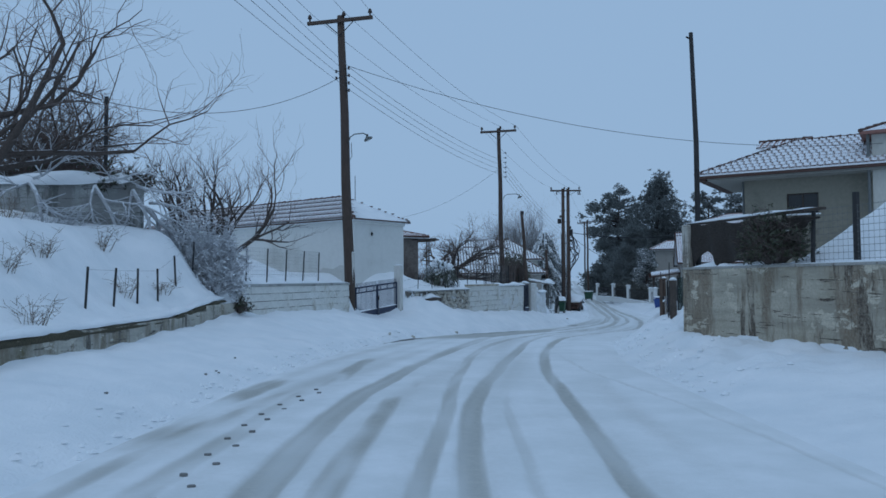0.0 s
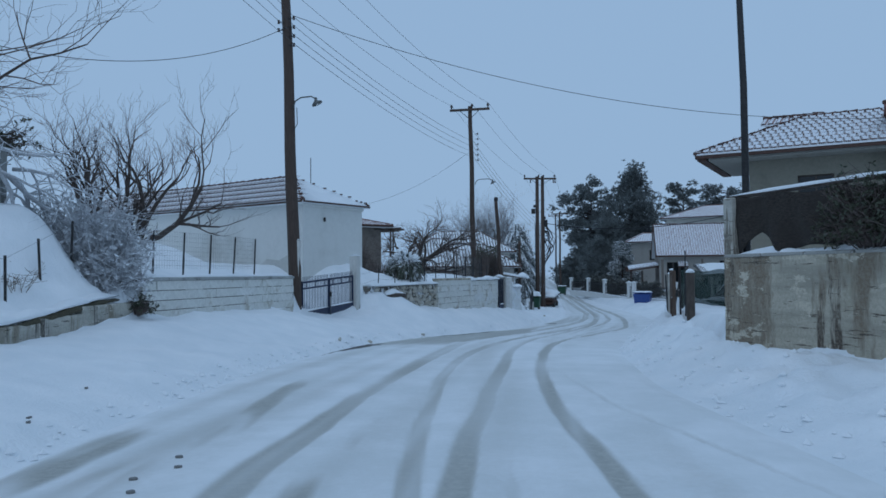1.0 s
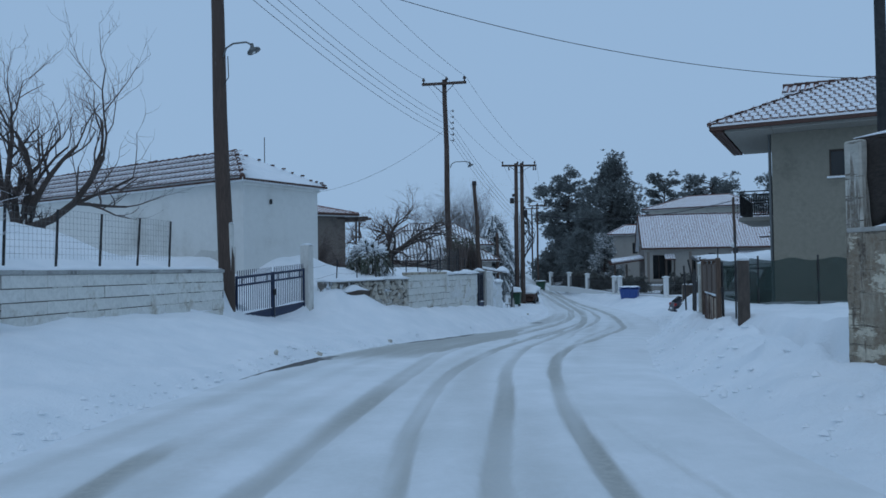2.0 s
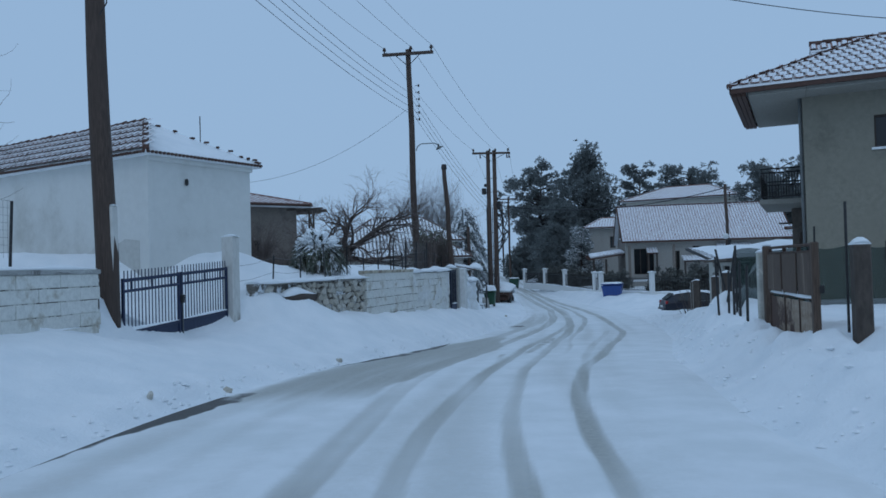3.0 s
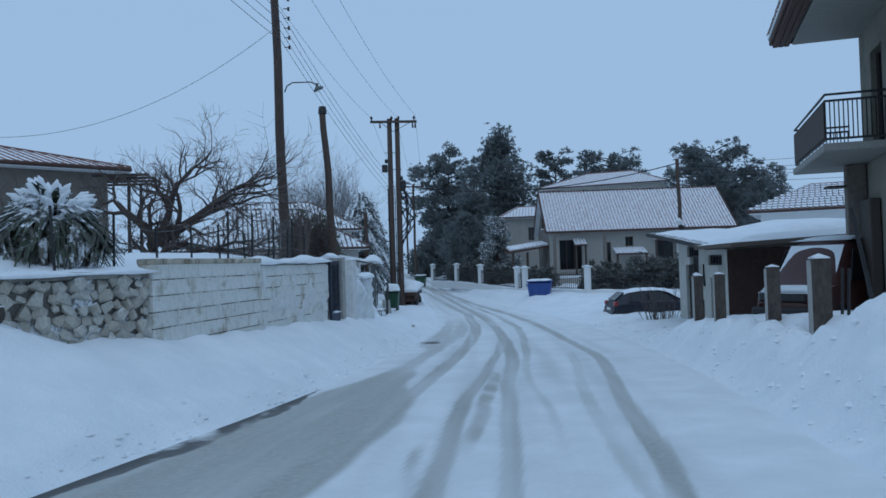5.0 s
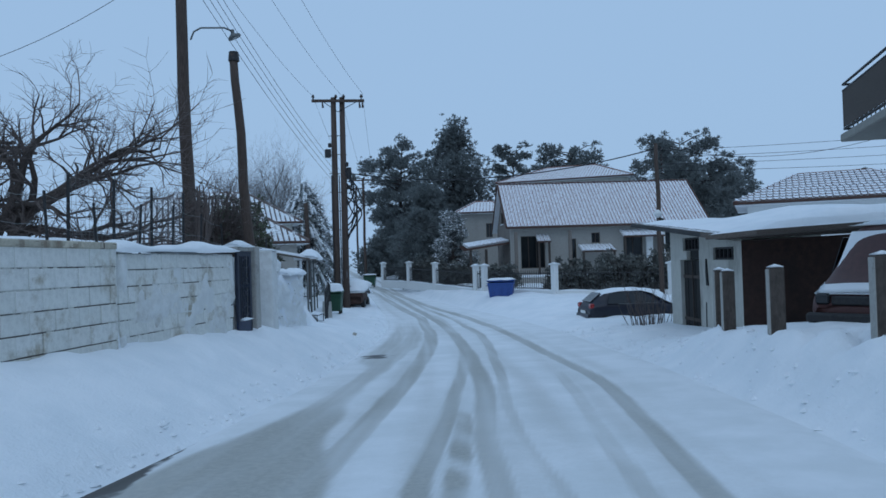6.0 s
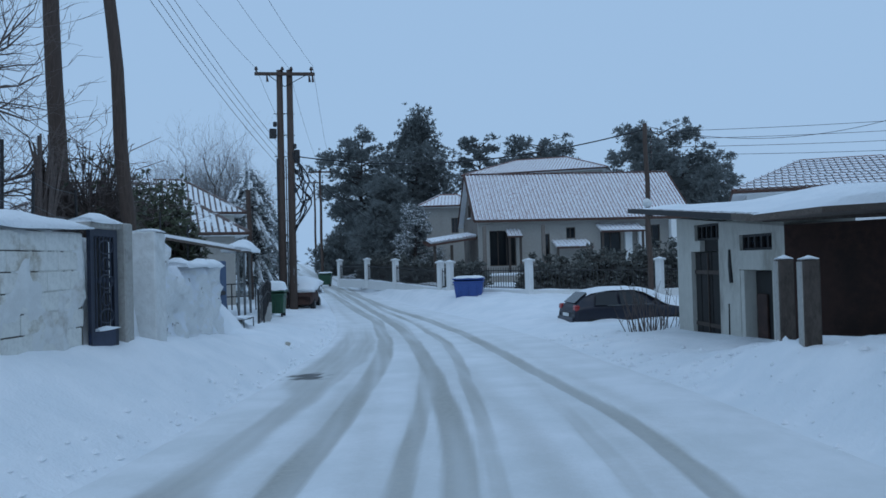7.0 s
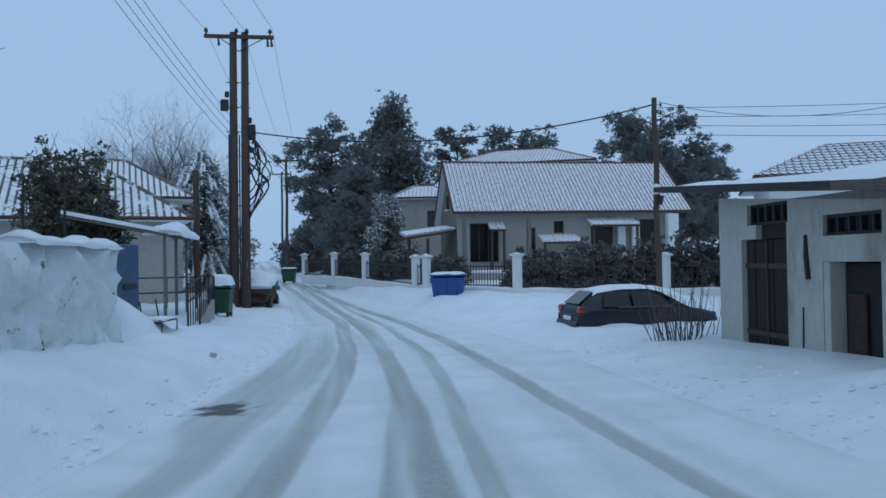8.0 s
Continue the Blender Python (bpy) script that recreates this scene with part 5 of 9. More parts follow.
def shed():
    """The grey flat-roofed shed with black doorways, and the brown end wall under its snowy slab."""
    a, b = Vector((17.46, 48.2, -1.6)), Vector((16.0, 43.2, -1.6))
    L = (b - a).length
    h = thing("shed", "grey rendered shed with dark doorways and snowy slab roof", "shed", facing(a, b - a))
    H = 3.0
    # a tall doorway with a stepped head under a small light, and a low wide one under a second light
    holes = [(0.87, 2.40, 0.1, 2.23), (1.41, 2.40, 2.23, 2.48), (1.11, 2.44, 2.48, 2.85), (3.41, 4.75, 2.22, 2.54), (3.38, 4.72, 0.35, 1.83)]
    # y points to the right of the view, into the shed; the head of the wall falls with the slab
    front = wall_panel(L, H, 0.28, holes)
    front.v = [(x, y, z if z < H - 0.01 else 3.07 - 0.083 * x) for x, y, z in front.v]
    front.part("wall", SHEDWALL, h)
    moved(wall_panel(4.2, H, 0.28), Matrix.Translation((0, 4.48, 0)) @ Matrix.Rotation(-math.pi / 2, 4, "Z")).part("wall", SHEDWALL, h)
    end = wall_panel(6.0, H - 0.35, 0.28)
    end.v = [(x, y, z if z < H - 0.36 else 2.66 + 0.028 * x) for x, y, z in end.v]
    moved(end, Matrix.Translation((L, 0.0, 0)) @ Matrix.Rotation(math.radians(72), 4, "Z")).part("end_wall", REDBROWN, h, "dark red-brown sheeted end wall")
    Geo().box((L / 2, 4.3, H / 2 - 0.2), (L, 0.2, H - 0.4)).part("wall", SHEDWALL, h)
    Geo().box((L / 2, 2.2, 0.05), (L, 4.2, 0.1)).part("floor", CONCRETE, h)
    # doors hang in the openings, near-black so the inner shade is painted in
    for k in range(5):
        Geo().box((1.02 + 0.305 * k, 0.12 + 0.012 * (k % 2), 1.16), (0.29, 0.04, 2.10), ch=0.008).part("door_board", DOORDARK, h, "near-black door board with the doorway shade painted in")
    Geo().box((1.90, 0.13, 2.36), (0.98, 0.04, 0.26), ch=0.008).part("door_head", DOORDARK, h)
    for z in (0.55, 1.75):
        Geo().box((1.63, 0.09, z), (1.5, 0.03, 0.09)).part("batten", DARKWOOD, h)
    Geo().box((1.64, 0.075, 1.2), (0.03, 0.03, 2.0)).part("batten", DARKWOOD, h)
    Geo().box((4.15, 0.26, 1.05), (1.10, 0.05, 1.5), ch=0.01).part("door", DOORDARK, h, "near-black sheet set back for the shade in the doorway")
    Geo().box((3.92, 0.20, 0.85), (0.42, 0.05, 1.0), ch=0.01).part("door", REDBROWN, h, "leaning rust-brown board")
    Geo().box((3.47, 0.14, 1.09), (0.16, 0.27, 1.47), ch=0.01).part("jamb", SHEDWALL, h)
    for x, z, w, hh in ((1.775, 2.48, 1.33, 0.37), (4.08, 2.22, 1.34, 0.32)):
        window(h, x, z, w, hh, 0.10, IRON, False, 4)
    Geo().tube([(2.96, -0.01, 2.25), (2.98, -0.015, 1.9), (3.03, -0.012, 1.55)], [0.03, 0.045, 0.05], 6).part("pipe", IRON, h, "dark bent pipe end")
    Geo().tube([(2.86, -0.01, 1.1), (2.84, -0.015, 0.3)], 0.014, 5).part("pipe", IRON, h)
    # slab roof with a wide overhang towards the lane, falling a little towards the near end
    poly = [(-1.2, -0.75, H + 0.42), (-1.2, 4.6, H + 0.46), (L + 0.9, 5.5, H - 0.06), (L + 1.0, -0.9, H - 0.19)]
    r = Geo().slab(poly, 0.13).part("roof", CONCRETE, h, "stained slab edge")
    r.data.materials[0] = OLDWOOD
    Geo().box((L / 2 - 0.1, -0.82, H + 0.06), (L + 2.1, 0.05, 0.11), m=Matrix.Translation((L / 2 - 0.1, -0.85, H + 0.05)) @ Matrix.Rotation(0.083, 4, "Y")).part("fascia", IRON, r)
    # snow that lies on the slab, deeper to the back
    vs, fs, nx, ny = [], [], 26, 20
    for i in range(nx + 1):
        for k in range(ny + 1):
            x, y = -1.15 + (L + 2.0) * i / nx, -0.7 + (5.9) * k / ny
            base = H + 0.43 - 0.083 * (x + 1.2)
            e = min(1.0, k / 3, (ny - k) / 3, (i + 0.5) / 3, (nx - i) / 1.5)
            deep = 0.12 + 0.40 * smooth01(y / 2.4) * smooth01((x - 0.2) / 3.0)
            vs.append((x, y, base - 0.02 + (deep + 0.05 * noise.noise((x, y, 2))) * smooth01(e)))
    for i in range(nx):
        for k in range(ny):
            a0 = i * (ny + 1) + k
            fs.append((a0, a0 + ny + 1, a0 + ny + 2, a0 + 1))
    Geo().add(vs, fs).part("roof_snow", SNOW, r, "smooth snow drift", True)
    return h


def carport():
    c = thing("carport", "timber carport with a thick sheet of snow on top", "carport", pose(15.0, 41.6, -0.9))
    vs = [(-0.5, 0.9, 2.09), (6.0, 0.5, 2.34), (5.8, -1.2, 2.42), (-0.3, -0.5, 2.14)]
    r = Geo().slab(vs, 0.10).part("roof", OLDWOOD, c)
    for x, y in ((5.5, -1.0), (3.4, -0.8)):
        Geo().box((x, y, 1.05), (0.14, 0.14, 2.4), ch=0.01).part("post", DARKWOOD, c)
    g, n = Geo(), 18
    vv, fs = [], []
    for i in range(n + 1):
        for k in range(n + 1):
            u, v = i / n, k / n
            p = Vector(vs[0]).lerp(Vector(vs[1]), u).lerp(Vector(vs[3]).lerp(Vector(vs[2]), u), v)
            e = smooth01(min(u, 1 - u, v, 1 - v) * 7)
            vv.append(p + Vector((0, 0, -0.01 + e * (0.2 + 0.05 * noise.noise((u * 4, v * 4, 1))))))
    for i in range(n):
        for k in range(n):
            a0 = i * (n + 1) + k
            fs.append((a0, a0 + 1, a0 + n + 2, a0 + n + 1))
    g.add(vv, fs).part("roof_snow", SNOW, r, "", True)


def ribbed(a, b, c, d, pitch=0.3, r=0.05):
    """A roof slope of half-round ribs running from the eave a-b up to the ridge d-c."""
    a, b, c, d = (Vector(p) for p in (a, b, c, d))
    n = max(4, int((b - a).length / pitch))
    nrm = (b - a).cross(d - a).normalized()
    if nrm.z < 0:
        nrm = -nrm
    vs, fs = [], []
    prof = [(0.0, 0.0), (0.18, 0.8), (0.38, 1.0), (0.58, 0.8), (0.76, 0.0)]
    for k in range(n):
        for u, hgt in prof:
            t = (k + u) / n
            vs.append(a.lerp(b, t) + nrm * (r * hgt + 0.01))
            vs.append(d.lerp(c, t) + nrm * (r * hgt + 0.01))
    rows = len(vs) // 2
    for i in range(rows - 1):
        fs.append((2 * i, 2 * i + 2, 2 * i + 3, 2 * i + 1))
    return Geo().add(vs, fs)


def hip_ribs(a, b, r0, r1, pitch=0.25, r=0.04):
    """Half-round ribs running straight up a hipped slope from the eave a-b, cut off at the hips to r0 and r1."""
    a, b, r0, r1 = (Vector(p) for p in (a, b, r0, r1))
    ex = (b - a).normalized()
    up = r0 - a
    s0 = up.dot(ex)
    up = up - ex * s0
    total, s1 = (b - a).length, (b - r1).dot(ex)
    nrm = ex.cross(up).normalized()
    nrm = -nrm if nrm.z < 0 else nrm
    g, n = Geo(), max(4, int(total / pitch))
    for k in range(n):
        s = (k + 0.5) * total / n
        f = min(1.0, s / max(0.01, s0), (total - s) / max(0.01, s1))
        lo, hi = a + ex * s - up * 0.01, a + ex * s + up * f
        vs = [p + ex * (r * u) + nrm * (r * h) for p in (lo, hi) for u, h in ((-1, 0), (-0.7, 0.8), (0, 1.1), (0.7, 0.8), (1, 0))]
        g.add(vs, [(i, i + 1, i + 6, i + 5) for i in range(4)] + [(4, 3, 2, 1, 0), (5, 6, 7, 8, 9)])
    return g


def far_house():
    """The broad house across the end of the lane: gabled tile roof, shaded porch, awnings, lean-to."""
    h = thing("house", "cream house with a broad snow-dusted red tile roof", "house", facing((22.41, 73.31, -1.3), (math.cos(0.254), -math.sin(0.254))))
    L, D, H = 13.05, 6.56, 4.15
    holes = [(0.95, 2.5, 1.5, 3.55), (4.0, 4.5, 0.6, 3.3), (5.5, 6.05, 3.0, 3.65), (7.55, 8.8, 1.4, 3.35), (10.25, 11.2, 2.3, 3.7)]
    wall_panel(L - 1.2, H, 0.3, holes, 0.3).part("wall", CREAM, h)
    # dark panes also fill the porch, door and opening, standing for their shade
    for k, (x0, x1, z0, z1) in enumerate(holes):
        window(h, (x0 + x1) / 2, z0, x1 - x0, z1 - z0, 0.24 if k == 0 else 0.15, sill=False, bars=2 if k == 0 else 1)
    # left gable takes brown instead of cream: its shade is in the colour
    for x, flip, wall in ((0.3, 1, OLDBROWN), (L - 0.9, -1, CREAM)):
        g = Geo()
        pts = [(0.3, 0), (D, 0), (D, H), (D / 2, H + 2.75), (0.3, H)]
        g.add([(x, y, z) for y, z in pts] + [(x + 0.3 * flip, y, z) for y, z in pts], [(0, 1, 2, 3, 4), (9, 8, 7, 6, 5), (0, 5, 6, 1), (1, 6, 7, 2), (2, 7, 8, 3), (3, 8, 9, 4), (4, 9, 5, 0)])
        g.part("gable", wall, h, "gable with its shade painted in brown" if flip > 0 else "")
    wn = window(h, D / 2, 4.5, 0.7, 0.8, 0.0)
    for o in (wn, *wn.children):
        o.data.transform(Matrix.Translation((0.25, D, 0)) @ Matrix.Rotation(-math.pi / 2, 4, "Z"))
    wall_panel(L - 1.8, H, 0.3, (), 0.6).part("wall", CREAM, h).data.transform(Matrix.Translation((0, D - 0.3, 0)))
    z0, zr = H - 0.02, H + 2.99
    roof = Geo().slab([(0, -0.55, z0), (L, -0.55, z0), (L, D / 2, zr), (0, D / 2, zr)], 0.12).part("roof", PATCHY, h)
    Geo().slab([(L, D + 0.5, z0), (0, D + 0.5, z0), (0, D / 2, zr - 0.004), (L, D / 2, zr - 0.004)], 0.12).part("back_slope", PATCHY, roof)
    ribbed((0, -0.58, z0), (L, -0.58, z0), (L, D / 2, zr), (0, D / 2, zr), 0.22, 0.05).part("tiling", DUSTEDTILE, roof, kind="stuff")
    ridge_tiles(roof, (0, D / 2, zr + 0.03), (L, D / 2, zr + 0.03))
    for x in (0.0, L):
        Geo().tube([(x, -0.55, z0), (x, D / 2, zr)], 0.08, 6).part("verge", EAVE, roof)
        Geo().tube([(x, D + 0.5, z0), (x, D / 2, zr)], 0.08, 6).part("verge", EAVE, roof)
    Geo().box((L / 2, -0.60, z0 - 0.05), (L + 0.04, 0.05, 0.14)).part("fascia", EAVE, roof)
    # awnings and porch
    for x0, x1, z, out in ((7.3, 9.9, 3.62, 1.0), (4.6, 6.75, 2.75, 1.2), (1.9, 2.75, 3.45, 0.7)):
        aw = Geo().slab([(x0, -out, z - 0.25), (x1, -out, z - 0.25), (x1, 0.0, z + 0.15), (x0, 0.0, z + 0.15)], 0.06).part("awning", PATCHY, h, "small tiled awning with snow")
        ribbed((x0, -out - 0.02, z - 0.25), (x1, -out - 0.02, z - 0.25), (x1, 0, z + 0.15), (x0, 0, z + 0.15), 0.22, 0.045).part("tiling", DUSTEDTILE, aw, kind="stuff")
        Geo().box(((x0 + x1) / 2, -out - 0.03, z - 0.30), (x1 - x0, 0.05, 0.10)).part("fascia", EAVE, aw)
        for x in (x0 + 0.1, x1 - 0.1):
            Geo().box((x, -out + 0.1, (z - 0.3) / 2), (0.12, 0.12, z - 0.3)).part("post", DARKWOOD, aw)
    for x in (9.15, 9.95):
        Geo().box((x, -0.25, 2.0), (0.42, 0.2, 3.2), ch=0.02).part("pier", WHITEPAINT, h, "white wall pier")
    Geo().box((11.8, -0.75, 1.97), (0.6, 0.4, 3.95), ch=0.02).part("pier", WHITEPAINT, h, "tall white pier")
    Geo().box((2.2, -1.0, 1.02), (3.6, 0.22, 0.16), ch=0.05).part("porch_ledge", SNOW, h, "snow along the porch parapet")
    Geo().box((2.2, -1.0, 0.47), (3.6, 0.12, 0.94), ch=0.02).part("porch_parapet", CREAM, h)
    for x in (0.5, 3.9):
        Geo().box((x, -0.95, 1.9), (0.2, 0.2, 3.8), ch=0.02).part("porch_post", OLDBROWN, h)
    # lean-to with rafters on the gable side
    lean = Geo().slab([(-2.4, 0.5, 2.95), (0.25, 0.5, 3.30), (0.25, 4.5, 3.60), (-2.4, 4.5, 3.25)], 0.10).part("lean_to", SNOW, h, "lean-to roof under flat snow")
    ribbed((-2.4, 0.42, 2.96), (-2.4, 4.5, 3.26), (0.25, 4.5, 3.61), (0.25, 0.42, 3.31), 0.3, 0.06).part("tiling", DUSTEDTILE, lean, kind="stuff")
    for k in range(8):
        y = 0.45 + k * 0.5
        m = Matrix.Translation((-1.2, y, 2.98 + 0.075 * (y - 0.5))) @ Matrix.Rotation(-0.131, 4, "Y")
        Geo().box((0, 0, 0), (2.95, 0.09, 0.14), m=m).part("rafter", EAVE, lean)
    for x in (-2.2, -1.2):
        Geo().box((x, 0.7, 1.4), (0.16, 0.16, 2.8)).part("post", DARKWOOD, lean)
    return h


def hill_house(x, y, d, z, L, D, H, rise, wall, label, holes, tiled=True, rib=TILESHEET, cover=PATCHY, ridge=TILE):
    h = thing("house", label, "house", facing((x, y, z), d))
    wall_panel(L, H, 0.3, holes).part("wall", wall, h)
    for x0, x1, z0, z1 in holes:
        window(h, (x0 + x1) / 2, z0, x1 - x0, z1 - z0, 0.12, sill=False)
    moved(wall_panel(D - 0.3, H, 0.3), Matrix.Translation((0, D, 0)) @ Matrix.Rotation(-math.pi / 2, 4, "Z")).part("wall", wall, h)
    moved(wall_panel(D - 0.3, H, 0.3), Matrix.Translation((L, 0.3, 0)) @ Matrix.Rotation(math.pi / 2, 4, "Z")).part("wall", wall, h)
    moved(wall_panel(L - 0.6, H, 0.3), Matrix.Translation((L - 0.3, D, 0)) @ Matrix.Rotation(math.pi, 4, "Z")).part("wall", wall, h)
    roof, c, r0, r1 = hip_roof(h, -0.5, L + 0.5, -0.5, D + 0.5, H, rise, min(L, D) * 0.45, cover, 0.14)
    if tiled:
        for p, q, m, k in ((c[0], c[1], r0, r1), (c[3], c[0], r0, r0), (c[1], c[2], r1, r1)):
            hip_ribs(p, q, m, k).part("tiling", rib, roof, kind="stuff")
    for p, q in ((c[0], r0), (c[1], r1), (r0, r1)):
        Geo().tube([p, q], 0.08, 6).part("ridge", ridge, roof)
    for a, b in ((c[0], c[1]), (c[3], c[0]), (c[1], c[2])):
        Geo().tube([Vector(a) - Vector((0, 0, 0.05)), Vector(b) - Vector((0, 0, 0.05))], 0.07, 6).part("eave_edge", EAVE, roof)
    return h, roof, c, r0, r1


right_wall()
left_walls()
long_house()
villa()
annex()
shed()
carport()
far_house()
hill_house(28.9, 89.4, (0.80, -0.60), -0.5, 10.5, 8.0, 7.9, 1.5, SHEDWALL, "pale upper house with a low hipped snowy roof", [(2.4, 3.3, 5.9, 6.9), (5.4, 6.3, 5.9, 6.9)])
hill_house(23.6, 85.2, (0.93, -0.38), -0.6, 3.4, 5.0, 5.2, 1.0, CREAM, "small cream house with an arched window under snowy tiles", [(1.9, 2.4, 3.2, 4.3)])
th, troof, tc, tr0, tr1 = hill_house(26.7, 56.0, (0.77, -0.64), -0.7, 7.4, 6.0, 3.65, 1.35, WHITEPAINT, "white house with a hipped roof of snowy tiles", [], False)
tiles(troof, tc[0], tc[1], tr1, tr0, 300, 0.25, 0.36, near=tc[0])
hill_house(-0.8, 64.0, (1, 0.02), -1.2, 9.0, 7.2, 3.15, 2.3, CREAM, "cream cottage with a ribbed snowy roof", [(6.2, 7.2, 1.2, 2.2)], rib=SNOWRIBS, cover=SNOW, ridge=SNOWRIBS)
hill_house(0.34, 72.3, (1, 0.0), -1.1, 8.6, 6.3, 4.42, 1.95, SHEDWALL, "house with a steep snow-striped roof", [(6.0, 7.0, 2.8, 4.0)], rib=SNOWRIBS, cover=SNOW, ridge=SNOWRIBS)
hill_house(-7.2, 45.6, (0.85, 0.52), 0.6, 6.6, 7.0, 3.6, 1.0, OLDBROWN, "brown-grey cottage with thick snow on its roof", [(3.9, 4.9, 0.9, 2.0), (1.2, 2.0, 0.2, 2.0)])


# ---- poles and cables ----
def insulator(parent, p, h=0.16, r=0.055):
    g = Geo()
    g.tube([(p[0], p[1], p[2]), (p[0], p[1], p[2] + h * 0.4), (p[0], p[1], p[2] + h * 0.45), (p[0], p[1], p[2] + h * 0.75), (p[0], p[1], p[2] + h)], [r * 0.35, r * 0.4, r, r * 0.8, r * 0.45], 8)
    g.part("insulator", PORCELAIN, parent, smooth=True)


def rack(pole, x, y, zs, side):
    """A row of side brackets with spool insulators."""
    for z in zs:
        b = Geo().tube([(x, y, z), (x + side * 0.16, y, z)], 0.014, 6).part("bracket", IRON, pole)
        Geo().tube([(x + side * 0.16, y, z - 0.05), (x + side * 0.16, y, z - 0.01), (x + side * 0.16, y, z + 0.01), (x + side * 0.16, y, z + 0.05)], [0.045, 0.028, 0.028, 0.045], 8).part("spool", PORCELAIN, b, smooth=True)


def lantern(pole, x, y, z, reach, turn=0.0):
    """A bent bracket arm with a shaded street lamp, unlit."""
    c, s = math.cos(turn), math.sin(turn)
    arm = [(x, y, z - 0.30), (x + 0.08 * c, y + 0.08 * s, z - 0.10), (x + 0.25 * c, y + 0.25 * s, z), (x + 0.8 * reach * c, y + 0.8 * reach * s, z + 0.02), (x + reach * c, y + reach * s, z - 0.06)]
    a = Geo().tube(arm, 0.022, 7).part("lamp_arm", GALV, pole, smooth=True)
    px, py = x + reach * c, y + reach * s
    Geo().tube([(px, py, z - 0.02), (px, py, z - 0.12), (px + 0.03 * c, py, z - 0.18), (px + 0.05 * c, py, z - 0.22)], [0.035, 0.05, 0.16, 0.17], 12).part("shade", GALV, a, "enamelled shade", True)
    Geo().tube([(px + 0.03 * c, py, z - 0.16), (px + 0.04 * c, py, z - 0.27)], [0.05, 0.03], 8).part("bulb", WHITEPAINT, a, "unlit bulb", True)


def wooden_pole(label, base, top, r0, r1, arm=0.0, arm_turn=0.0, tilt=0.0, category="utility pole"):
    """A tapering pole from base to top; arm is the length of its crossarm."""
    p = thing("utility_pole", label, category, pose(*base), "poles along the lane")
    d = Vector(top) - Vector(base)
    n = 9
    pts = [d * (k / n) + Vector((0.02 * math.sin(k * 1.3), 0.02 * math.cos(k * 1.7), 0)) for k in range(n + 1)]
    pts[0] = Vector((0, 0, -0.6))
    Geo().tube(pts, [r0 + (r1 - r0) * k / n for k in range(n + 1)], 12).part("pole", POLEWOOD, p, smooth=True)
    if arm:
        c, s = math.cos(arm_turn), math.sin(arm_turn)
        h = Vector((c, s, tilt))
        at = d - Vector((0, 0, 0.22)) + Vector((-s, c, 0)) * -(r1 + 0.05)
        m = Matrix.Translation(at) @ Matrix.Rotation(arm_turn, 4, "Z") @ Matrix.Rotation(-math.atan(tilt), 4, "Y")
        a = Geo().box((0, 0, 0), (arm, 0.10, 0.13), ch=0.012, m=m).part("crossarm", POLEWOOD, p)
        for s2 in (-1, 1):
            Geo().tube([m @ Vector((s2 * 0.55, -0.06, -0.05)), at + Vector((0, 0, -0.55))], 0.018, 5).part("brace", IRON, p)
        for x in (-arm * 0.46, arm * 0.06, arm * 0.46):
            insulator(a, m @ Vector((x, 0, 0.06)), 0.26, 0.085)
    return p, d


def cable(label, a, b, sag, r=0.008, group="overhead cables"):
    a, b = Vector(a), Vector(b)
    n = 24
    pts = [a.lerp(b, k / n) - Vector((0, 0, sag * 4 * (k / n) * (1 - k / n))) for k in range(n + 1)]
    ob = Geo().tube(pts, r, 5).part("overhead_cable", CABLE, None, label, True)
    return tagged(ob, category="cable", group=group)


# first pole by the gate
P1, P1T = Vector((-3.36, 27.80, 0.3)), Vector((-3.68, 27.95, 11.15))
pole1, d1 = wooden_pole("tall leaning brown wooden pole with crossarm beside the gate", P1, P1T, 0.20, 0.13, 2.45, math.radians(-6), 0.06)
rack(pole1, -0.18, -0.02, (8.05, 8.32, 8.6, 8.87), 1)
rack(pole1, -0.32, -0.02, (8.5, 8.75), -1)
lantern(pole1, -0.05, -0.05, 6.42, 0.72, -0.2)
Geo().tube([(-0.02, -0.16, 5.4), (0.10, -0.17, 5.6), (0.08, -0.15, 6.1)], 0.012, 5).part("cable_loop", CABLE, pole1)
# second pole behind the garden wall
P2, P2T = Vector((3.70, 47.75, 0.6)), Vector((3.53, 47.2, 10.75))
pole2, d2 = wooden_pole("slim brown wooden pole with crossarm behind the garden wall", P2, P2T, 0.16, 0.11, 2.25, math.radians(-15), 0.0)
rack(pole2, 0.13, 0, (7.2, 7.5, 7.8, 8.1, 8.4, 8.7), 1)
lantern(pole2, 0.1, 0, 6.1, 1.0, -0.1)
# leaning stub without arms
pole3, _ = wooden_pole("leaning bare wooden pole behind the little door", (4.95, 45.1, 0.3), (4.68, 45.0, 5.35), 0.115, 0.085)
Geo().tube([(-0.27, -0.1, 4.9), (-0.27, -0.1, 5.1)], [0.12, 0.10], 8).part("top_band", IRON, pole3)
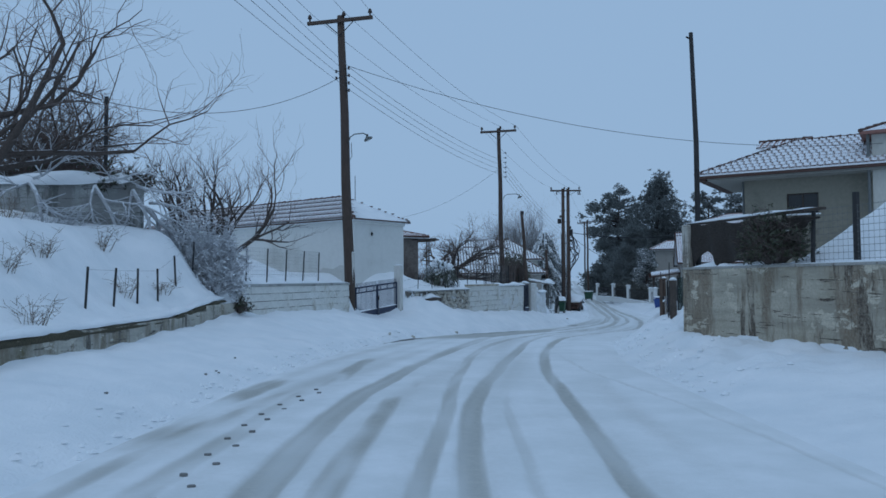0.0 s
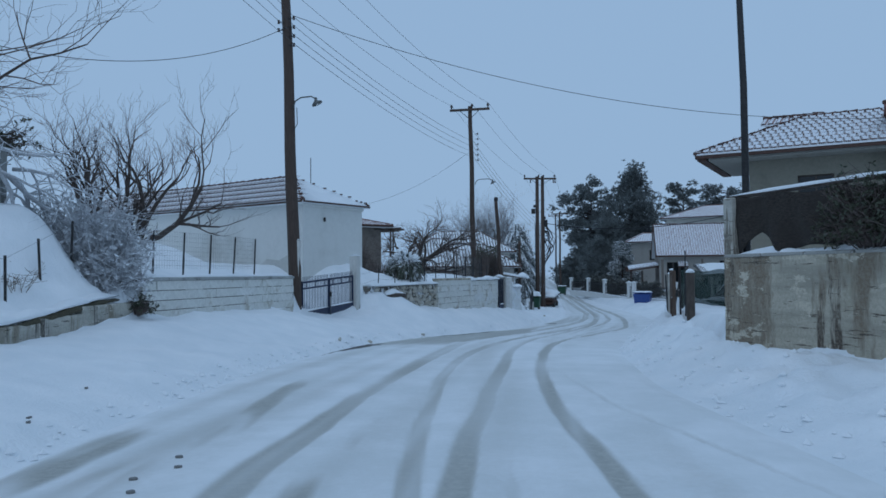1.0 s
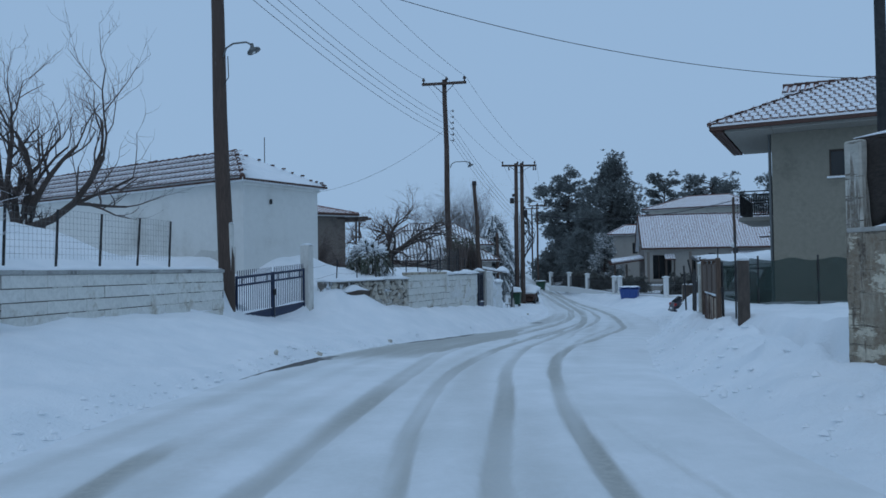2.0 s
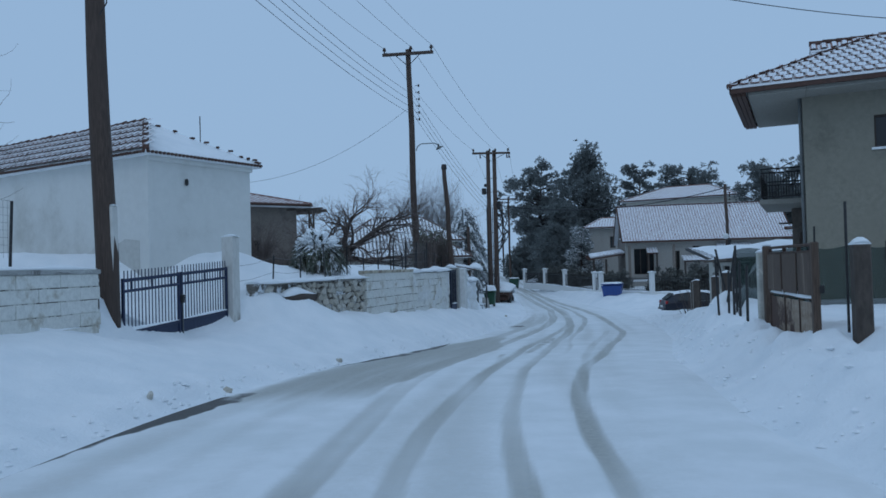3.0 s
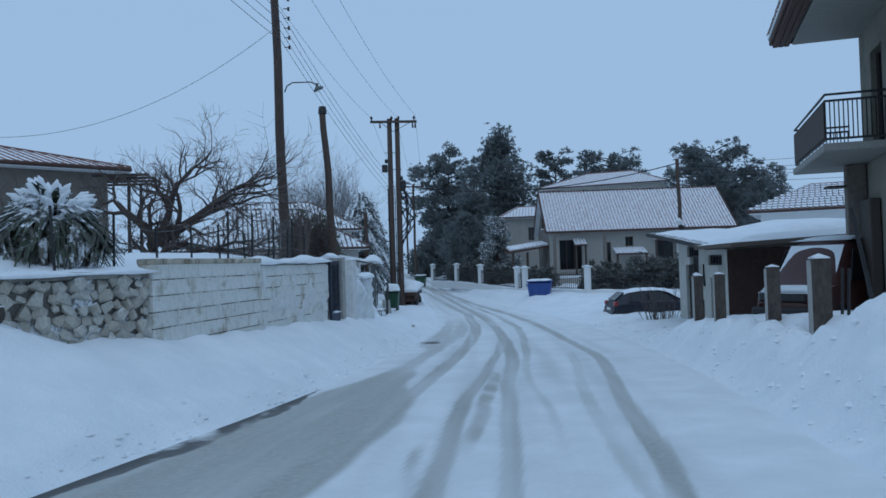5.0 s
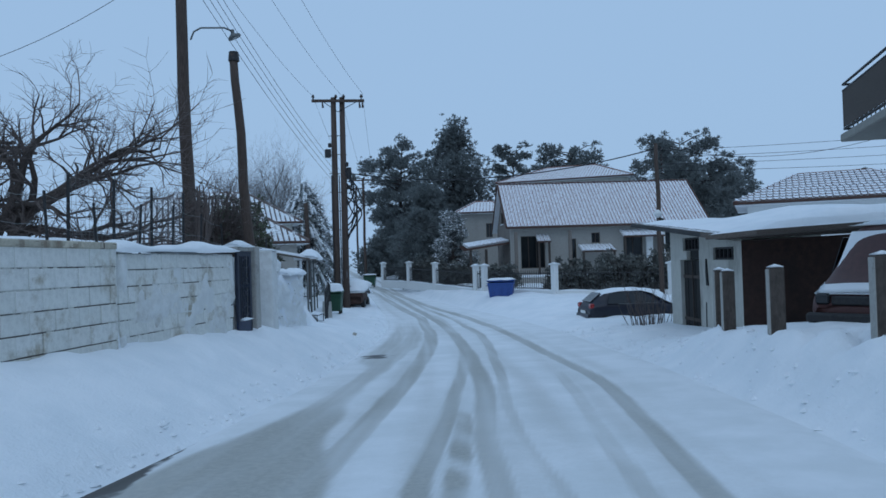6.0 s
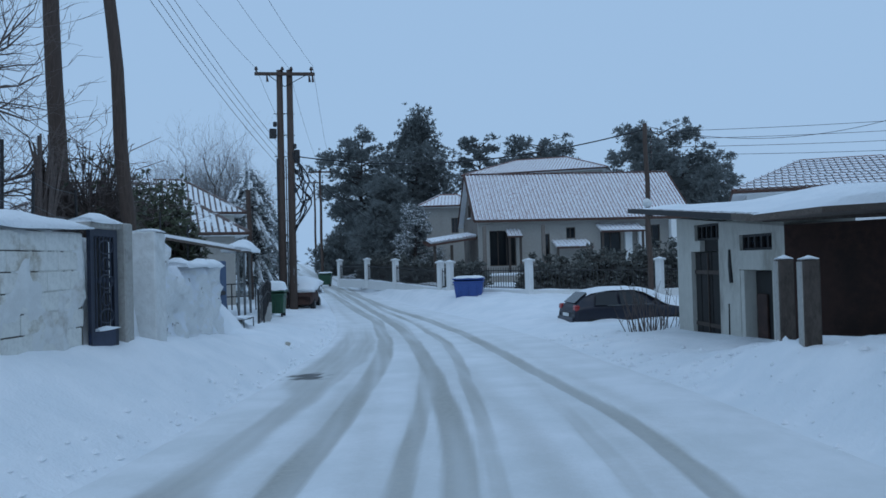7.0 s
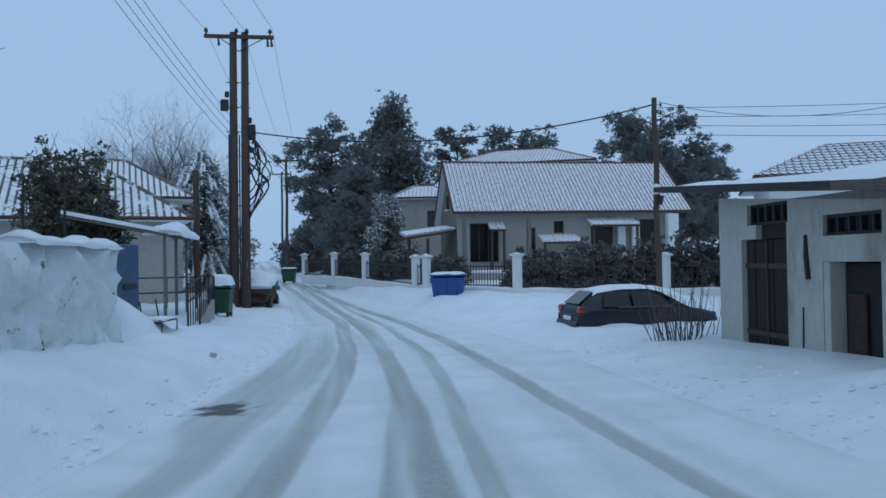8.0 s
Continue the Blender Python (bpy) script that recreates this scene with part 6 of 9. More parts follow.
# double pole with cable gear
PB = Vector((10.45, 66.6, -1.5))
twin = thing("utility_pole", "double wooden pole carrying a crossarm and thick cable loops", "utility pole", pose(*PB), "poles along the lane")
for dx, dy in ((0.0, 0.0), (0.42, -0.12)):
    Geo().tube([(dx, dy, -0.5), (dx + 0.03, dy, 5), (dx + 0.06, dy, 10.75)], [0.185, 0.16, 0.135], 12).part("pole", POLEWOOD, twin, smooth=True)
    for k in range(9):
        Geo().tube([(dx - 0.24, dy, 1.2 + k * 0.95), (dx + 0.24, dy, 1.2 + k * 0.95)], 0.018, 5).part("step_bolt", IRON, twin)
mt = Matrix.Translation((0.25, -0.22, 10.55)) @ Matrix.Rotation(math.radians(-24), 4, "Z") @ Matrix.Rotation(0.05, 4, "Y")
ta = Geo().box((0, 0, 0), (2.7, 0.11, 0.14), ch=0.012, m=mt).part("crossarm", POLEWOOD, twin)
for x in (-1.28, -0.1, 0.3, 1.2):
    insulator(ta, mt @ Vector((x, 0, 0.06)), 0.26, 0.085)
for x in (-0.75, 1.0):
    Geo().tube([mt @ Vector((x, -0.06, -0.05)), (0.25, -0.16, 10.0)], 0.018, 5).part("brace", IRON, twin)
for x in (1.25, 1.1, -0.8):
    Geo().tube([mt @ Vector((x, 0, -0.05)), mt @ Vector((x + 0.04, 0, -0.35))], [0.03, 0.06], 8).part("strain_insulator", PORCELAIN, twin)
Geo().box((-0.30, -0.1, 7.9), (0.30, 0.26, 0.42), ch=0.03).part("junction_box", IRON, twin)
Geo().box((0.72, -0.15, 6.9), (0.24, 0.22, 0.6), ch=0.03).part("junction_box", IRON, twin)
rack(twin, 0.58, -0.12, (5.6, 5.9, 6.2, 6.5, 6.8), 1)
loop_rnd = random.Random(17)
for k in range(9):
    top, low = 7.2 - loop_rnd.uniform(0, 1.6), 5.2 - loop_rnd.uniform(0, 1.9)
    out, pts = loop_rnd.uniform(0.25, 0.85), []
    for i in range(13):
        q = i / 12
        swell = math.sin(math.pi * q) ** 0.7 * out * (1 + 0.25 * math.sin(7 * q + k))
        pts.append((0.5 + swell, -0.16 - 0.10 * math.sin(3 * q + k), top + (low - top) * q - 0.25 * math.sin(2 * math.pi * q)))
    Geo().tube(pts, loop_rnd.choice((0.018, 0.026, 0.034)), 6).part("cable_loop", CABLE, twin, smooth=True)
for z, dx in ((7.35, 0.62), (6.2, 0.70), (5.4, 0.60), (8.3, -0.22)):
    Geo().box((dx, -0.2, z), (0.16, 0.16, 0.22), ch=0.03).part("clamp_box", IRON, twin)
for dx in (-0.17, 0.58, 0.22):
    Geo().tube([(dx, -0.1, 0.2), (dx + 0.02, -0.1, 6.8)], 0.028, 6).part("riser_cable", CABLE, twin)
# thin pole by the white house, and others along the far lane
P4T = Vector((23.2, 57.5, 5.72))
pole4, _ = wooden_pole("thin dark pole with side insulators and a lamp", (23.25, 57.5, -1.1), P4T, 0.11, 0.085)
rack(pole4, 0.05, 0, (5.5, 5.7, 5.9, 6.1, 6.3, 6.6), 1)
Geo().tube([(0, -0.1, 3.75), (-0.25, -0.25, 3.85), (-0.30, -0.3, 3.75)], 0.02, 6).part("lamp_arm", GALV, pole4)
Geo().tube([(-0.30, -0.3, 3.85), (-0.30, -0.34, 3.72), (-0.32, -0.42, 3.62)], [0.07, 0.17, 0.16], 10).part("lamp_head", WHITEPAINT, pole4, "round white lamp head", True)
Geo().tube([(0, -0.12, 3.2), (0.02, -0.2, 3.5)], [0.09, 0.09], 8).part("meter", IRON, pole4)
wooden_pole("distant wooden pole along the far lane", (18.9, 100.0, -0.9), (18.9, 100.0, 9.0), 0.14, 0.10, 2.0, -0.3)
wooden_pole("distant wooden pole along the far lane", (22.6, 122.0, -0.5), (22.6, 122.0, 10.4), 0.14, 0.10, 2.2, -0.3)
wooden_pole("distant wooden pole along the far lane", (19.5, 141.0, -0.3), (19.5, 141.0, 9.5), 0.14, 0.10, 2.0, -0.3)
pole5, _ = wooden_pole("short bare pole behind the snowy canopy", (9.2, 68.0, -1.4), (9.2, 68.0, 4.05), 0.13, 0.11)
# iron pipe standing at the wall's end
mast = thing("iron_mast", "tall plain dark iron pipe standing behind the wall end", "mast", pose(5.62, 16.85, 0.2))
Geo().tube([(0, 0, 0), (0, 0, 4.2), (-0.06, 0.02, 6.65)], [0.062, 0.056, 0.045], 10).part("pipe", IRON, mast, smooth=True)
Geo().tube([(-0.06, 0.02, 6.5), (-0.17, 0.02, 6.56)], 0.02, 6).part("hook", IRON, mast)

PREV = Vector((-8.5, -8.0, 10.0))
LV = "thin black overhead power cable between wooden poles"
for k, z in enumerate((8.35, 8.62, 8.9, 9.17)):
    p = Vector((-3.33, 27.8, z))
    cable(LV, p, PREV + Vector((0.2 * k, 0, -1.6 + 0.3 * k)), 0.5, 0.0065)
    cable(LV, p, Vector((3.75, 47.5, 7.9 + 0.3 * k)), 0.35)
    cable(LV, Vector((3.75, 47.5, 7.9 + 0.3 * k)), Vector((11.1, 66.4, 4.2 + 0.3 * k)), 0.4)
for x in (-1.1, 0.15, 1.1):
    a1 = P1T + Vector((x, -0.1 * x, 0.12))
    a2 = P2T + Vector((x * 0.95, -0.25 * x, 0.10))
    a3 = PB + Vector((0.25 + x * 1.05, -0.22 - 0.5 * x, 10.85))
    cable(LV, a1, PREV + Vector((x, 0, 1.2)), 0.5, 0.007)
    cable(LV, a1, a2, 0.45, 0.007)
    cable(LV, a2, a3, 0.45, 0.007)
    cable(LV, a3, Vector((18.9 + x * 0.9, 100 - 0.3 * x, 9.0)), 0.6, 0.007)
cable("sagging house service cable crossing above the lane", (-3.4, 27.8, 9.25), (17.6, 30.4, 6.7), 1.05, 0.010)
cable("sagging house service cable above the gardens", (-3.6, 27.8, 8.9), (-8.75, 19.85, 6.12), 0.75, 0.009)
cable("sagging house service cable above the gardens", (3.45, 47.4, 8.2), (-7.0, 50.5, 5.6), 1.3, 0.007)
cable("thick black service cable from the double pole", PB + Vector((0.7, -0.2, 6.9)), (23.2, 57.5, 5.5), 0.75, 0.026)
cable("black service cable from the double pole", PB + Vector((0.7, -0.2, 6.6)), (21.0, 79.5, 2.6), 0.8, 0.018)
for k in range(4):
    cable(LV, (23.35, 57.5, 4.5 + 0.3 * k), (48, 52.5, 5.4 + 0.55 * k), 0.25, 0.010)
cable(LV, (23.35, 57.5, 5.6), (30.5, 51.6, 5.4), 0.7, 0.010)


# ---- trees and shrubs ----
def branch(gs, p, d, length, r, level, top, rnd, lift, bend, dense=2):
    """A limb that bends and forks; gs holds a Geo for each thickness."""
    n = 4 if level < 2 else 3
    pts, rad = [Vector(p)], [r]
    q, d = Vector(p), Vector(d).normalized()
    kids = []
    for k in range(n):
        d = (d + Vector((rnd.uniform(-bend, bend), rnd.uniform(-bend, bend), rnd.uniform(-bend, bend) + lift))).normalized()
        q = q + d * (length / n)
        pts.append(q.copy())
        rad.append(r * (1 - 0.55 * (k + 1) / n))
        if level < top:
            for _ in range(1 if k < 1 else rnd.choice((1, dense, dense))):
                kids.append((q.copy(), d.copy(), rad[-1], k))
    gs[min(level, len(gs) - 1)].tube(pts, rad, 8 if level == 0 else 5 if level < 3 else 3, level == 0)
    for q, d0, rr, k in kids:
        ax = Vector((rnd.uniform(-1, 1), rnd.uniform(-1, 1), rnd.uniform(-0.5, 0.8)))
        side = (ax - d0 * ax.dot(d0)).normalized()
        nd = d0 * rnd.uniform(0.5, 0.95) + side * rnd.uniform(0.5, 0.95)
        branch(gs, q, nd, length * rnd.uniform(0.50, 0.74), max(0.004, rr * rnd.uniform(0.55, 0.8)), level + 1, top, rnd, lift, bend, dense)


def bare_tree(label, base, limbs, seed, levels=4, lift=0.1, bend=0.22, twig=TWIG, group="", dense=2, bark=BARK):
    """limbs: first limbs as (offset, direction, length, radius)."""
    t = thing("bare_tree", label, "tree", pose(*base), group)
    rnd = random.Random(seed)
    gs = [Geo(), Geo(), Geo()]
    for off, d, length, r in limbs:
        branch(gs, Vector(off), Vector(d), length, r, 0, levels, rnd, lift, bend, dense)
    gs[0].part("trunk", bark, t, smooth=True)
    if gs[1].v:
        gs[1].part("branchwork", bark, t, smooth=True, kind="stuff")
        gs[2].part("twig_mass", twig, t, kind="stuff")
    return t


def spray(g, c, size, n, rnd, droop=0.0, fine=False):
    """A clump of narrow leaf blades round c."""
    for _ in range(n):
        d = Vector((rnd.gauss(0, 1), rnd.gauss(0, 1), rnd.gauss(0.25 - droop, 0.8))).normalized()
        s = d.cross(Vector((rnd.gauss(0, 1), rnd.gauss(0, 1), rnd.gauss(0, 1)))).normalized()
        L, w = size * rnd.uniform(0.6, 1.15), size * rnd.uniform(0.16, 0.30)
        if fine:
            w *= 0.55
            g.add([c, c + d * L * 0.5 - s * w, c + d * L, c + d * L * 0.5 + s * w], [(0, 1, 2, 3)])
            continue
        o = c + d * size * 0.1
        g.add([o - s * w * 0.5, o + d * L * 0.55 - s * w, o + d * L, o + d * L * 0.55 + s * w, o + s * w * 0.5], [(0, 1, 2, 3, 4)])


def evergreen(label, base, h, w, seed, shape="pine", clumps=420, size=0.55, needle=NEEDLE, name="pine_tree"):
    """A trunk with limbs, and a crown of many needle clumps gathered in uneven masses with gaps."""
    t = thing(name, label, "tree", pose(*base), "evergreens behind the far house")
    rnd = random.Random(seed)
    lean = Vector((rnd.uniform(-0.04, 0.04) * h, rnd.uniform(-0.04, 0.04) * h, h))
    Geo().tube([(0, 0, -0.3), lean * 0.5, lean * 0.96], [0.02 * h + 0.05, 0.013 * h, 0.02], 8).part("trunk", BARK, t, smooth=True)
    limbs, crown = Geo(), Geo()
    masses = []
    m = int(30 + h * 3.6) if shape == "broad" else int(22 + h * 2.6)
    flat = 0.9 if shape == "broad" else 0.70
    for k in range(m):
        f = (k + rnd.random()) / m
        if shape == "droop":
            z, R = 0.10 + 0.88 * f, (1 - f) ** 0.6 * 0.95 + 0.10
        elif shape == "broad":
            z, R = 0.06 + 0.92 * f, (0.72 + 0.32 * math.sin(math.pi * min(1, f * 1.1))) * (1 - 0.72 * max(0.0, f - 0.68) / 0.32)
        else:
            z, R = 0.30 + 0.68 * f, (0.45 + 0.65 * math.sin(math.pi * (0.12 + 0.72 * f))) * (1.15 if rnd.random() < 0.25 else 0.85)
        a = k * 2.4 + rnd.uniform(-0.7, 0.7)
        rr = w / 2 * R * (rnd.random() ** 0.5 * 0.75 + 0.30)
        c = Vector((math.cos(a) * rr, math.sin(a) * rr, z * h + (0.04 * h * rnd.uniform(-0.6, 1) if shape != "droop" else -0.12 * rr)))
        limbs.tube([lean * max(0.05, z - 0.05), c * 0.6 + lean * z * 0.4 - Vector((0, 0, 0.01 * h)), c], [0.010 * h * (1 - 0.7 * f) + 0.02, 0.03, 0.015], 4, False)
        size_m = w * rnd.uniform(0.09, 0.19) * (1.15 - 0.45 * f)
        masses.append((c, size_m, 1.0))
        if shape != "broad":
            masses.append((c * 0.55 + lean * z * 0.45, size_m * 0.8, 0.5))
        else:
            masses.append((c * 0.6 + lean * z * 0.4, size_m * 1.3, 1.4))
    limbs.part("branchwork", BARK, t, kind="stuff")
    weights = [q[2] * q[1] ** 2 for q in masses]
    picks = rnd.choices(masses, weights, k=int(clumps * (4.6 if shape == "broad" else 3.8)))
    # looser needles between the masses, to join them into one crown
    for _ in range(int(clumps * 1.2)):
        c1, c2 = rnd.choice(masses), rnd.choice(masses)
        if (c1[0] - c2[0]).length < w * 0.45:
            picks.append((c1[0].lerp(c2[0], rnd.random()), w * 0.07, 1))
    for c, rad, _ in picks:
        d = Vector((rnd.gauss(0, 1), rnd.gauss(0, 1), rnd.gauss(0, 1))).normalized() * rad * rnd.random() ** 0.4
        d.z *= flat
        if rnd.random() < 0.16:
            d *= rnd.uniform(1.1, 1.6)
        spray(crown, c + d, size * rnd.uniform(0.35, 0.62), 10, rnd, 0.6 if shape == "droop" else -0.5, True)
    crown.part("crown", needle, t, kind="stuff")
    return t


def drooping_conifer(label, base, h, w, seed):
    """Long boughs that arch out and hang, each with a fringe of needles and a strip of snow along its back."""
    t = thing("conifer", label, "tree", pose(*base), "evergreens behind the far house")
    rnd = random.Random(seed)
    Geo().tube([(0, 0, -0.3), (0.05, 0, h * 0.5), (0.0, 0.05, h * 0.97)], [0.15, 0.09, 0.02], 8).part("trunk", BARK, t, smooth=True)
    limbs, fringe, load = Geo(), Geo(), Geo()
    n = int(h * 22)
    for k in range(n):
        f = (k + rnd.random()) / n
        a, reach = k * 2.4 + rnd.uniform(-0.4, 0.4), w / 2 * ((1 - f) ** 0.75 * 0.95 + 0.16) * rnd.uniform(0.7, 1.1)
        z0, out = h * (0.08 + 0.90 * f), Vector((math.cos(a), math.sin(a), 0))
        side = Vector((-out.y, out.x, 0))
        pts = []
        for i in range(7):
            u = i / 6
            pts.append(out * reach * u + Vector((0, 0, z0 + reach * (0.32 * math.sin(math.pi * min(1, u * 1.3)) - 0.55 * u * u))) + side * reach * 0.06 * math.sin(3 * u + k))
        limbs.tube(pts, [0.035 * (1 - i / 7.5) for i in range(7)], 4, False)
        for i in range(1, 7):
            for _ in range(7):
                p = pts[i].lerp(pts[i - 1], rnd.random()) + Vector((0, 0, -0.03))
                spray(fringe, p, rnd.uniform(0.22, 0.40), 3, rnd, 0.8, True)
        # snow lies in broken strips
        i0 = rnd.choice((1, 2, 2, 3))
        if rnd.random() < 0.8:
            strip = pts[i0:rnd.choice((5, 6, 7))]
            if len(strip) > 1:
                load.tube([p + Vector((0, 0, 0.06)) for p in strip], [rnd.uniform(0.05, 0.11) for _ in strip], 5)
    limbs.part("branchwork", BARK, t, kind="stuff")
    fringe.part("crown", NEEDLESNOW, t, kind="stuff")
    load.part("snow_load", SNOW, t, "broken strips of snow on the boughs", True, "stuff")
    return t


def bush(label, base, rx, ry, rz, seed, n=260, twig=FROST, r=0.008, leaf=None, leaves=0, name="bush", size=0.09):
    """Twigs that fan from the base into an uneven dome, with leaves or rime at their ends."""
    t = thing(name, label, "shrub", pose(*base))
    rnd = random.Random(seed)
    g, tips = Geo(), []
    for _ in range(n):
        a, e = rnd.uniform(0, 2 * math.pi), rnd.uniform(0.0, 1.0)
        k = rnd.uniform(0.55, 1.08)
        tip = Vector((math.cos(a) * rx * math.sqrt(1 - e * e * 0.75), math.sin(a) * ry * math.sqrt(1 - e * e * 0.75), rz * (0.15 + 0.85 * e))) * k
        foot = Vector((tip.x * 0.25 * rnd.random(), tip.y * 0.25 * rnd.random(), 0))
        mid = foot.lerp(tip, 0.55) + Vector((rnd.uniform(-0.1, 0.1) * rx, rnd.uniform(-0.1, 0.1) * ry, 0.12 * rz))
        g.tube([foot, mid, tip], [r * 1.8, r * 1.2, r * 0.5], 4, False)
        tips += [tip, mid.lerp(tip, rnd.random())]
        for _ in range(2):
            q = mid.lerp(tip, rnd.random())
            g.tube([q, q + Vector((rnd.gauss(0, 0.12), rnd.gauss(0, 0.12), rnd.gauss(0.04, 0.1))) * (rx + rz) * 0.7], [r, r * 0.4], 3, False)
    g.part("twig_mass", twig, t, kind="stuff")
    if leaf:
        lv = Geo()
        for _ in range(leaves):
            spray(lv, rnd.choice(tips) + Vector((rnd.gauss(0, 0.06), rnd.gauss(0, 0.06), rnd.gauss(0, 0.06))) * rx, size, 5, rnd)
        lv.part("foliage", leaf, t, kind="stuff")
    return t


# the large bare tree over the terrace
bare_tree("large bare dark-limbed tree leaning over the snowy terrace", (-10.1, 15.6, 2.6), [((0, 0, -0.3), (0.35, 0.10, 1.0), 3.2, 0.16), ((0.2, 0.0, 0.6), (0.95, 0.45, 0.95), 3.9, 0.105), ((0.25, 0.1, 1.3), (1.0, 0.5, 0.50), 3.4, 0.085), ((0.25, 0.2, 0.9), (0.5, 0.9, 0.9), 3.0, 0.085), ((0.4, 0.1, 2.2), (1.0, 0.4, 0.35), 3.2, 0.075)], 12, 4, 0.04, 0.34, dense=1)
bare_tree("bare dark tree behind the terrace wall", (-11.0, 21.5, 3.6), [((0, 0, -0.2), (0.1, 0.0, 1.0), 2.2, 0.13), ((0, 0, 0.8), (0.6, 0.1, 0.8), 1.9, 0.08), ((0, 0, 0.9), (-0.5, 0.2, 0.8), 1.9, 0.08)], 15, 4, 0.05, 0.3)
bare_tree("bare fruit tree with upright shoots and one long low limb", (-8.1, 28.0, 1.8), [((0, 0, -0.2), (0.05, 0.0, 1.0), 1.2, 0.16), ((0.05, 0, 0.55), (1.0, 0.1, 0.05), 2.8, 0.11), ((-0.05, 0, 0.3), (-0.42, 0.0, 1.0), 1.3, 0.11), ((0, 0, 0.9), (0.10, 0.1, 1.1), 2.0, 0.085), ((0.1, 0, 0.9), (0.42, 0.0, 1.0), 2.0, 0.08), ((-0.35, 0, 1.2), (-0.25, -0.1, 1.1), 2.0, 0.08), ((-0.4, 0, 1.2), (-0.55, 0.0, 0.9), 1.6, 0.07)], 21, 4, 0.20, 0.30, dense=1)
bare_tree("many-stemmed bare fruit tree behind the rimed bush", (-9.6, 28.3, 2.1), [((0, 0, -0.2), (-0.05, 0.0, 1.0), 1.4, 0.14), ((0, 0, 0.8), (-0.50, 0.0, 1.0), 1.9, 0.09), ((0, 0, 0.8), (0.22, 0.0, 1.1), 2.1, 0.09), ((0, 0, 0.9), (-0.15, 0.1, 1.1), 2.2, 0.09), ((0, 0, 0.7), (0.55, 0.1, 0.8), 1.6, 0.07)], 24, 4, 0.22, 0.28, dense=1)
bare_tree("gnarled bare apple tree behind the garden wall", (0.35, 44.4, 0.9), [((0, 0, -0.2), (-0.05, 0.0, 1.0), 1.1, 0.20), ((0, 0, 0.7), (-0.85, 0.1, 0.85), 1.6, 0.14), ((0, 0, 0.8), (0.95, 0.0, 0.62), 2.3, 0.15), ((0, 0, 0.8), (0.5, 0.3, 0.9), 1.7, 0.12), ((0.1, 0, 0.7), (1.0, 0.1, 0.0), 2.4, 0.11)], 33, 4, 0.02, 0.36)
for k, (x, y, h) in enumerate(((8.5, 82.5, 1.75), (9.6, 91.0, 1.7), (8.0, 92.0, 1.7), (3.2, 86.0, 1.2))):
    z = land(x, y) - 0.1
    bare_tree("bare winter tree frosted grey behind the cottages", (x, y, z), [((0, 0, 0), (0.05, 0, 1), 2.6 * h, 0.13 * h), ((0, 0, 1.4 * h), (0.5, 0.1, 0.9), 2.3 * h, 0.07 * h), ((0, 0, 1.3 * h), (-0.5, 0.1, 0.9), 2.3 * h, 0.07 * h), ((0, 0, 1.6 * h), (0.1, -0.3, 1.0), 2.2 * h, 0.06 * h)], 50 + k, 4, 0.12, 0.24, GREYTWIG, "frosted trees")
DEEP = "dense dark green pine behind the far house"
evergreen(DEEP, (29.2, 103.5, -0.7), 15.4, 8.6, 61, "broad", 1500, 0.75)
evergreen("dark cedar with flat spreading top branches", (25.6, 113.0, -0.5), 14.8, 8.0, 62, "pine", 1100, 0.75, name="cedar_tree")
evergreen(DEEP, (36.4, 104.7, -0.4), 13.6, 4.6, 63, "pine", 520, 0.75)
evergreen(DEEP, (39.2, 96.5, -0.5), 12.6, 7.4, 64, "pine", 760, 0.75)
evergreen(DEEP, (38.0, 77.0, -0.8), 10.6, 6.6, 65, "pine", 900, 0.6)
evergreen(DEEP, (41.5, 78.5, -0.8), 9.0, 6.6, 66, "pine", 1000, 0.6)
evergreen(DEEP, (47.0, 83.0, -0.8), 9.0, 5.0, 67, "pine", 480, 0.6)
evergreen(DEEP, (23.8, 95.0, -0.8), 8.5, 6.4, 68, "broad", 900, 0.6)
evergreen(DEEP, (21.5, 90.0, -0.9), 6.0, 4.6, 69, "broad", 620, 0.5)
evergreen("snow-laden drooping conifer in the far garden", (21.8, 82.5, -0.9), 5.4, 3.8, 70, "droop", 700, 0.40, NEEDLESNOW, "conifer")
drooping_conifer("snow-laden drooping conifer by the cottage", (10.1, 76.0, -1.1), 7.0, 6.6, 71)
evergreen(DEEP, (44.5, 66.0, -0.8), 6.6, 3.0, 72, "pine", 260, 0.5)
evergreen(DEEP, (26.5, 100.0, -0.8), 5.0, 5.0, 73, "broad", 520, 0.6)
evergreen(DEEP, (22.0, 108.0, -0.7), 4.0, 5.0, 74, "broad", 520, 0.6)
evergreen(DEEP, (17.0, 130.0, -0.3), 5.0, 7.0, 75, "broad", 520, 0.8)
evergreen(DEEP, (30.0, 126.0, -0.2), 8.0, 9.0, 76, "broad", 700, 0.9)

post = thing("iron_post", "dark iron post on the terrace holding a service cable", "post", pose(-8.75, 19.85, 3.5))
Geo().tube([(0, 0, 0), (0.01, 0, 2.75)], 0.055, 8).part("shaft", IRON, post)
Geo().tube([(-0.06, 0, 2.6), (0.08, 0, 2.6)], 0.03, 6).part("cable_clamp", IRON, post)


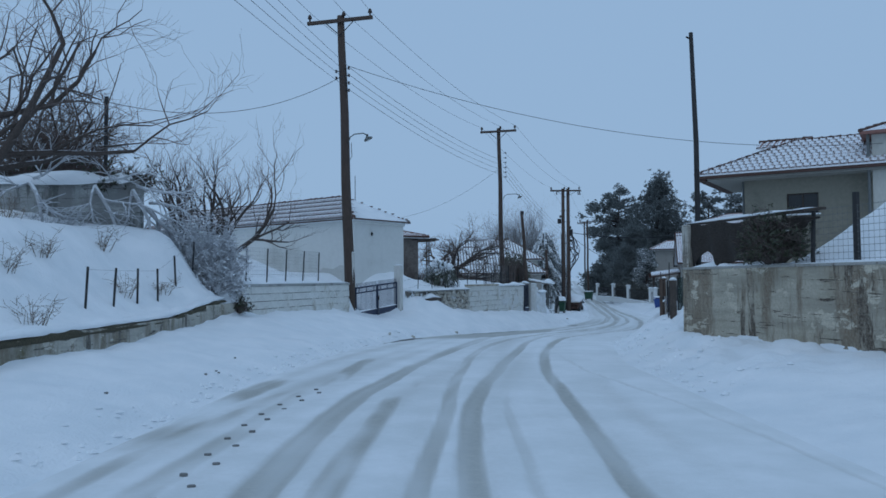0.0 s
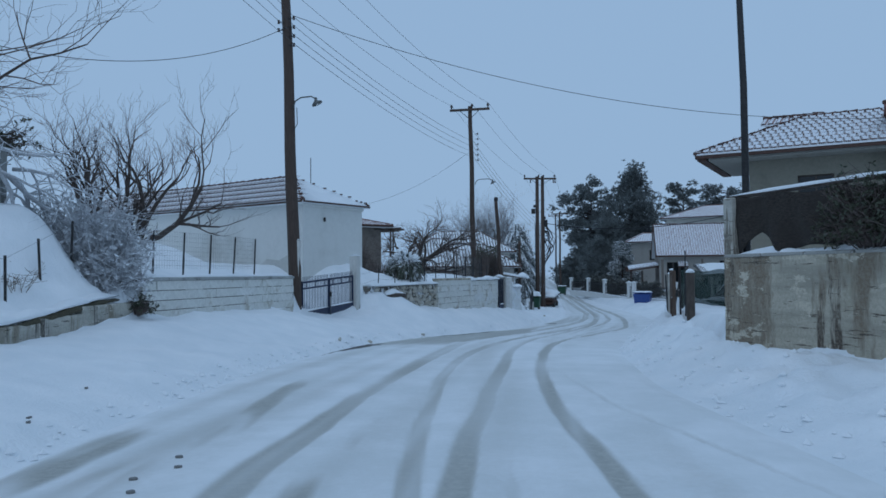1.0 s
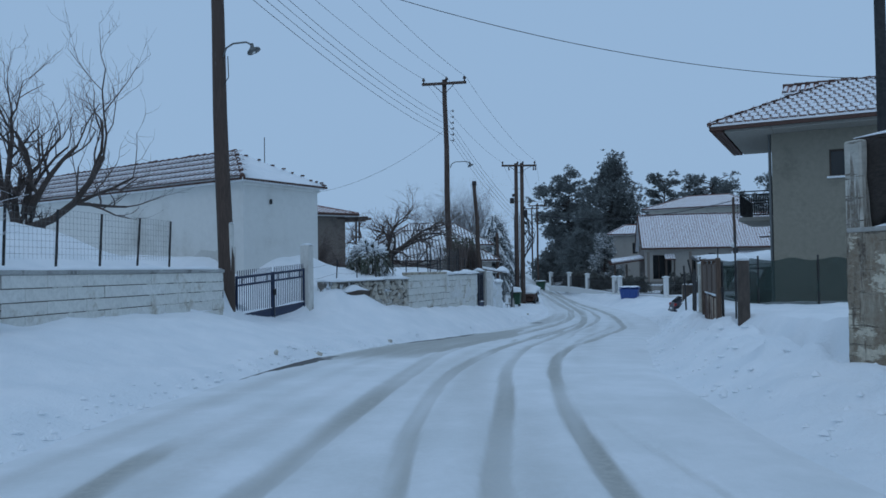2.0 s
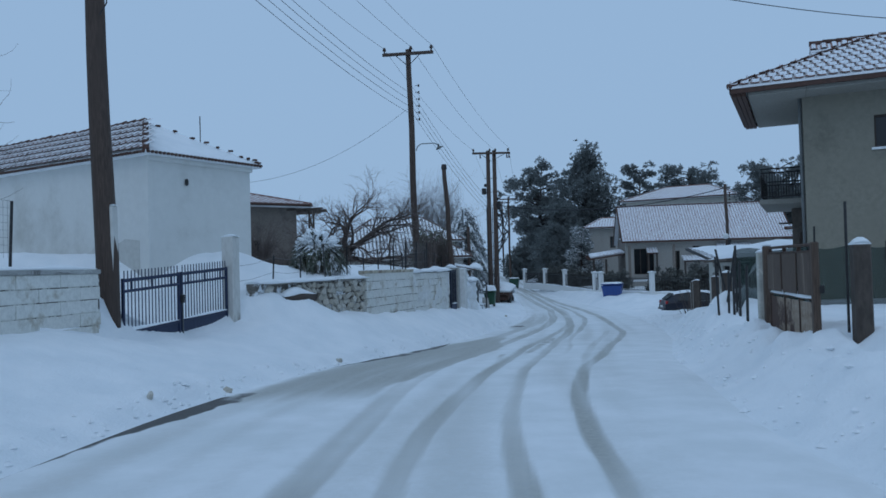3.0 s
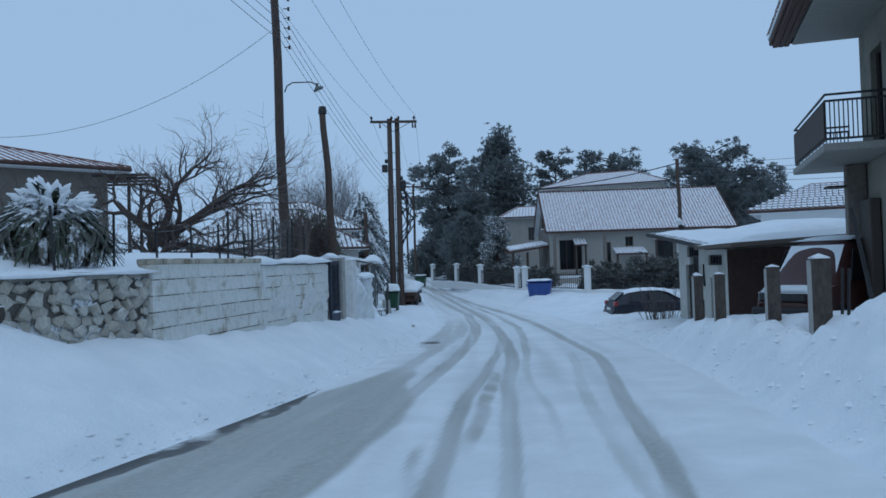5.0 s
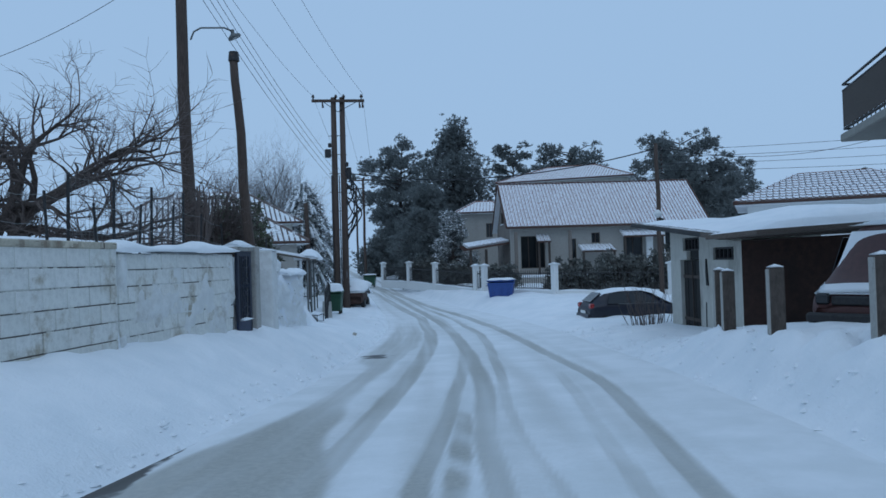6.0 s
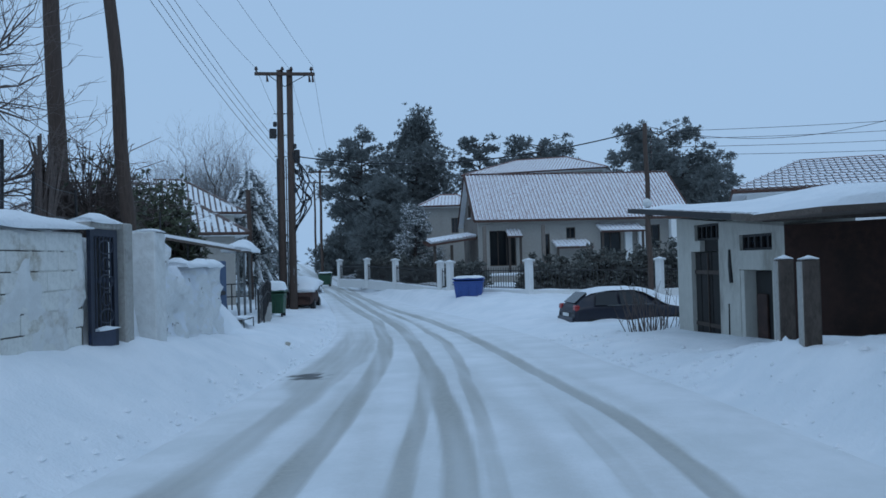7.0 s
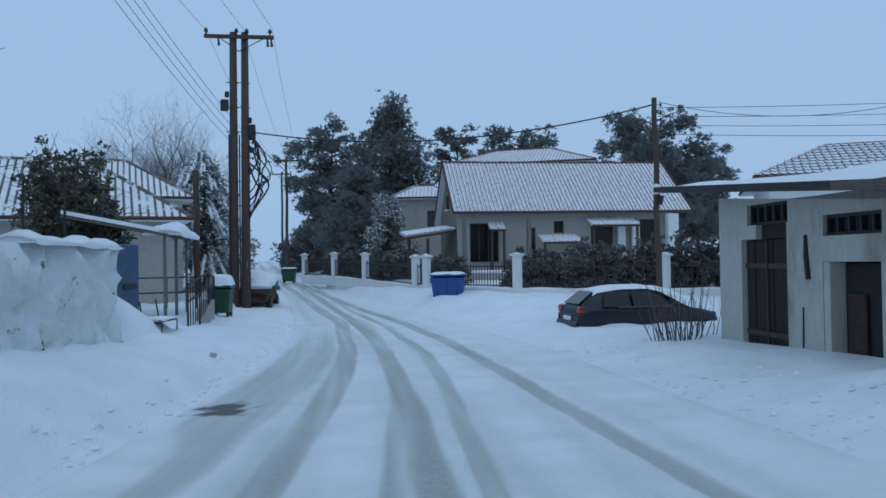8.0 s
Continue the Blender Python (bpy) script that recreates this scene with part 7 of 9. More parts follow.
# ---- gates, fences, bins, vehicles ----
def blue_gate():
    a, b = Vector((-3.19, 27.90, -0.02)), Vector((-1.86, 31.0, -0.02))
    L = (b - a).length
    m = facing(a, b - a)
    for p, z1, lab in ((a, 2.42, "weathered pale gate pillar with snow on top"), (b, 2.0, "weathered pale concrete gate pillar")):
        q = p + Vector((0, 0.12 if p is a else 0, 0)) + (b - a).normalized() * (-0.27 if p is a else 0.14)
        pillar("gate_pillar", q.x, q.y, 0.0, z1, 0.17 if p is a else 0.28, GATEPIER, lab, True, math.degrees(math.atan2(b.y - a.y, b.x - a.x)), "gate pillars")
    g = thing("metal_gate", "blue painted two-leaf metal gate with upright bars", "gate", m)
    for k, (x0, x1) in enumerate(((0.03, L / 2 - 0.02), (L / 2 + 0.02, L - 0.03))):
        w = x1 - x0
        fr = Geo()
        fr.box(((x0 + x1) / 2, 0, 1.33), (w, 0.05, 0.06), ch=0.008).box(((x0 + x1) / 2, 0, 1.14), (w, 0.05, 0.05), ch=0.008).box(((x0 + x1) / 2, 0, 0.42), (w, 0.05, 0.05), ch=0.008)
        for x in (x0 + 0.025, x1 - 0.025):
            fr.box((x, 0, 0.72), (0.05, 0.055, 1.30), ch=0.008)
        leaf = fr.part("gate_leaf", BLUEPAINT, g)
        Geo().box(((x0 + x1) / 2, 0.005, 0.20), (w - 0.1, 0.02, 0.42), ch=0.004).part("kick_plate", BLUEPAINT, leaf)
        n = 17
        for i in range(n):
            x = x0 + 0.06 + (w - 0.12) * i / (n - 1)
            Geo().tube([(x, 0, 0.42), (x, 0, 1.50)], [0.011, 0.011], 6).part("bar", BLUEPAINT, leaf)
        for i in range(3):
            x = x0 + 0.25 + (w - 0.5) * i / 2
            Geo().box((x, 0, 1.235), (0.03, 0.03, 0.14)).part("spacer", BLUEPAINT, leaf)
        rough_cap([(x0 + 0.05, 0, 0.45), ((x0 + x1) / 2, 0, 0.45), (x1 - 0.05, 0, 0.45)], 0.06, 0.05, 7 + k).part("snow_line", SNOW, leaf, "", True)
    Geo().box((L / 2, -0.05, 0.85), (0.07, 0.08, 0.16), ch=0.01).part("lock", IRON, g)
    Geo().tube([(L / 2 + 0.03, -0.04, 0.0), (L / 2 + 0.03, -0.04, 0.9)], 0.012, 6).part("drop_bolt", GALV, g)
    # the leaves hang along the falling ground
    for o in g.children_recursive:
        for v in o.data.vertices:
            v.co.z -= 0.19 * (1 - v.co.x / L)


def rusty_gate():
    a, b = Vector((6.48, 22.85, 0.0)), Vector((7.24, 25.2, 0.0))
    L = (b - a).length
    g = thing("metal_gate", "rusty sheet and bar gate half sunk in snow", "gate", facing(a, b - a))
    fr = Geo()
    for x in (0.30 * L, 0.62 * L, L - 0.05):
        fr.box((x, 0, 0.68), (0.045, 0.05, 1.36), ch=0.008)
    for z in (0.68, 1.36, 1.27, 0.12):
        fr.box((L / 2, 0, z), (L - 0.06, 0.045, 0.04), ch=0.008)
    fr.part("gate_frame", RUSTDARK, g)
    for i in range(20):
        x = 0.12 + (L - 0.24) * i / 19
        Geo().tube([(x, 0, 0.68), (x, 0, 1.28)], 0.013, 5).part("bar", RUSTDARK, g)
    Geo().box((L / 2, 0.004, 0.33), (L - 0.12, 0.012, 0.60), ch=0.003).part("sheet", RUSTPALE, g, "flaking rusted sheet")
    for k, (x0, x1) in enumerate(((0.10, L * 0.29), (L * 0.31, L * 0.61), (L * 0.63, L - 0.09))):
        Geo().box(((x0 + x1) / 2, 0.03 + 0.01 * k, 0.99), (x1 - x0, 0.012, 0.54), ch=0.003).part("back_board", OLDRUST, g, "dark brown board behind the bars")
    rough_cap([(0.1, -0.01, 0.69), (L / 2, -0.01, 0.69), (L - 0.08, -0.01, 0.69)], 0.07, 0.075, 3).part("snow_line", SNOW, g, "", True)
    Geo().box((0.02, 0, 0.56), (0.10, 0.09, 1.66), ch=0.015).part("post", OLDRUST, g)
    Geo().box((0.0, -0.06, 0.80), (0.06, 0.07, 0.10), ch=0.01).part("latch", IRON, g)
    Geo().tube([(0.0, 0, 1.3), (-0.02, 0, 1.58)], 0.012, 5).part("rod", IRON, g)
    Geo().box((L + 0.02, -0.02, 0.45), (0.045, 0.04, 0.70), ch=0.008).part("slat", WHITEPAINT, g, "narrow white slat")
    turn = math.degrees(math.atan2(b.y - a.y, b.x - a.x))
    pillar("gate_pillar", 7.36, 25.62, -0.3, 1.30, 0.17, POSTPALE, "rough pale concrete gate post under snow", True, turn, "gate pillars")
    pillar("gate_pillar", 7.31, 25.40, -0.3, 1.40, 0.12, OLDRUST, "slim brown gate post with a snow cap", True, turn, "gate pillars")
    pillar("gate_pillar", 6.66, 22.25, -0.3, 1.34, 0.19, PILLARMAT, "dark rough gate pillar capped with snow", True, turn, "gate pillars")
    rod = thing("iron_rod", "thin iron rod standing in the snow", "rod", pose(6.60, 22.42, 0.3))
    Geo().tube([(0, 0, 0), (0.01, 0, 1.55)], 0.016, 6).part("rod", IRON, rod)
    for x, y, h, dx in ((6.9, 23.6, 1.15, 0.0), (7.6, 26.6, 1.05, 0.02), (8.0, 27.6, 1.05, 0.02), (8.35, 28.5, 1.0, 0.02), (8.7, 29.4, 1.0, 0.03), (8.64, 29.7, 1.3, -0.05), (9.0, 30.1, 1.15, 0.25), (9.5, 30.9, 1.2, -0.30)):
        z = land(x, y)
        s = thing("fence_stake", "thin dark iron fence stake in the snow", "stake", pose(x, y, z - 0.2), "stakes by the drive")
        Geo().tube([(0, 0, 0), (dx, 0.01, h + 0.2)], 0.024, 6).part("stake", IRON, s)


def shade_net():
    n = thing("shade_net", "dark green shade netting stretched along the yard", "netting", pose(0, 0, 0))
    vs, fs, nx, nz = [], [], 40, 8
    a, b = Vector((9.1, 29.8, 0)), Vector((14.6, 27.6, 0))
    for i in range(nx + 1):
        p = a.lerp(b, i / nx)
        for k in range(nz + 1):
            z = 0.15 + (1.25 + 0.04 * math.sin(i * 0.9)) * k / nz
            vs.append((p.x, p.y + 0.04 * math.sin(i * 0.7 + k), z))
    for i in range(nx):
        for k in range(nz):
            a0 = i * (nz + 1) + k
            fs.append((a0, a0 + nz + 1, a0 + nz + 2, a0 + 1))
    ob = Geo().add(vs, fs).part("net", GREENNET, n, smooth=True)
    ob.modifiers.new("cloth", "SOLIDIFY").thickness = 0.008
    for i in range(5):
        p = a.lerp(b, i / 4)
        Geo().tube([(p.x, p.y, -0.2), (p.x, p.y, 1.5)], 0.025, 6).part("post", IRON, n)


def drive_pillars():
    for x, y, z0, z1, w in ((10.55, 33.05, -0.6, 0.86, 0.26), (11.56, 37.0, -1.0, 0.57, 0.20), (12.55, 39.3, -1.1, 0.48, 0.20), (13.15, 40.3, -1.2, 0.48, 0.20), (11.1, 34.8, -0.8, 0.72, 0.21)):
        dp = pillar("drive_pillar", x, y, z0, z1, w, PILLARMAT, "squat brown weathered pillar topped with snow", True, -27, "pillars by the drive")
        Geo().box((-w / 2 - 0.004, 0, (z1 - z0) / 2), (0.02, w - 0.04, z1 - z0 - 0.06), ch=0.004).part("render_coat", CONCRETE, dp, "pale stained render on one face")
    for x, y in ((10.95, 33.0), (11.15, 33.35)):
        s = thing("fence_stake", "thin dark iron fence stake in the snow", "stake", pose(x, y, -0.5), "stakes by the drive")
        Geo().tube([(0, 0, 0), (0.08, 0.02, 1.2)], 0.025, 6).part("stake", IRON, s)


def garden_fences():
    # stakes and wire on the slope
    for run, label in (([(-6.25, 13.4 + 1.15 * k, 0.72 + 0.035 * k) for k in range(6)], "leaning iron stakes of a wire fence on the snow slope"), ([(-5.55 + 0.325 * k, 21.6 + 1.12 * k, 1.45) for k in range(5)], "iron stakes carrying wire mesh above the block wall")):
        f = thing("wire_fence", label, "fence")
        tall = 0.72 if len(run) == 6 else 0.92
        rnd = random.Random(len(run))
        tops = []
        for x, y, z in run:
            zz = land(x, y) - 0.25
            top = Vector((x + rnd.uniform(-0.05, 0.08), y, max(z, zz + 0.25) + tall))
            Geo().tube([(x, y, zz), top], 0.022, 6).part("stake", IRON, f)
            tops.append(top)
        g = Geo()
        if tall > 0.8:
            for p, q in zip(tops, tops[1:]):
                for k in range(12):
                    g.tube([p.lerp(q, k / 12), p.lerp(q, k / 12) - Vector((0, 0, 0.85))], 0.0025, 3, False)
                for k in range(8):
                    g.tube([p - Vector((0, 0, 0.11 * k)), q - Vector((0, 0, 0.11 * k))], 0.0025, 3, False)
        else:
            for p, q in zip(tops, tops[1:]):
                g.tube([p - Vector((0, 0, 0.05)), q - Vector((0, 0, 0.05))], 0.003, 3, False)
        g.part("wire", MESHWIRE, f, kind="stuff")
    # stakes behind the stone and garden wall
    f = thing("wire_fence", "rusty stakes with sagging wire behind the garden wall", "fence")
    tops, rnd = [], random.Random(9)
    for k in range(13):
        y = 31.9 + 0.98 * k
        x = wall_x(y) - 0.38
        z = land(x, y) - 0.2
        h = rnd.uniform(0.75, 1.0)
        top = Vector((x + rnd.uniform(-0.06, 0.06), y, z + h + 0.1))
        if k == 0:
            top += Vector((-0.28, 0, -0.1))
        Geo().tube([(x, y, z), top], 0.02, 6).part("stake", IRON, f)
        tops.append(top)
    g = Geo()
    for p, q in zip(tops, tops[1:]):
        for d in (0.05, 0.4):
            g.tube([p - Vector((0, 0, d)), (p + q) / 2 - Vector((0, 0, d + 0.04)), q - Vector((0, 0, d))], 0.004, 3, False)
    g.part("wire", MESHWIRE, f, kind="stuff")
    # tall mesh along the terrace corner nearer the little door
    f = thing("wire_fence", "tall wire mesh on posts above the garden wall", "fence")
    run = [Vector((2.2 + 0.47 * k, 39.5 + k, 0.9)) for k in range(4)]
    for p in run:
        Geo().tube([p, p + Vector((0.02, 0, 1.25))], 0.024, 6).part("stake", IRON, f)
    g = Geo()
    for p, q in zip(run, run[1:]):
        for k in range(11):
            g.tube([p.lerp(q, k / 11) + Vector((0, 0, 0.2)), p.lerp(q, k / 11) + Vector((0, 0, 1.2))], 0.0025, 3, False)
        for k in range(10):
            g.tube([p + Vector((0, 0, 0.2 + 0.11 * k)), q + Vector((0, 0, 0.2 + 0.11 * k))], 0.0025, 3, False)
    g.part("wire", MESHWIRE, f, kind="stuff")


def little_door():
    d = thing("door", "narrow dark iron door with a blue lower panel", "door", facing((4.40, 42.74, -0.75), (0.42, 0.9)))
    Geo().box((0.35, -0.12, 0.28), (0.66, 0.05, 0.56), ch=0.01).part("kick_panel", BLUEPAINT, d, "blue lower panel")
    leaf = Geo().box((0.06, -0.12, 0.95), (0.08, 0.05, 1.8)).box((0.64, -0.12, 0.95), (0.08, 0.05, 1.8)).box((0.35, -0.12, 1.80), (0.50, 0.05, 0.10)).box((0.35, -0.12, 1.2), (0.50, 0.05, 0.06)).part("door_leaf", BLUEBLACK, d)
    Geo().box((0.35, -0.06, 1.15), (0.50, 0.02, 1.2), ch=0.004).part("grille_back", IRON, d, "dark sheet behind the ironwork")
    for k in range(6):
        Geo().tube([(0.13 + 0.088 * k, -0.15, 0.58), (0.13 + 0.088 * k, -0.15, 1.76)], 0.011, 5).part("grille_bar", BLUEBLACK, leaf)
    for k in range(5):
        zc = 0.74 + 0.22 * k
        Geo().tube([(0.35 + 0.11 * math.cos(q) * (1 if k % 2 else 1.6), -0.165, zc + 0.09 * math.sin(q)) for q in np.linspace(0, 2 * math.pi, 11)], 0.010, 4).part("scroll", BLUEBLACK, leaf)
    rough_cap([(0.1, -0.15, 0.57), (0.35, -0.15, 0.57), (0.62, -0.15, 0.57)], 0.10, 0.07, 14).part("snow_line", SNOW, leaf, "", True)
    Geo().box((0.35, -0.05, 1.90), (0.8, 0.26, 0.10), ch=0.02).part("lintel", CONCRETE, d)
    rough_cap([(-0.05, -0.05, 1.94), (0.35, -0.05, 1.95), (0.72, -0.05, 1.94)], 0.3, 0.14, 15).part("snow_cap", SNOW, d, "", True)
    pillar("door_pillar", 4.86, 43.52, -0.9, 1.2, 0.22, CONCRETE, "concrete post beside the little blue door", False, 65)
    p = pillar("door_pillar", 5.18, 44.42, -0.9, 1.12, 0.38, LIMEPLASTER, "broad limewashed door pillar under a snow cap", True, 68)


def iron_fence():
    """White pillars and low wall with black railings before the far house."""
    pts = [(16.9, 84.0), (17.4, 78.5), (17.75, 73.6), (18.35, 67.9), (20.3, 62.1), (25.2, 59.6), (29.5, 57.6)]
    zs = [-0.75, -0.75, -0.85, -1.05, -1.05, -1.15, -1.1]
    f = thing("iron_fence", "black iron railing on a white wall between white pillars", "fence")
    for (xa, ya), (xb, yb), za, zb in zip(pts, pts[1:], zs, zs[1:]):
        a, b = Vector((xa, ya, za)), Vector((xb, yb, zb))
        d = b - a
        m = Matrix.Translation((a + b) / 2 + Vector((0, 0, 0.02))) @ Matrix.Rotation(math.atan2(d.y, d.x), 4, "Z") @ Matrix.Rotation(-math.asin(d.z / d.length), 4, "Y")
        Geo().box((0, 0, 0), (d.length, 0.2, 0.50), ch=0.02, m=m).part("plinth", WHITEPAINT, f)
        for z in (0.38, 1.12):
            Geo().tube([a + Vector((0, 0, z)), b + Vector((0, 0, z))], 0.024, 5).part("rail", IRON, f)
        n = int(d.length / 0.16)
        for k in range(1, n):
            p = a.lerp(b, k / n)
            Geo().tube([p + Vector((0, 0, 0.28)), p + Vector((0, 0, 1.26))], 0.016, 4).part("baluster", IRON, f)
        rough_cap([a + Vector((0, 0, 0.27)), (a + b) / 2 + Vector((0, 0, 0.27)), b + Vector((0, 0, 0.27))], 0.2, 0.06, int(xa * 7), 0.3).part("plinth_snow", SNOW, f, "", True)
    for k, ((x, y), z) in enumerate(zip(pts, zs)):
        for off in ((0, 0),) if k != 3 else ((0, 0), (0.12, -1.0)):
            q = Geo().box((x + off[0], y + off[1], z + 0.65), (0.28, 0.28, 1.75), 0.3, 0.02).part("pillar", WHITEPAINT, f)
            Geo().box((x + off[0], y + off[1], z + 1.55), (0.42, 0.42, 0.07), 0.3, 0.02).part("cap", WHITEPAINT, q)
            rough_cap([(x + off[0] - 0.18, y + off[1], z + 1.59), (x + off[0], y + off[1], z + 1.6), (x + off[0] + 0.18, y + off[1], z + 1.59)], 0.4, 0.09, k).part("snow_cap", SNOW, q, "", True)


def wheelie_bin(label, at, turn, w, d, h, body, cap):
    b = thing("rubbish_bin", label, "bin", pose(*at, 0, 0, turn))
    g = Geo()
    lo = [(-w * 0.42, -d * 0.40, 0.12), (w * 0.42, -d * 0.40, 0.12), (w * 0.42, d * 0.40, 0.12), (-w * 0.42, d * 0.40, 0.12)]
    hi = [(-w / 2, -d / 2, h * 0.82), (w / 2, -d / 2, h * 0.82), (w / 2, d / 2, h * 0.88), (-w / 2, d / 2, h * 0.88)]
    g.add(lo + hi, [(3, 2, 1, 0), (0, 1, 5, 4), (1, 2, 6, 5), (2, 3, 7, 6), (3, 0, 4, 7), (4, 5, 6, 7)])
    bod = g.part("body", body, b)
    bv = bod.modifiers.new("edges", "BEVEL")
    bv.width, bv.segments = 0.03, 2
    Geo().box((0, -d / 2 - 0.01, h * 0.80), (w + 0.06, 0.06, 0.07), ch=0.02).part("rim", body, b)
    for k in (-0.3, 0, 0.3):
        Geo().box((k * w, -d * 0.46, h * 0.42), (0.04, 0.05, h * 0.5), ch=0.01).part("rib", body, b)
    Geo().box((0, 0, h * 0.92), (w + 0.08, d + 0.08, 0.09), ch=0.04).part("lid", body, b)
    for sx in (-1, 1):
        Geo().tube([(sx * w * 0.5, -0.03, h * 0.70), (sx * w * 0.58, -0.03, h * 0.70)], 0.03, 8).part("trunnion", GALV, b)
        for sy in (-1, 1):
            Geo().tube([(sx * w * 0.36 - 0.03, sy * d * 0.34, 0.09), (sx * w * 0.36 + 0.03, sy * d * 0.34, 0.09)], 0.09, 10).part("wheel", RUBBER, b)
    vs, fs, n = [], [], 10
    for i in range(n + 1):
        for k in range(n + 1):
            u, v = i / n * 2 - 1, k / n * 2 - 1
            e = (1 - u ** 4) * (1 - v ** 4)
            vs.append((u * (w / 2 + 0.03), v * (d / 2 + 0.03), h * 0.92 + 0.03 + cap * e ** 0.4 + 0.03 * noise.noise((u * 2, v * 2, w))))
    for i in range(n):
        for k in range(n):
            a0 = i * (n + 1) + k
            fs.append((a0, a0 + n + 1, a0 + n + 2, a0 + 1))
    Geo().add(vs, fs).part("snow_cap", SNOW, b, "", True)


def car_shell(L, W, prof_low, prof_top, n_side):
    """Cross-sections along x (front at +): each station has a sill height, a belt height, a roof height and half widths."""
    vs, fs = [], []
    for x, sill, belt, roof, wb, wr in prof_low:
        ring = [(-wb * 0.86, sill), (-wb, sill + 0.14), (-wb * 1.0, belt - 0.12), (-wb * 0.96, belt), (-wr, (belt + roof) / 2 if roof > belt + 0.05 else belt), (-wr * 0.86, roof), (-wr * 0.4, roof + 0.03 * (roof > belt + 0.05)), (0, roof + 0.04 * (roof > belt + 0.05))]
        ring = ring + [(-y, z) for y, z in ring[-2::-1]]
        vs += [(x, y, z) for y, z in ring]
    m = 15
    for i in range(len(prof_low) - 1):
        for k in range(m - 1):
            a = i * m + k
            fs.append((a, a + 1, a + m + 1, a + m))
        fs.append((i * m + m - 1, i * m, (i + 1) * m, (i + 1) * m + m - 1))
    fs += [tuple(range(m)), tuple((len(prof_low) - 1) * m + k for k in range(m))[::-1]]
    return Geo().add(vs, fs)


def wheel(car, x, y, r=0.31):
    t = Geo().tube([(x, y - 0.10, r), (x, y - 0.07, r), (x, y + 0.07, r), (x, y + 0.10, r)], [r * 0.92, r, r, r * 0.92], 20).part("wheel", RUBBER, car, smooth=True)
    s = -1 if y < 0 else 1
    Geo().tube([(x, y + s * 0.06, r), (x, y + s * 0.112, r)], [r * 0.66, r * 0.60], 16).part("rim", GALV, t)
    for k in range(5):
        a = 2 * math.pi * k / 5
        Geo().tube([(x, y + s * 0.118, r), (x + math.cos(a) * r * 0.55, y + s * 0.118, r + math.sin(a) * r * 0.55)], 0.022, 5).part("spoke", GALV, t)


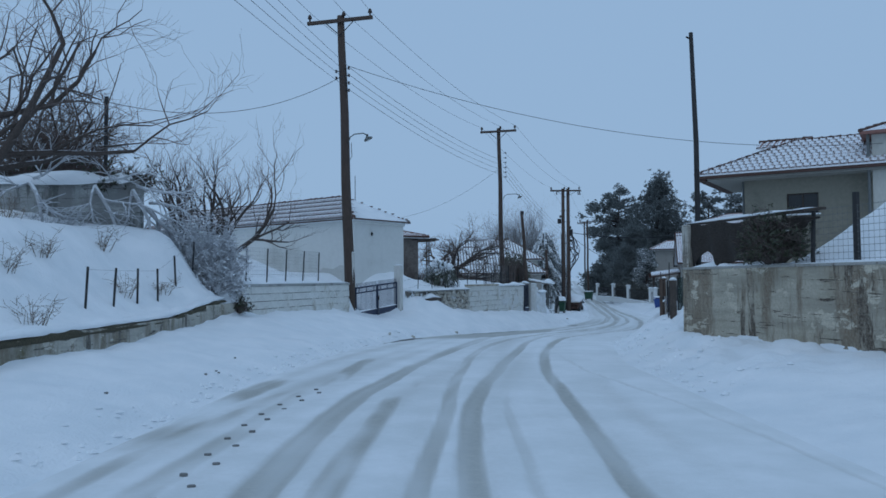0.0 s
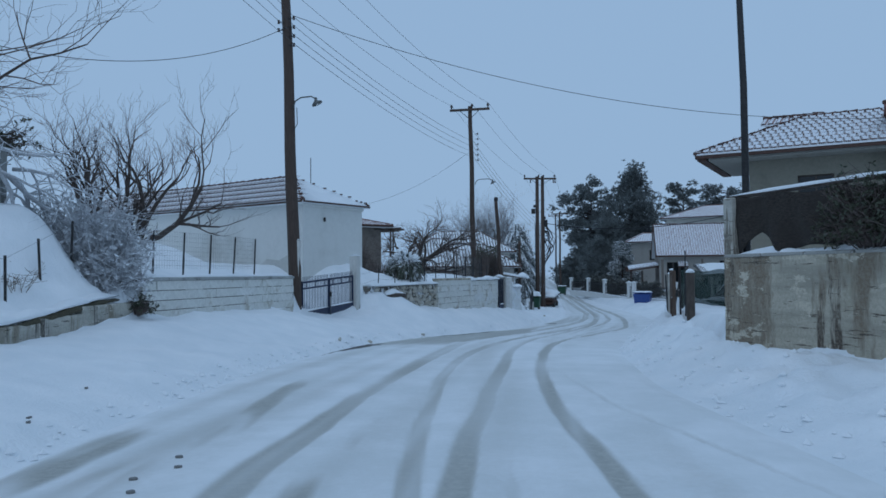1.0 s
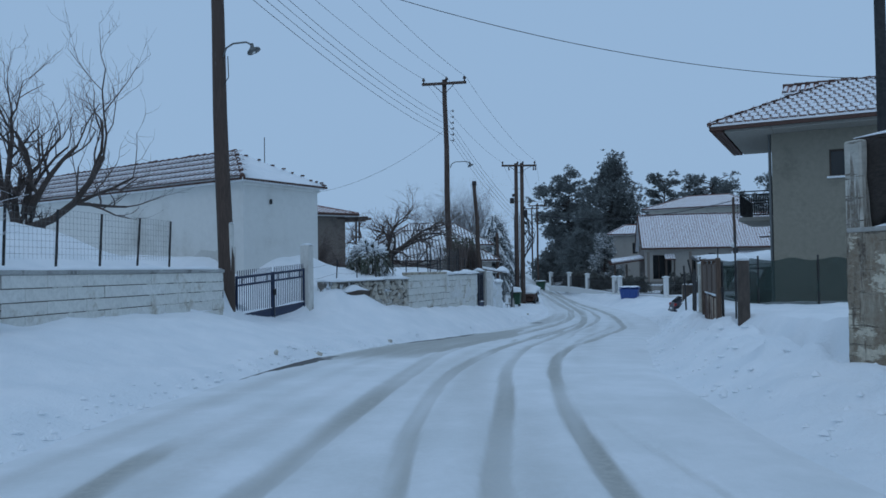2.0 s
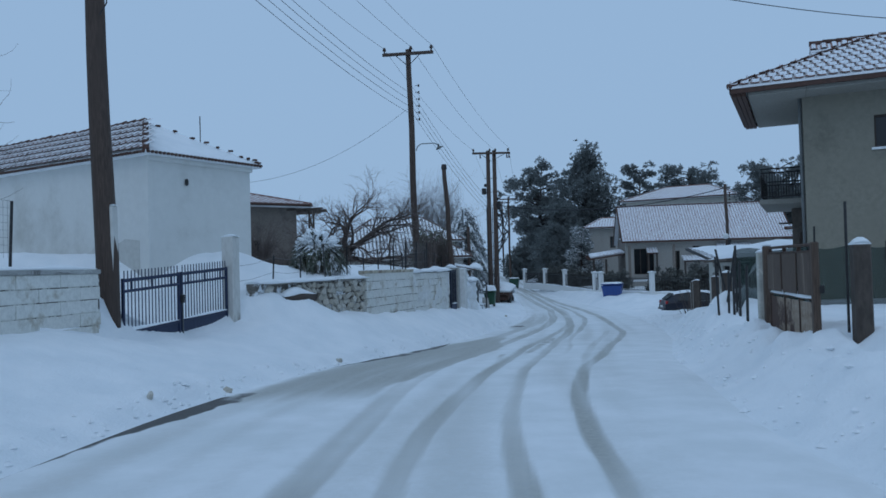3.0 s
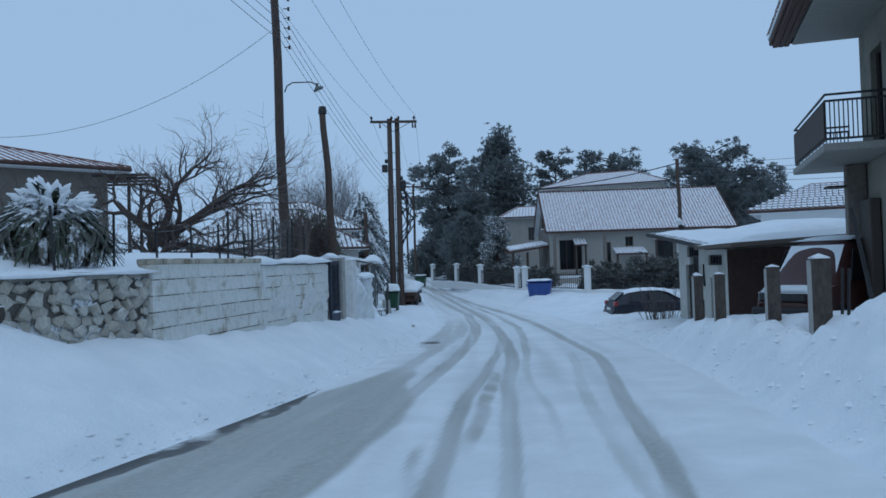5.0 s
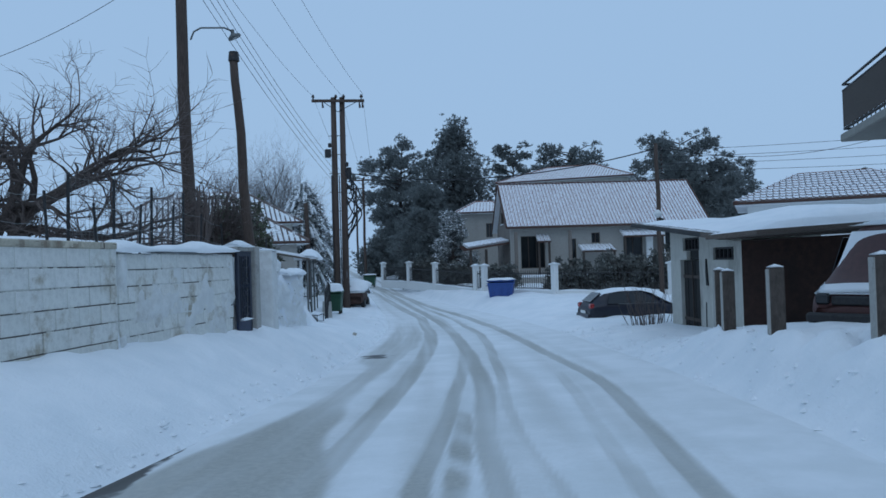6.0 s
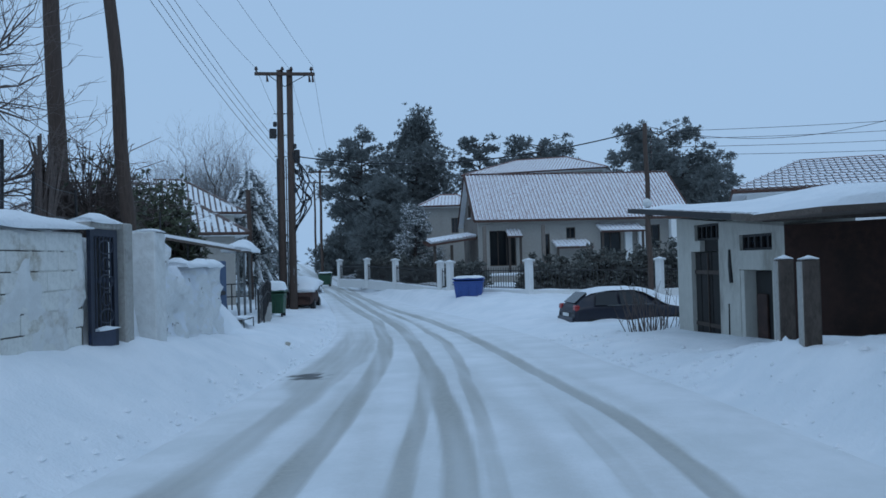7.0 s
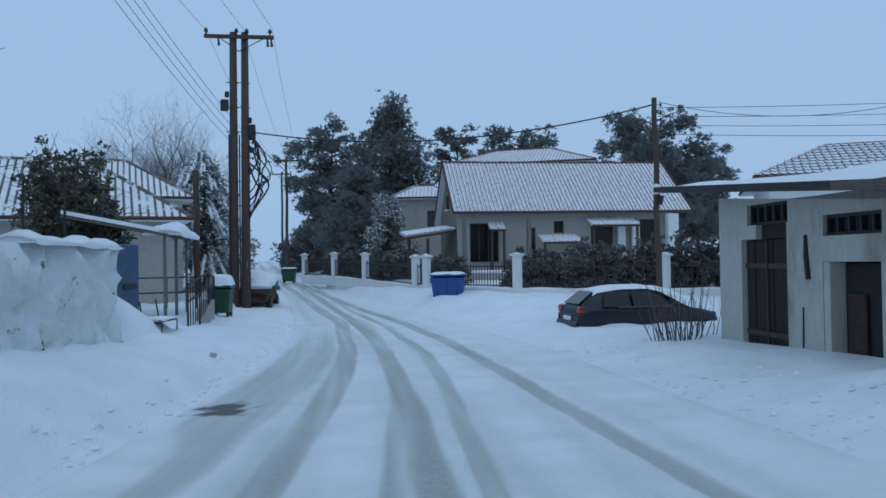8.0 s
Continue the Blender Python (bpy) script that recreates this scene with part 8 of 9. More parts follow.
def hatchback(label, m, paint, snow=True):
    car = thing("car", label, "car", m)
    st = [(-2.02, 0.36, 0.72, 0.74, 0.74, 0.60), (-1.98, 0.28, 0.86, 0.90, 0.80, 0.62), (-1.86, 0.24, 0.92, 1.06, 0.83, 0.62), (-1.45, 0.22, 0.93, 1.38, 0.85, 0.60), (-0.8, 0.22, 0.92, 1.46, 0.86, 0.60), (-0.1, 0.22, 0.91, 1.46, 0.86, 0.60), (0.35, 0.22, 0.90, 1.36, 0.86, 0.60), (1.05, 0.22, 0.90, 0.96, 0.85, 0.66), (1.55, 0.23, 0.84, 0.86, 0.83, 0.62), (1.88, 0.26, 0.74, 0.76, 0.78, 0.58), (2.0, 0.32, 0.60, 0.62, 0.68, 0.5)]
    body = car_shell(4.0, 1.72, st, None, 0).part("body", paint, car, smooth=True)
    sub = body.modifiers.new("round", "SUBSURF")
    sub.levels = sub.render_levels = 2
    for s in (-1, 1):
        for x0, x1, t0, t1 in ((-1.38, -0.62, -1.25, -0.62), (-0.52, 0.42, -0.52, 0.02)):
            pts = [(x0, s * 0.845, 0.96), (x1, s * 0.845, 0.95), (t1, s * 0.675, 1.36), (t0, s * 0.675, 1.36)]
            g = Geo().slab(pts if s > 0 else pts[::-1], 0.012, Vector((0, s * 0.93, 0.36)))
            g.part("side_window", GLASS, car)
        Geo().box((-0.10, s * 0.862, 0.945), (1.75, 0.012, 0.022), ch=0.004).part("window_trim", GALV, car, "bright window trim")
        Geo().box((0.62, s * 0.97, 0.98), (0.12, 0.18, 0.13), ch=0.04).part("mirror", paint, car)
        Geo().box((-1.93, s * 0.66, 0.88), (0.16, 0.26, 0.20), ch=0.04).part("tail_light", TAILLIGHT, car)
        Geo().box((1.86, s * 0.60, 0.68), (0.18, 0.30, 0.14), ch=0.05).part("headlight", GLASS, car)
        for x in (-0.3, 0.05):
            Geo().box((x - 0.35 * (x < 0), s * 0.872, 0.80), (0.16, 0.02, 0.03), ch=0.008).part("door_handle", paint, car)
        for x in (-1.25, 1.25):
            wheel(car, x, s * 0.74)
            Geo().tube([(x, s * 0.70, 0.31), (x, s * 0.868, 0.33)], 0.38, 18).part("wheel_arch", RUBBER, car)
    Geo().slab([(-1.93, -0.50, 1.04), (-1.93, 0.50, 1.04), (-1.52, 0.46, 1.36), (-1.52, -0.46, 1.36)], 0.012, Vector((-0.7, 0, 0.7))).part("rear_window", GLASS, car)
    Geo().slab([(1.02, -0.56, 1.01), (1.02, 0.56, 1.01), (0.42, 0.48, 1.36), (0.42, -0.48, 1.36)][::-1], 0.012, Vector((0.5, 0, 0.86))).part("windscreen", GLASS, car)
    Geo().box((-2.04, 0, 0.48), (0.10, 1.45, 0.24), ch=0.05).part("bumper", paint, car)
    Geo().box((-2.045, 0, 0.66), (0.03, 0.52, 0.11), ch=0.01).part("number_plate", WHITEPAINT, car, "blank pale plate")
    if snow:
        vs, fs, nx, ny = [], [], 24, 12
        for i in range(nx + 1):
            x = -1.55 + 3.35 * i / nx
            roof = float(np.interp(x, [-1.6, -1.45, -0.8, 0.0, 0.38, 1.05, 1.6, 1.85], [1.30, 1.40, 1.49, 1.49, 1.40, 1.0, 0.90, 0.80]))
            wid = float(np.interp(x, [-1.5, 0.4, 1.05, 1.85], [0.54, 0.58, 0.82, 0.70]))
            for k in range(ny + 1):
                v = k / ny * 2 - 1
                e = smooth01(min(1, (1 - abs(v)) * 3)) * smooth01(min(i, nx - i) / 2)
                deep = 0.07 + 0.19 * smooth01((x - 0.1) / 0.8)
                vs.append((x, v * wid, roof - 0.05 + e * deep - 0.04 * v * v))
        for i in range(nx):
            for k in range(ny):
                a0 = i * (ny + 1) + k
                fs.append((a0, a0 + ny + 1, a0 + ny + 2, a0 + 1))
        Geo().add(vs, fs).part("snow_cover", SNOW, car, "snow on roof and bonnet", True)
    return car


def old_van():
    m = facing((15.05, 38.0, -0.72), (-0.93, -0.37))
    car = thing("van", "old red van with a snow-covered windscreen under the carport", "van", m)
    st = [(-2.0, 0.3, 0.9, 1.86, 0.80, 0.74), (-1.9, 0.25, 0.95, 1.95, 0.83, 0.76), (0.2, 0.25, 0.95, 1.95, 0.83, 0.74), (0.55, 0.25, 0.95, 1.85, 0.83, 0.70), (1.15, 0.25, 0.98, 1.10, 0.83, 0.74), (1.5, 0.28, 0.90, 0.94, 0.80, 0.70), (1.75, 0.36, 0.72, 0.76, 0.76, 0.62), (1.82, 0.42, 0.60, 0.64, 0.66, 0.5)]
    body = car_shell(4, 1.7, st, None, 0).part("body", REDPAINT, car, smooth=True)
    sub = body.modifiers.new("round", "SUBSURF")
    sub.levels = sub.render_levels = 2
    Geo().slab([(1.14, -0.64, 1.10), (1.14, 0.64, 1.10), (0.58, 0.58, 1.80), (0.58, -0.58, 1.80)][::-1], 0.02, Vector((0.75, 0, 0.6))).part("windscreen", SNOW, car, "windscreen crusted with snow")
    for s in (-1, 1):
        wheel(car, -1.2, s * 0.74)
        wheel(car, 1.2, s * 0.74)
        pts = [(0.0, s * 0.835, 1.05), (0.85, s * 0.835, 1.05), (0.55, s * 0.745, 1.70), (0.0, s * 0.755, 1.72)]
        Geo().slab(pts if s > 0 else pts[::-1], 0.012, Vector((0, s, 0.1))).part("side_window", GLASS, car)
        Geo().box((1.78, s * 0.55, 0.74), (0.10, 0.22, 0.18), ch=0.03).part("headlight", GLASS, car)
    Geo().box((1.86, 0, 0.45), (0.14, 1.55, 0.16), ch=0.04).part("bumper", IRON, car)
    Geo().box((1.82, 0, 0.72), (0.06, 0.8, 0.14), ch=0.02).part("grille", IRON, car)
    rough_cap([(1.25, 0, 0.98), (1.5, 0, 0.92), (1.74, 0, 0.82)], 1.35, 0.10, 3).part("snow_cover", SNOW, car, "snow on the bonnet", True)
    rough_cap([(-1.8, 0, 1.96), (-0.6, 0, 1.98), (0.45, 0, 1.90)], 1.3, 0.05, 4).part("snow_cover", SNOW, car, "thin snow on the roof", True)


def cottage_yard():
    """Canopy, blue panel, bench, railing and ramp beyond the plaster wall."""
    c = thing("canopy", "sheet canopy on thin posts under a thick snow roll", "canopy", facing((8.15, 57.6, -1.25), (-0.2, -1)))
    Geo().slab([(-1.4, -0.1, 2.30), (2.6, -0.1, 2.30), (2.6, -2.4, 2.75), (-1.4, -2.4, 2.75)], 0.06).part("roof", OLDWOOD, c)
    rough_cap([(-1.35, -0.25, 2.30), (0.6, -0.2, 2.33), (2.55, -0.25, 2.30)], 0.7, 0.30, 6).part("roof_snow", SNOW, c, "overhanging snow roll", True)
    Geo().slab([(-1.4, -0.3, 2.44), (2.6, -0.3, 2.44), (2.6, -2.4, 2.86), (-1.4, -2.4, 2.86)], 0.09).part("roof_snow", SNOW, c)
    for x in (-1.2, 0.7, 2.45):
        Geo().box((x, -0.2, 1.1), (0.07, 0.07, 2.4), ch=0.01).part("post", GALV, c)
    p = thing("blue_panel", "upright blue panel leaning beside the wall end", "panel", facing((6.5, 51.2, -1.0), (0.55, 0.85)))
    Geo().box((0.32, 0, 0.85), (0.64, 0.06, 1.75), ch=0.02).part("sheet", DULLBLUE, p)
    Geo().box((0.32, -0.05, 0.95), (0.4, 0.05, 0.10), ch=0.02).part("slot", IRON, p)
    b = thing("bench", "small slatted iron bench with snow on its seat", "bench", pose(7.25, 52.2, -1.1, 0, 0, 68))
    for k in range(4):
        Geo().box((0, -0.15 + 0.1 * k, 0.36), (0.95, 0.07, 0.03), ch=0.008).part("slat", IRON, b)
    for x in (-0.42, 0.42):
        Geo().tube([(x, -0.18, 0), (x, -0.18, 0.36), (x, 0.18, 0.36), (x, 0.2, 0)], 0.016, 6).part("leg", IRON, b)
        Geo().tube([(x, 0.18, 0.36), (x, 0.24, 0.75)], 0.016, 6).part("back_post", IRON, b)
    rough_cap([(-0.45, 0, 0.38), (0, 0, 0.38), (0.45, 0, 0.38)], 0.36, 0.12, 2).part("seat_snow", SNOW, b, "", True)
    r = thing("handrail", "dark tubular handrail along the ramp", "railing")
    q = [Vector((7.9, 54.2, -1.05)), Vector((8.35, 56.6, -0.95)), Vector((8.8, 59.2, -0.85)), Vector((9.1, 60.6, -1.0))]
    for z in (0.95, 0.55):
        Geo().tube([p0 + Vector((0, 0, z)) for p0 in q], 0.026, 6).part("rail", IRON, r)
    for p0 in q:
        Geo().tube([p0 - Vector((0, 0, 0.3)), p0 + Vector((0, 0, 0.95))], 0.026, 6).part("post", IRON, r)
    for a0, b0 in zip(q, q[1:]):
        for k in range(1, 5):
            p0 = a0.lerp(b0, k / 5)
            Geo().tube([p0 - Vector((0, 0, 0.1)), p0 + Vector((0, 0, 0.95))], 0.014, 5).part("baluster", IRON, r)
    r2 = thing("handrail", "dark tubular handrail before the cottage", "railing")
    for z in (0.5, 0.95):
        Geo().tube([(5.2, 60.5, -1.0 + z), (8.6, 60.9, -1.0 + z)], 0.025, 6).part("rail", IRON, r2)
    for k in range(5):
        Geo().tube([(5.2 + 0.85 * k, 60.5 + 0.1 * k, -1.2), (5.2 + 0.85 * k, 60.5 + 0.1 * k, -0.05)], 0.025, 6).part("post", IRON, r2)
    ramp_g = Geo()
    ramp_g.add([(8.0, 55.6, -1.6), (8.35, 55.5, -1.6), (9.05, 60.0, -1.6), (8.7, 60.1, -1.6), (8.0, 55.6, -1.32), (8.35, 55.5, -1.34), (9.05, 60.0, -0.72), (8.7, 60.1, -0.70)], [(3, 2, 1, 0), (0, 1, 5, 4), (1, 2, 6, 5), (2, 3, 7, 6), (3, 0, 4, 7), (4, 5, 6, 7)])
    ramp = thing("ramp", "short concrete ramp half buried in snow", "ramp")
    ramp_g.part("slab", CONCRETE, ramp)


def snowed_car():
    car = thing("car", "small parked car buried under snow with a dull red side", "car", facing((11.5, 68.2, -1.5), (0.3, 0.95)))
    st = [(-1.5, 0.3, 0.62, 0.66, 0.62, 0.5), (-1.4, 0.25, 0.8, 1.0, 0.72, 0.55), (-0.9, 0.22, 0.82, 1.26, 0.75, 0.56), (0.2, 0.22, 0.82, 1.3, 0.75, 0.56), (0.8, 0.22, 0.8, 0.9, 0.74, 0.58), (1.4, 0.26, 0.66, 0.7, 0.66, 0.5)]
    b = car_shell(3, 1.5, st, None, 0).part("body", REDBROWN, car, smooth=True)
    sub = b.modifiers.new("round", "SUBSURF")
    sub.levels = sub.render_levels = 1
    rough_cap([(-1.45, 0, 0.86), (-0.9, 0, 1.18), (0.2, 0, 1.22), (0.9, 0, 0.86), (1.4, 0, 0.7)], 1.75, 0.40, 12).part("snow_cover", SNOW, car, "thick rounded snow", True)
    for s in (-1, 1):
        for x in (-0.95, 0.95):
            wheel(car, x, s * 0.66, 0.27)


def snowy_palm():
    """A low clump of sword leaves bowed under snow."""
    p = thing("sword_leaf_shrub", "dome of dark sword-shaped leaves loaded with snow", "shrub", pose(-0.12, 35.75, 0.95))
    rnd = random.Random(5)
    leaf, dead, load = Geo(), Geo(), Geo()
    for k in range(430):
        a, e = rnd.uniform(0, 2 * math.pi), math.asin(rnd.uniform(-0.15, 0.97))
        L = rnd.uniform(0.62, 0.90)
        d = Vector((math.cos(a) * math.cos(e), math.sin(a) * math.cos(e), math.sin(e)))
        s = Vector((-math.sin(a), math.cos(a), 0))
        o = Vector((0, 0, 0.78)) + d * 0.08
        pts = []
        for i in range(6):
            t = i / 5
            q = o + d * L * t + Vector((0, 0, -0.42 * t ** 2.4 * (0.4 + math.cos(e))))
            w = 0.055 * min(1.0, (1 - t) * 2.2) + 0.004
            pts += [q - s * w, q + Vector((0, 0, 0.014)), q + s * w]
        leaf.add(pts, [(3 * i + j, 3 * i + j + 1, 3 * i + j + 4, 3 * i + j + 3) for i in range(5) for j in (0, 1)])
        if e > 0.35 and rnd.random() < 0.42:
            mid = o + d * L * 0.62 + Vector((0, 0, -0.12 * math.cos(e)))
            load.tube([mid - d * 0.34, mid - d * 0.12 + Vector((0, 0, 0.025)), mid + d * 0.05 + Vector((0, 0, 0.015)), mid + d * 0.18 - Vector((0, 0, 0.05))], [0.03, 0.055, 0.045, 0.012], 6)
    for k in range(420):
        a, r0 = rnd.uniform(0, 2 * math.pi), rnd.uniform(0.30, 0.78)
        top = Vector((math.cos(a) * r0, math.sin(a) * r0, rnd.uniform(0.45, 0.95) - 0.25 * r0))
        low = Vector((math.cos(a) * (r0 * 0.75), math.sin(a) * (r0 * 0.75), top.z - rnd.uniform(0.3, 0.55)))
        s = Vector((-math.sin(a), math.cos(a), 0)) * rnd.uniform(0.015, 0.035)
        mid = (top + low) / 2 + Vector((math.cos(a), math.sin(a), 0)) * 0.05
        dead.add([top - s, top + s, mid + s, mid - s, low], [(0, 1, 2, 3), (3, 2, 4)])
    leaf.part("foliage", plain("palm_leaves", (0.022, 0.030, 0.020), (0.075, 0.090, 0.060), 0.6, 3.0, snow=0.30), p, kind="stuff")
    dead.part("dead_foliage", plain("dead_leaves", (0.05, 0.045, 0.035), (0.20, 0.19, 0.16), 0.8, 5.0, stain=(0.70, 0.72, 0.74), amount=(0.54, 0.60), snow=0.3), p, kind="stuff")
    load.part("snow_load", SNOW, p, "snow lodged between the leaves", True, "stuff")
    Geo().tube([(0, 0, -0.1), (0, 0, 0.8)], [0.30, 0.20], 10).part("stem", BARK, p)


def weeds():
    """Dry stems that poke from the slope."""
    rnd = random.Random(31)
    for x, y in ((-7.2, 13.6), (-7.0, 12.2), (-6.5, 15.6), (-7.4, 16.6), (-6.4, 17.4), (-8.3, 14.6), (-6.0, 11.2)):
        z = land(x, y) - 0.05
        w = thing("weed_clump", "dry brown weed stems poking from the snow", "weeds", pose(x, y, z), "weeds on the slope")
        g = Geo()
        for _ in range(16):
            a, L, r0 = rnd.uniform(0, 6.3), rnd.uniform(0.15, 0.55), rnd.uniform(0.02, 0.22)
            foot = Vector((math.cos(a) * r0, math.sin(a) * r0, -0.05))
            tip = foot + Vector((math.cos(a) * 0.45 * L + rnd.gauss(0, 0.10), math.sin(a) * 0.45 * L, L))
            g.tube([foot, foot.lerp(tip, 0.55) + Vector((rnd.gauss(0, 0.04), 0, 0.05)), tip], [0.006, 0.004, 0.002], 3, False)
            for _ in range(5):
                q = foot.lerp(tip, rnd.uniform(0.4, 1))
                g.tube([q, q + Vector((rnd.gauss(0, 0.10), rnd.gauss(0, 0.10), rnd.uniform(0.0, 0.12)))], [0.004, 0.002], 3, False)
        g.part("stem_tuft", DRYSTEM, w, kind="stuff")


blue_gate()
rusty_gate()
shade_net()
drive_pillars()
garden_fences()
little_door()
iron_fence()
wheelie_bin("blue plastic wheeled waste container with a snowy lid", (18.35, 64.2, -1.30), -28, 1.32, 0.95, 1.15, BINBLUE, 0.10)
wheelie_bin("small dark green waste bin under a round snow cap", (9.36, 61.0, -1.30), -20, 0.66, 0.62, 1.02, BINGREEN, 0.34)
wheelie_bin("small dark waste bin beside the far railing", (16.4, 86.5, -1.0), -20, 0.9, 0.8, 1.0, BINGREEN, 0.08)
hatchback("dark navy hatchback with snow on roof and bonnet", facing((19.55, 53.7, -1.9), (0.985, -0.17)), NAVY)
old_van()
cottage_yard()
snowed_car()
snowy_palm()
weeds()
bush("rime-covered grey bush at the end of the block wall", (-6.1, 20.0, 0.75), 1.0, 0.85, 2.25, 91, 620, FROST, 0.008, FROST, 760, "frosted_bush", 0.11)
bush("tangle of frosted grey stems below the terrace", (-6.9, 20.6, 1.6), 0.9, 0.9, 1.5, 92, 260, FROST, 0.012, FROST, 200, "frosted_bush", 0.10)
UNDERWOOD = plain("reddish_bare_twigs", (0.085, 0.058, 0.048), (0.19, 0.135, 0.115), 0.9, 5.0)
bush("dry dark shrub spilling over the terrace wall", (-8.2, 19.6, 3.6), 1.1, 0.7, 0.9, 93, 260, TWIG, 0.008, LEAF, 160, "dry_shrub", 0.10)
bush("bare dark shrub behind the terrace wall", (-10.6, 20.1, 3.6), 1.4, 0.8, 1.4, 94, 300, TWIG, 0.009, LEAF, 120, "dry_shrub", 0.10)
bush("low dry creeper at the foot of the bush", (-5.4, 20.1, 0.55), 0.45, 0.4, 0.5, 95, 120, TWIG, 0.006, LEAF, 90, "dry_shrub", 0.07)
bush("dark leafy creeper hanging over the netting", (6.25, 14.45, 1.60), 0.6, 1.0, 1.1, 96, 420, TWIG, 0.006, LEAF, 900, "creeper", 0.06)
bush("dark bare thicket with few withered leaves by the leaning pole", (4.3, 46.0, 0.75), 0.95, 0.8, 2.0, 97, 420, TWIG, 0.010, LEAF, 90, "dry_shrub", 0.09)
stump = thing("ivy_stump", "cut-back trunk wrapped in dark climbing stems", "shrub", pose(3.93, 43.6, 0.4))
rnd, sg = random.Random(177), Geo()
for k in range(46):
    a, r0, h = rnd.uniform(0, 6.3), rnd.uniform(0.04, 0.15), rnd.uniform(1.1, 2.05)
    foot = Vector((math.cos(a) * r0 * 1.6, math.sin(a) * r0 * 1.6, 0))
    mid = Vector((math.cos(a + 0.9) * r0, math.sin(a + 0.9) * r0, h * 0.5))
    tip = Vector((math.cos(a + 1.7) * r0 + rnd.gauss(0, 0.05), math.sin(a + 1.7) * r0, h))
    sg.tube([foot, mid, tip], [0.035, 0.028, 0.014], 5, False)
    if k % 2:
        sg.tube([mid, mid + Vector((rnd.gauss(0, 0.16), rnd.gauss(0, 0.1), rnd.uniform(0.1, 0.4)))], [0.012, 0.005], 4, False)
sg.part("stem_mass", TWIG, stump, kind="stuff")
for dx, h in ((0.42, 1.2), (0.30, 1.0)):
    Geo().tube([(-dx, 0.05, 0.1), (-0.05, 0.0, h)], [0.045, 0.03], 6, False).part("prop_stem", BARK, stump)
bush("tall green shrub with upright shoots before the cottage", (5.4, 57.3, -0.3), 1.25, 1.1, 3.6, 98, 460, TWIG, 0.010, OLIVE, 2600, "green_shrub", 0.14)
for x, y, z, h in ((4.55, 55.2, -0.4, 2.6), (5.35, 55.5, -0.4, 2.6), (6.1, 55.8, -0.5, 2.3), (3.75, 54.9, -0.3, 2.9)):
    st = thing("garden_stake", "thin dark iron stake standing before the green shrub", "stake", pose(x, y, z - 0.3), "stakes before the shrub")
    Geo().tube([(0, 0, 0), (0.03, 0, h + 0.3)], 0.03, 6).part("rod", IRON, st)
shoots, rnd = thing("bare_shoots", "bare reddish upright shoots beside the shed corner", "shrub", pose(17.2, 49.0, -1.45)), random.Random(99)
tuft = Geo()
for _ in range(46):
    a, r0, L = rnd.uniform(0, 6.3), rnd.random() ** 0.5 * 0.8, rnd.uniform(0.6, 1.45)
    foot = Vector((math.cos(a) * r0, math.sin(a) * r0 * 0.6, 0))
    tip = foot + Vector((math.cos(a) * 0.22 * L + rnd.gauss(0, 0.08), math.sin(a) * 0.2 * L, L))
    tuft.tube([foot, foot.lerp(tip, 0.5) + Vector((rnd.gauss(0, 0.04), rnd.gauss(0, 0.04), 0)), tip], [0.013, 0.010, 0.004], 4, False)
    for _ in range(2):
        q = foot.lerp(tip, rnd.uniform(0.35, 0.85))
        tuft.tube([q, q + Vector((rnd.gauss(0, 0.10), rnd.gauss(0, 0.10), rnd.uniform(0.15, 0.35)))], [0.006, 0.003], 3, False)
tuft.part("stem_tuft", TWIG, shoots, kind="stuff")
for k, (x, y, s) in enumerate(((22.2, 64.2, 1.1), (24.2, 62.4, 1.3), (26.6, 61.2, 1.4), (28.8, 60.2, 1.3), (20.8, 70.5, 1.0), (19.8, 76.0, 1.2), (31.2, 59.4, 1.3), (19.2, 81.0, 1.4), (25.6, 64.8, 1.3))):
    bush("dark evergreen hedge shrub dusted with snow", (x, y, -1.1), 1.3 * s, 1.0 * s, 1.6 * s, 110 + k, 140, TWIG, 0.01, HEDGE, 1300, "hedge_shrub", 0.19)
for k, (x, y) in enumerate(((-1.6, 46.5), (2.6, 49.0), (1.2, 51.5), (-2.6, 43.6))):
    bush("bare brown thicket behind the garden wall", (x, y, land(x, y) - 0.1), 1.1, 1.1, 2.0, 130 + k, 200, TWIG, 0.007, name="thicket")
# fallen timber capped with snow at the wall's foot
lg = thing("log", "dark hollow log under a cap of snow", "log", facing((-0.76, 32.34, 0.42), (0.53, 0.85)))
Geo().tube([(-0.1, 0, 0.12), (0.5, 0.02, 0.15), (1.15, 0, 0.14)], [0.11, 0.15, 0.12], 12).part("trunk", DARKWOOD, lg, smooth=True)
rough_cap([(-0.15, 0.07, 0.20), (0.5, 0.08, 0.25), (1.15, 0.10, 0.22)], 0.34, 0.16, 19).part("snow_cap", SNOW, lg, "", True)
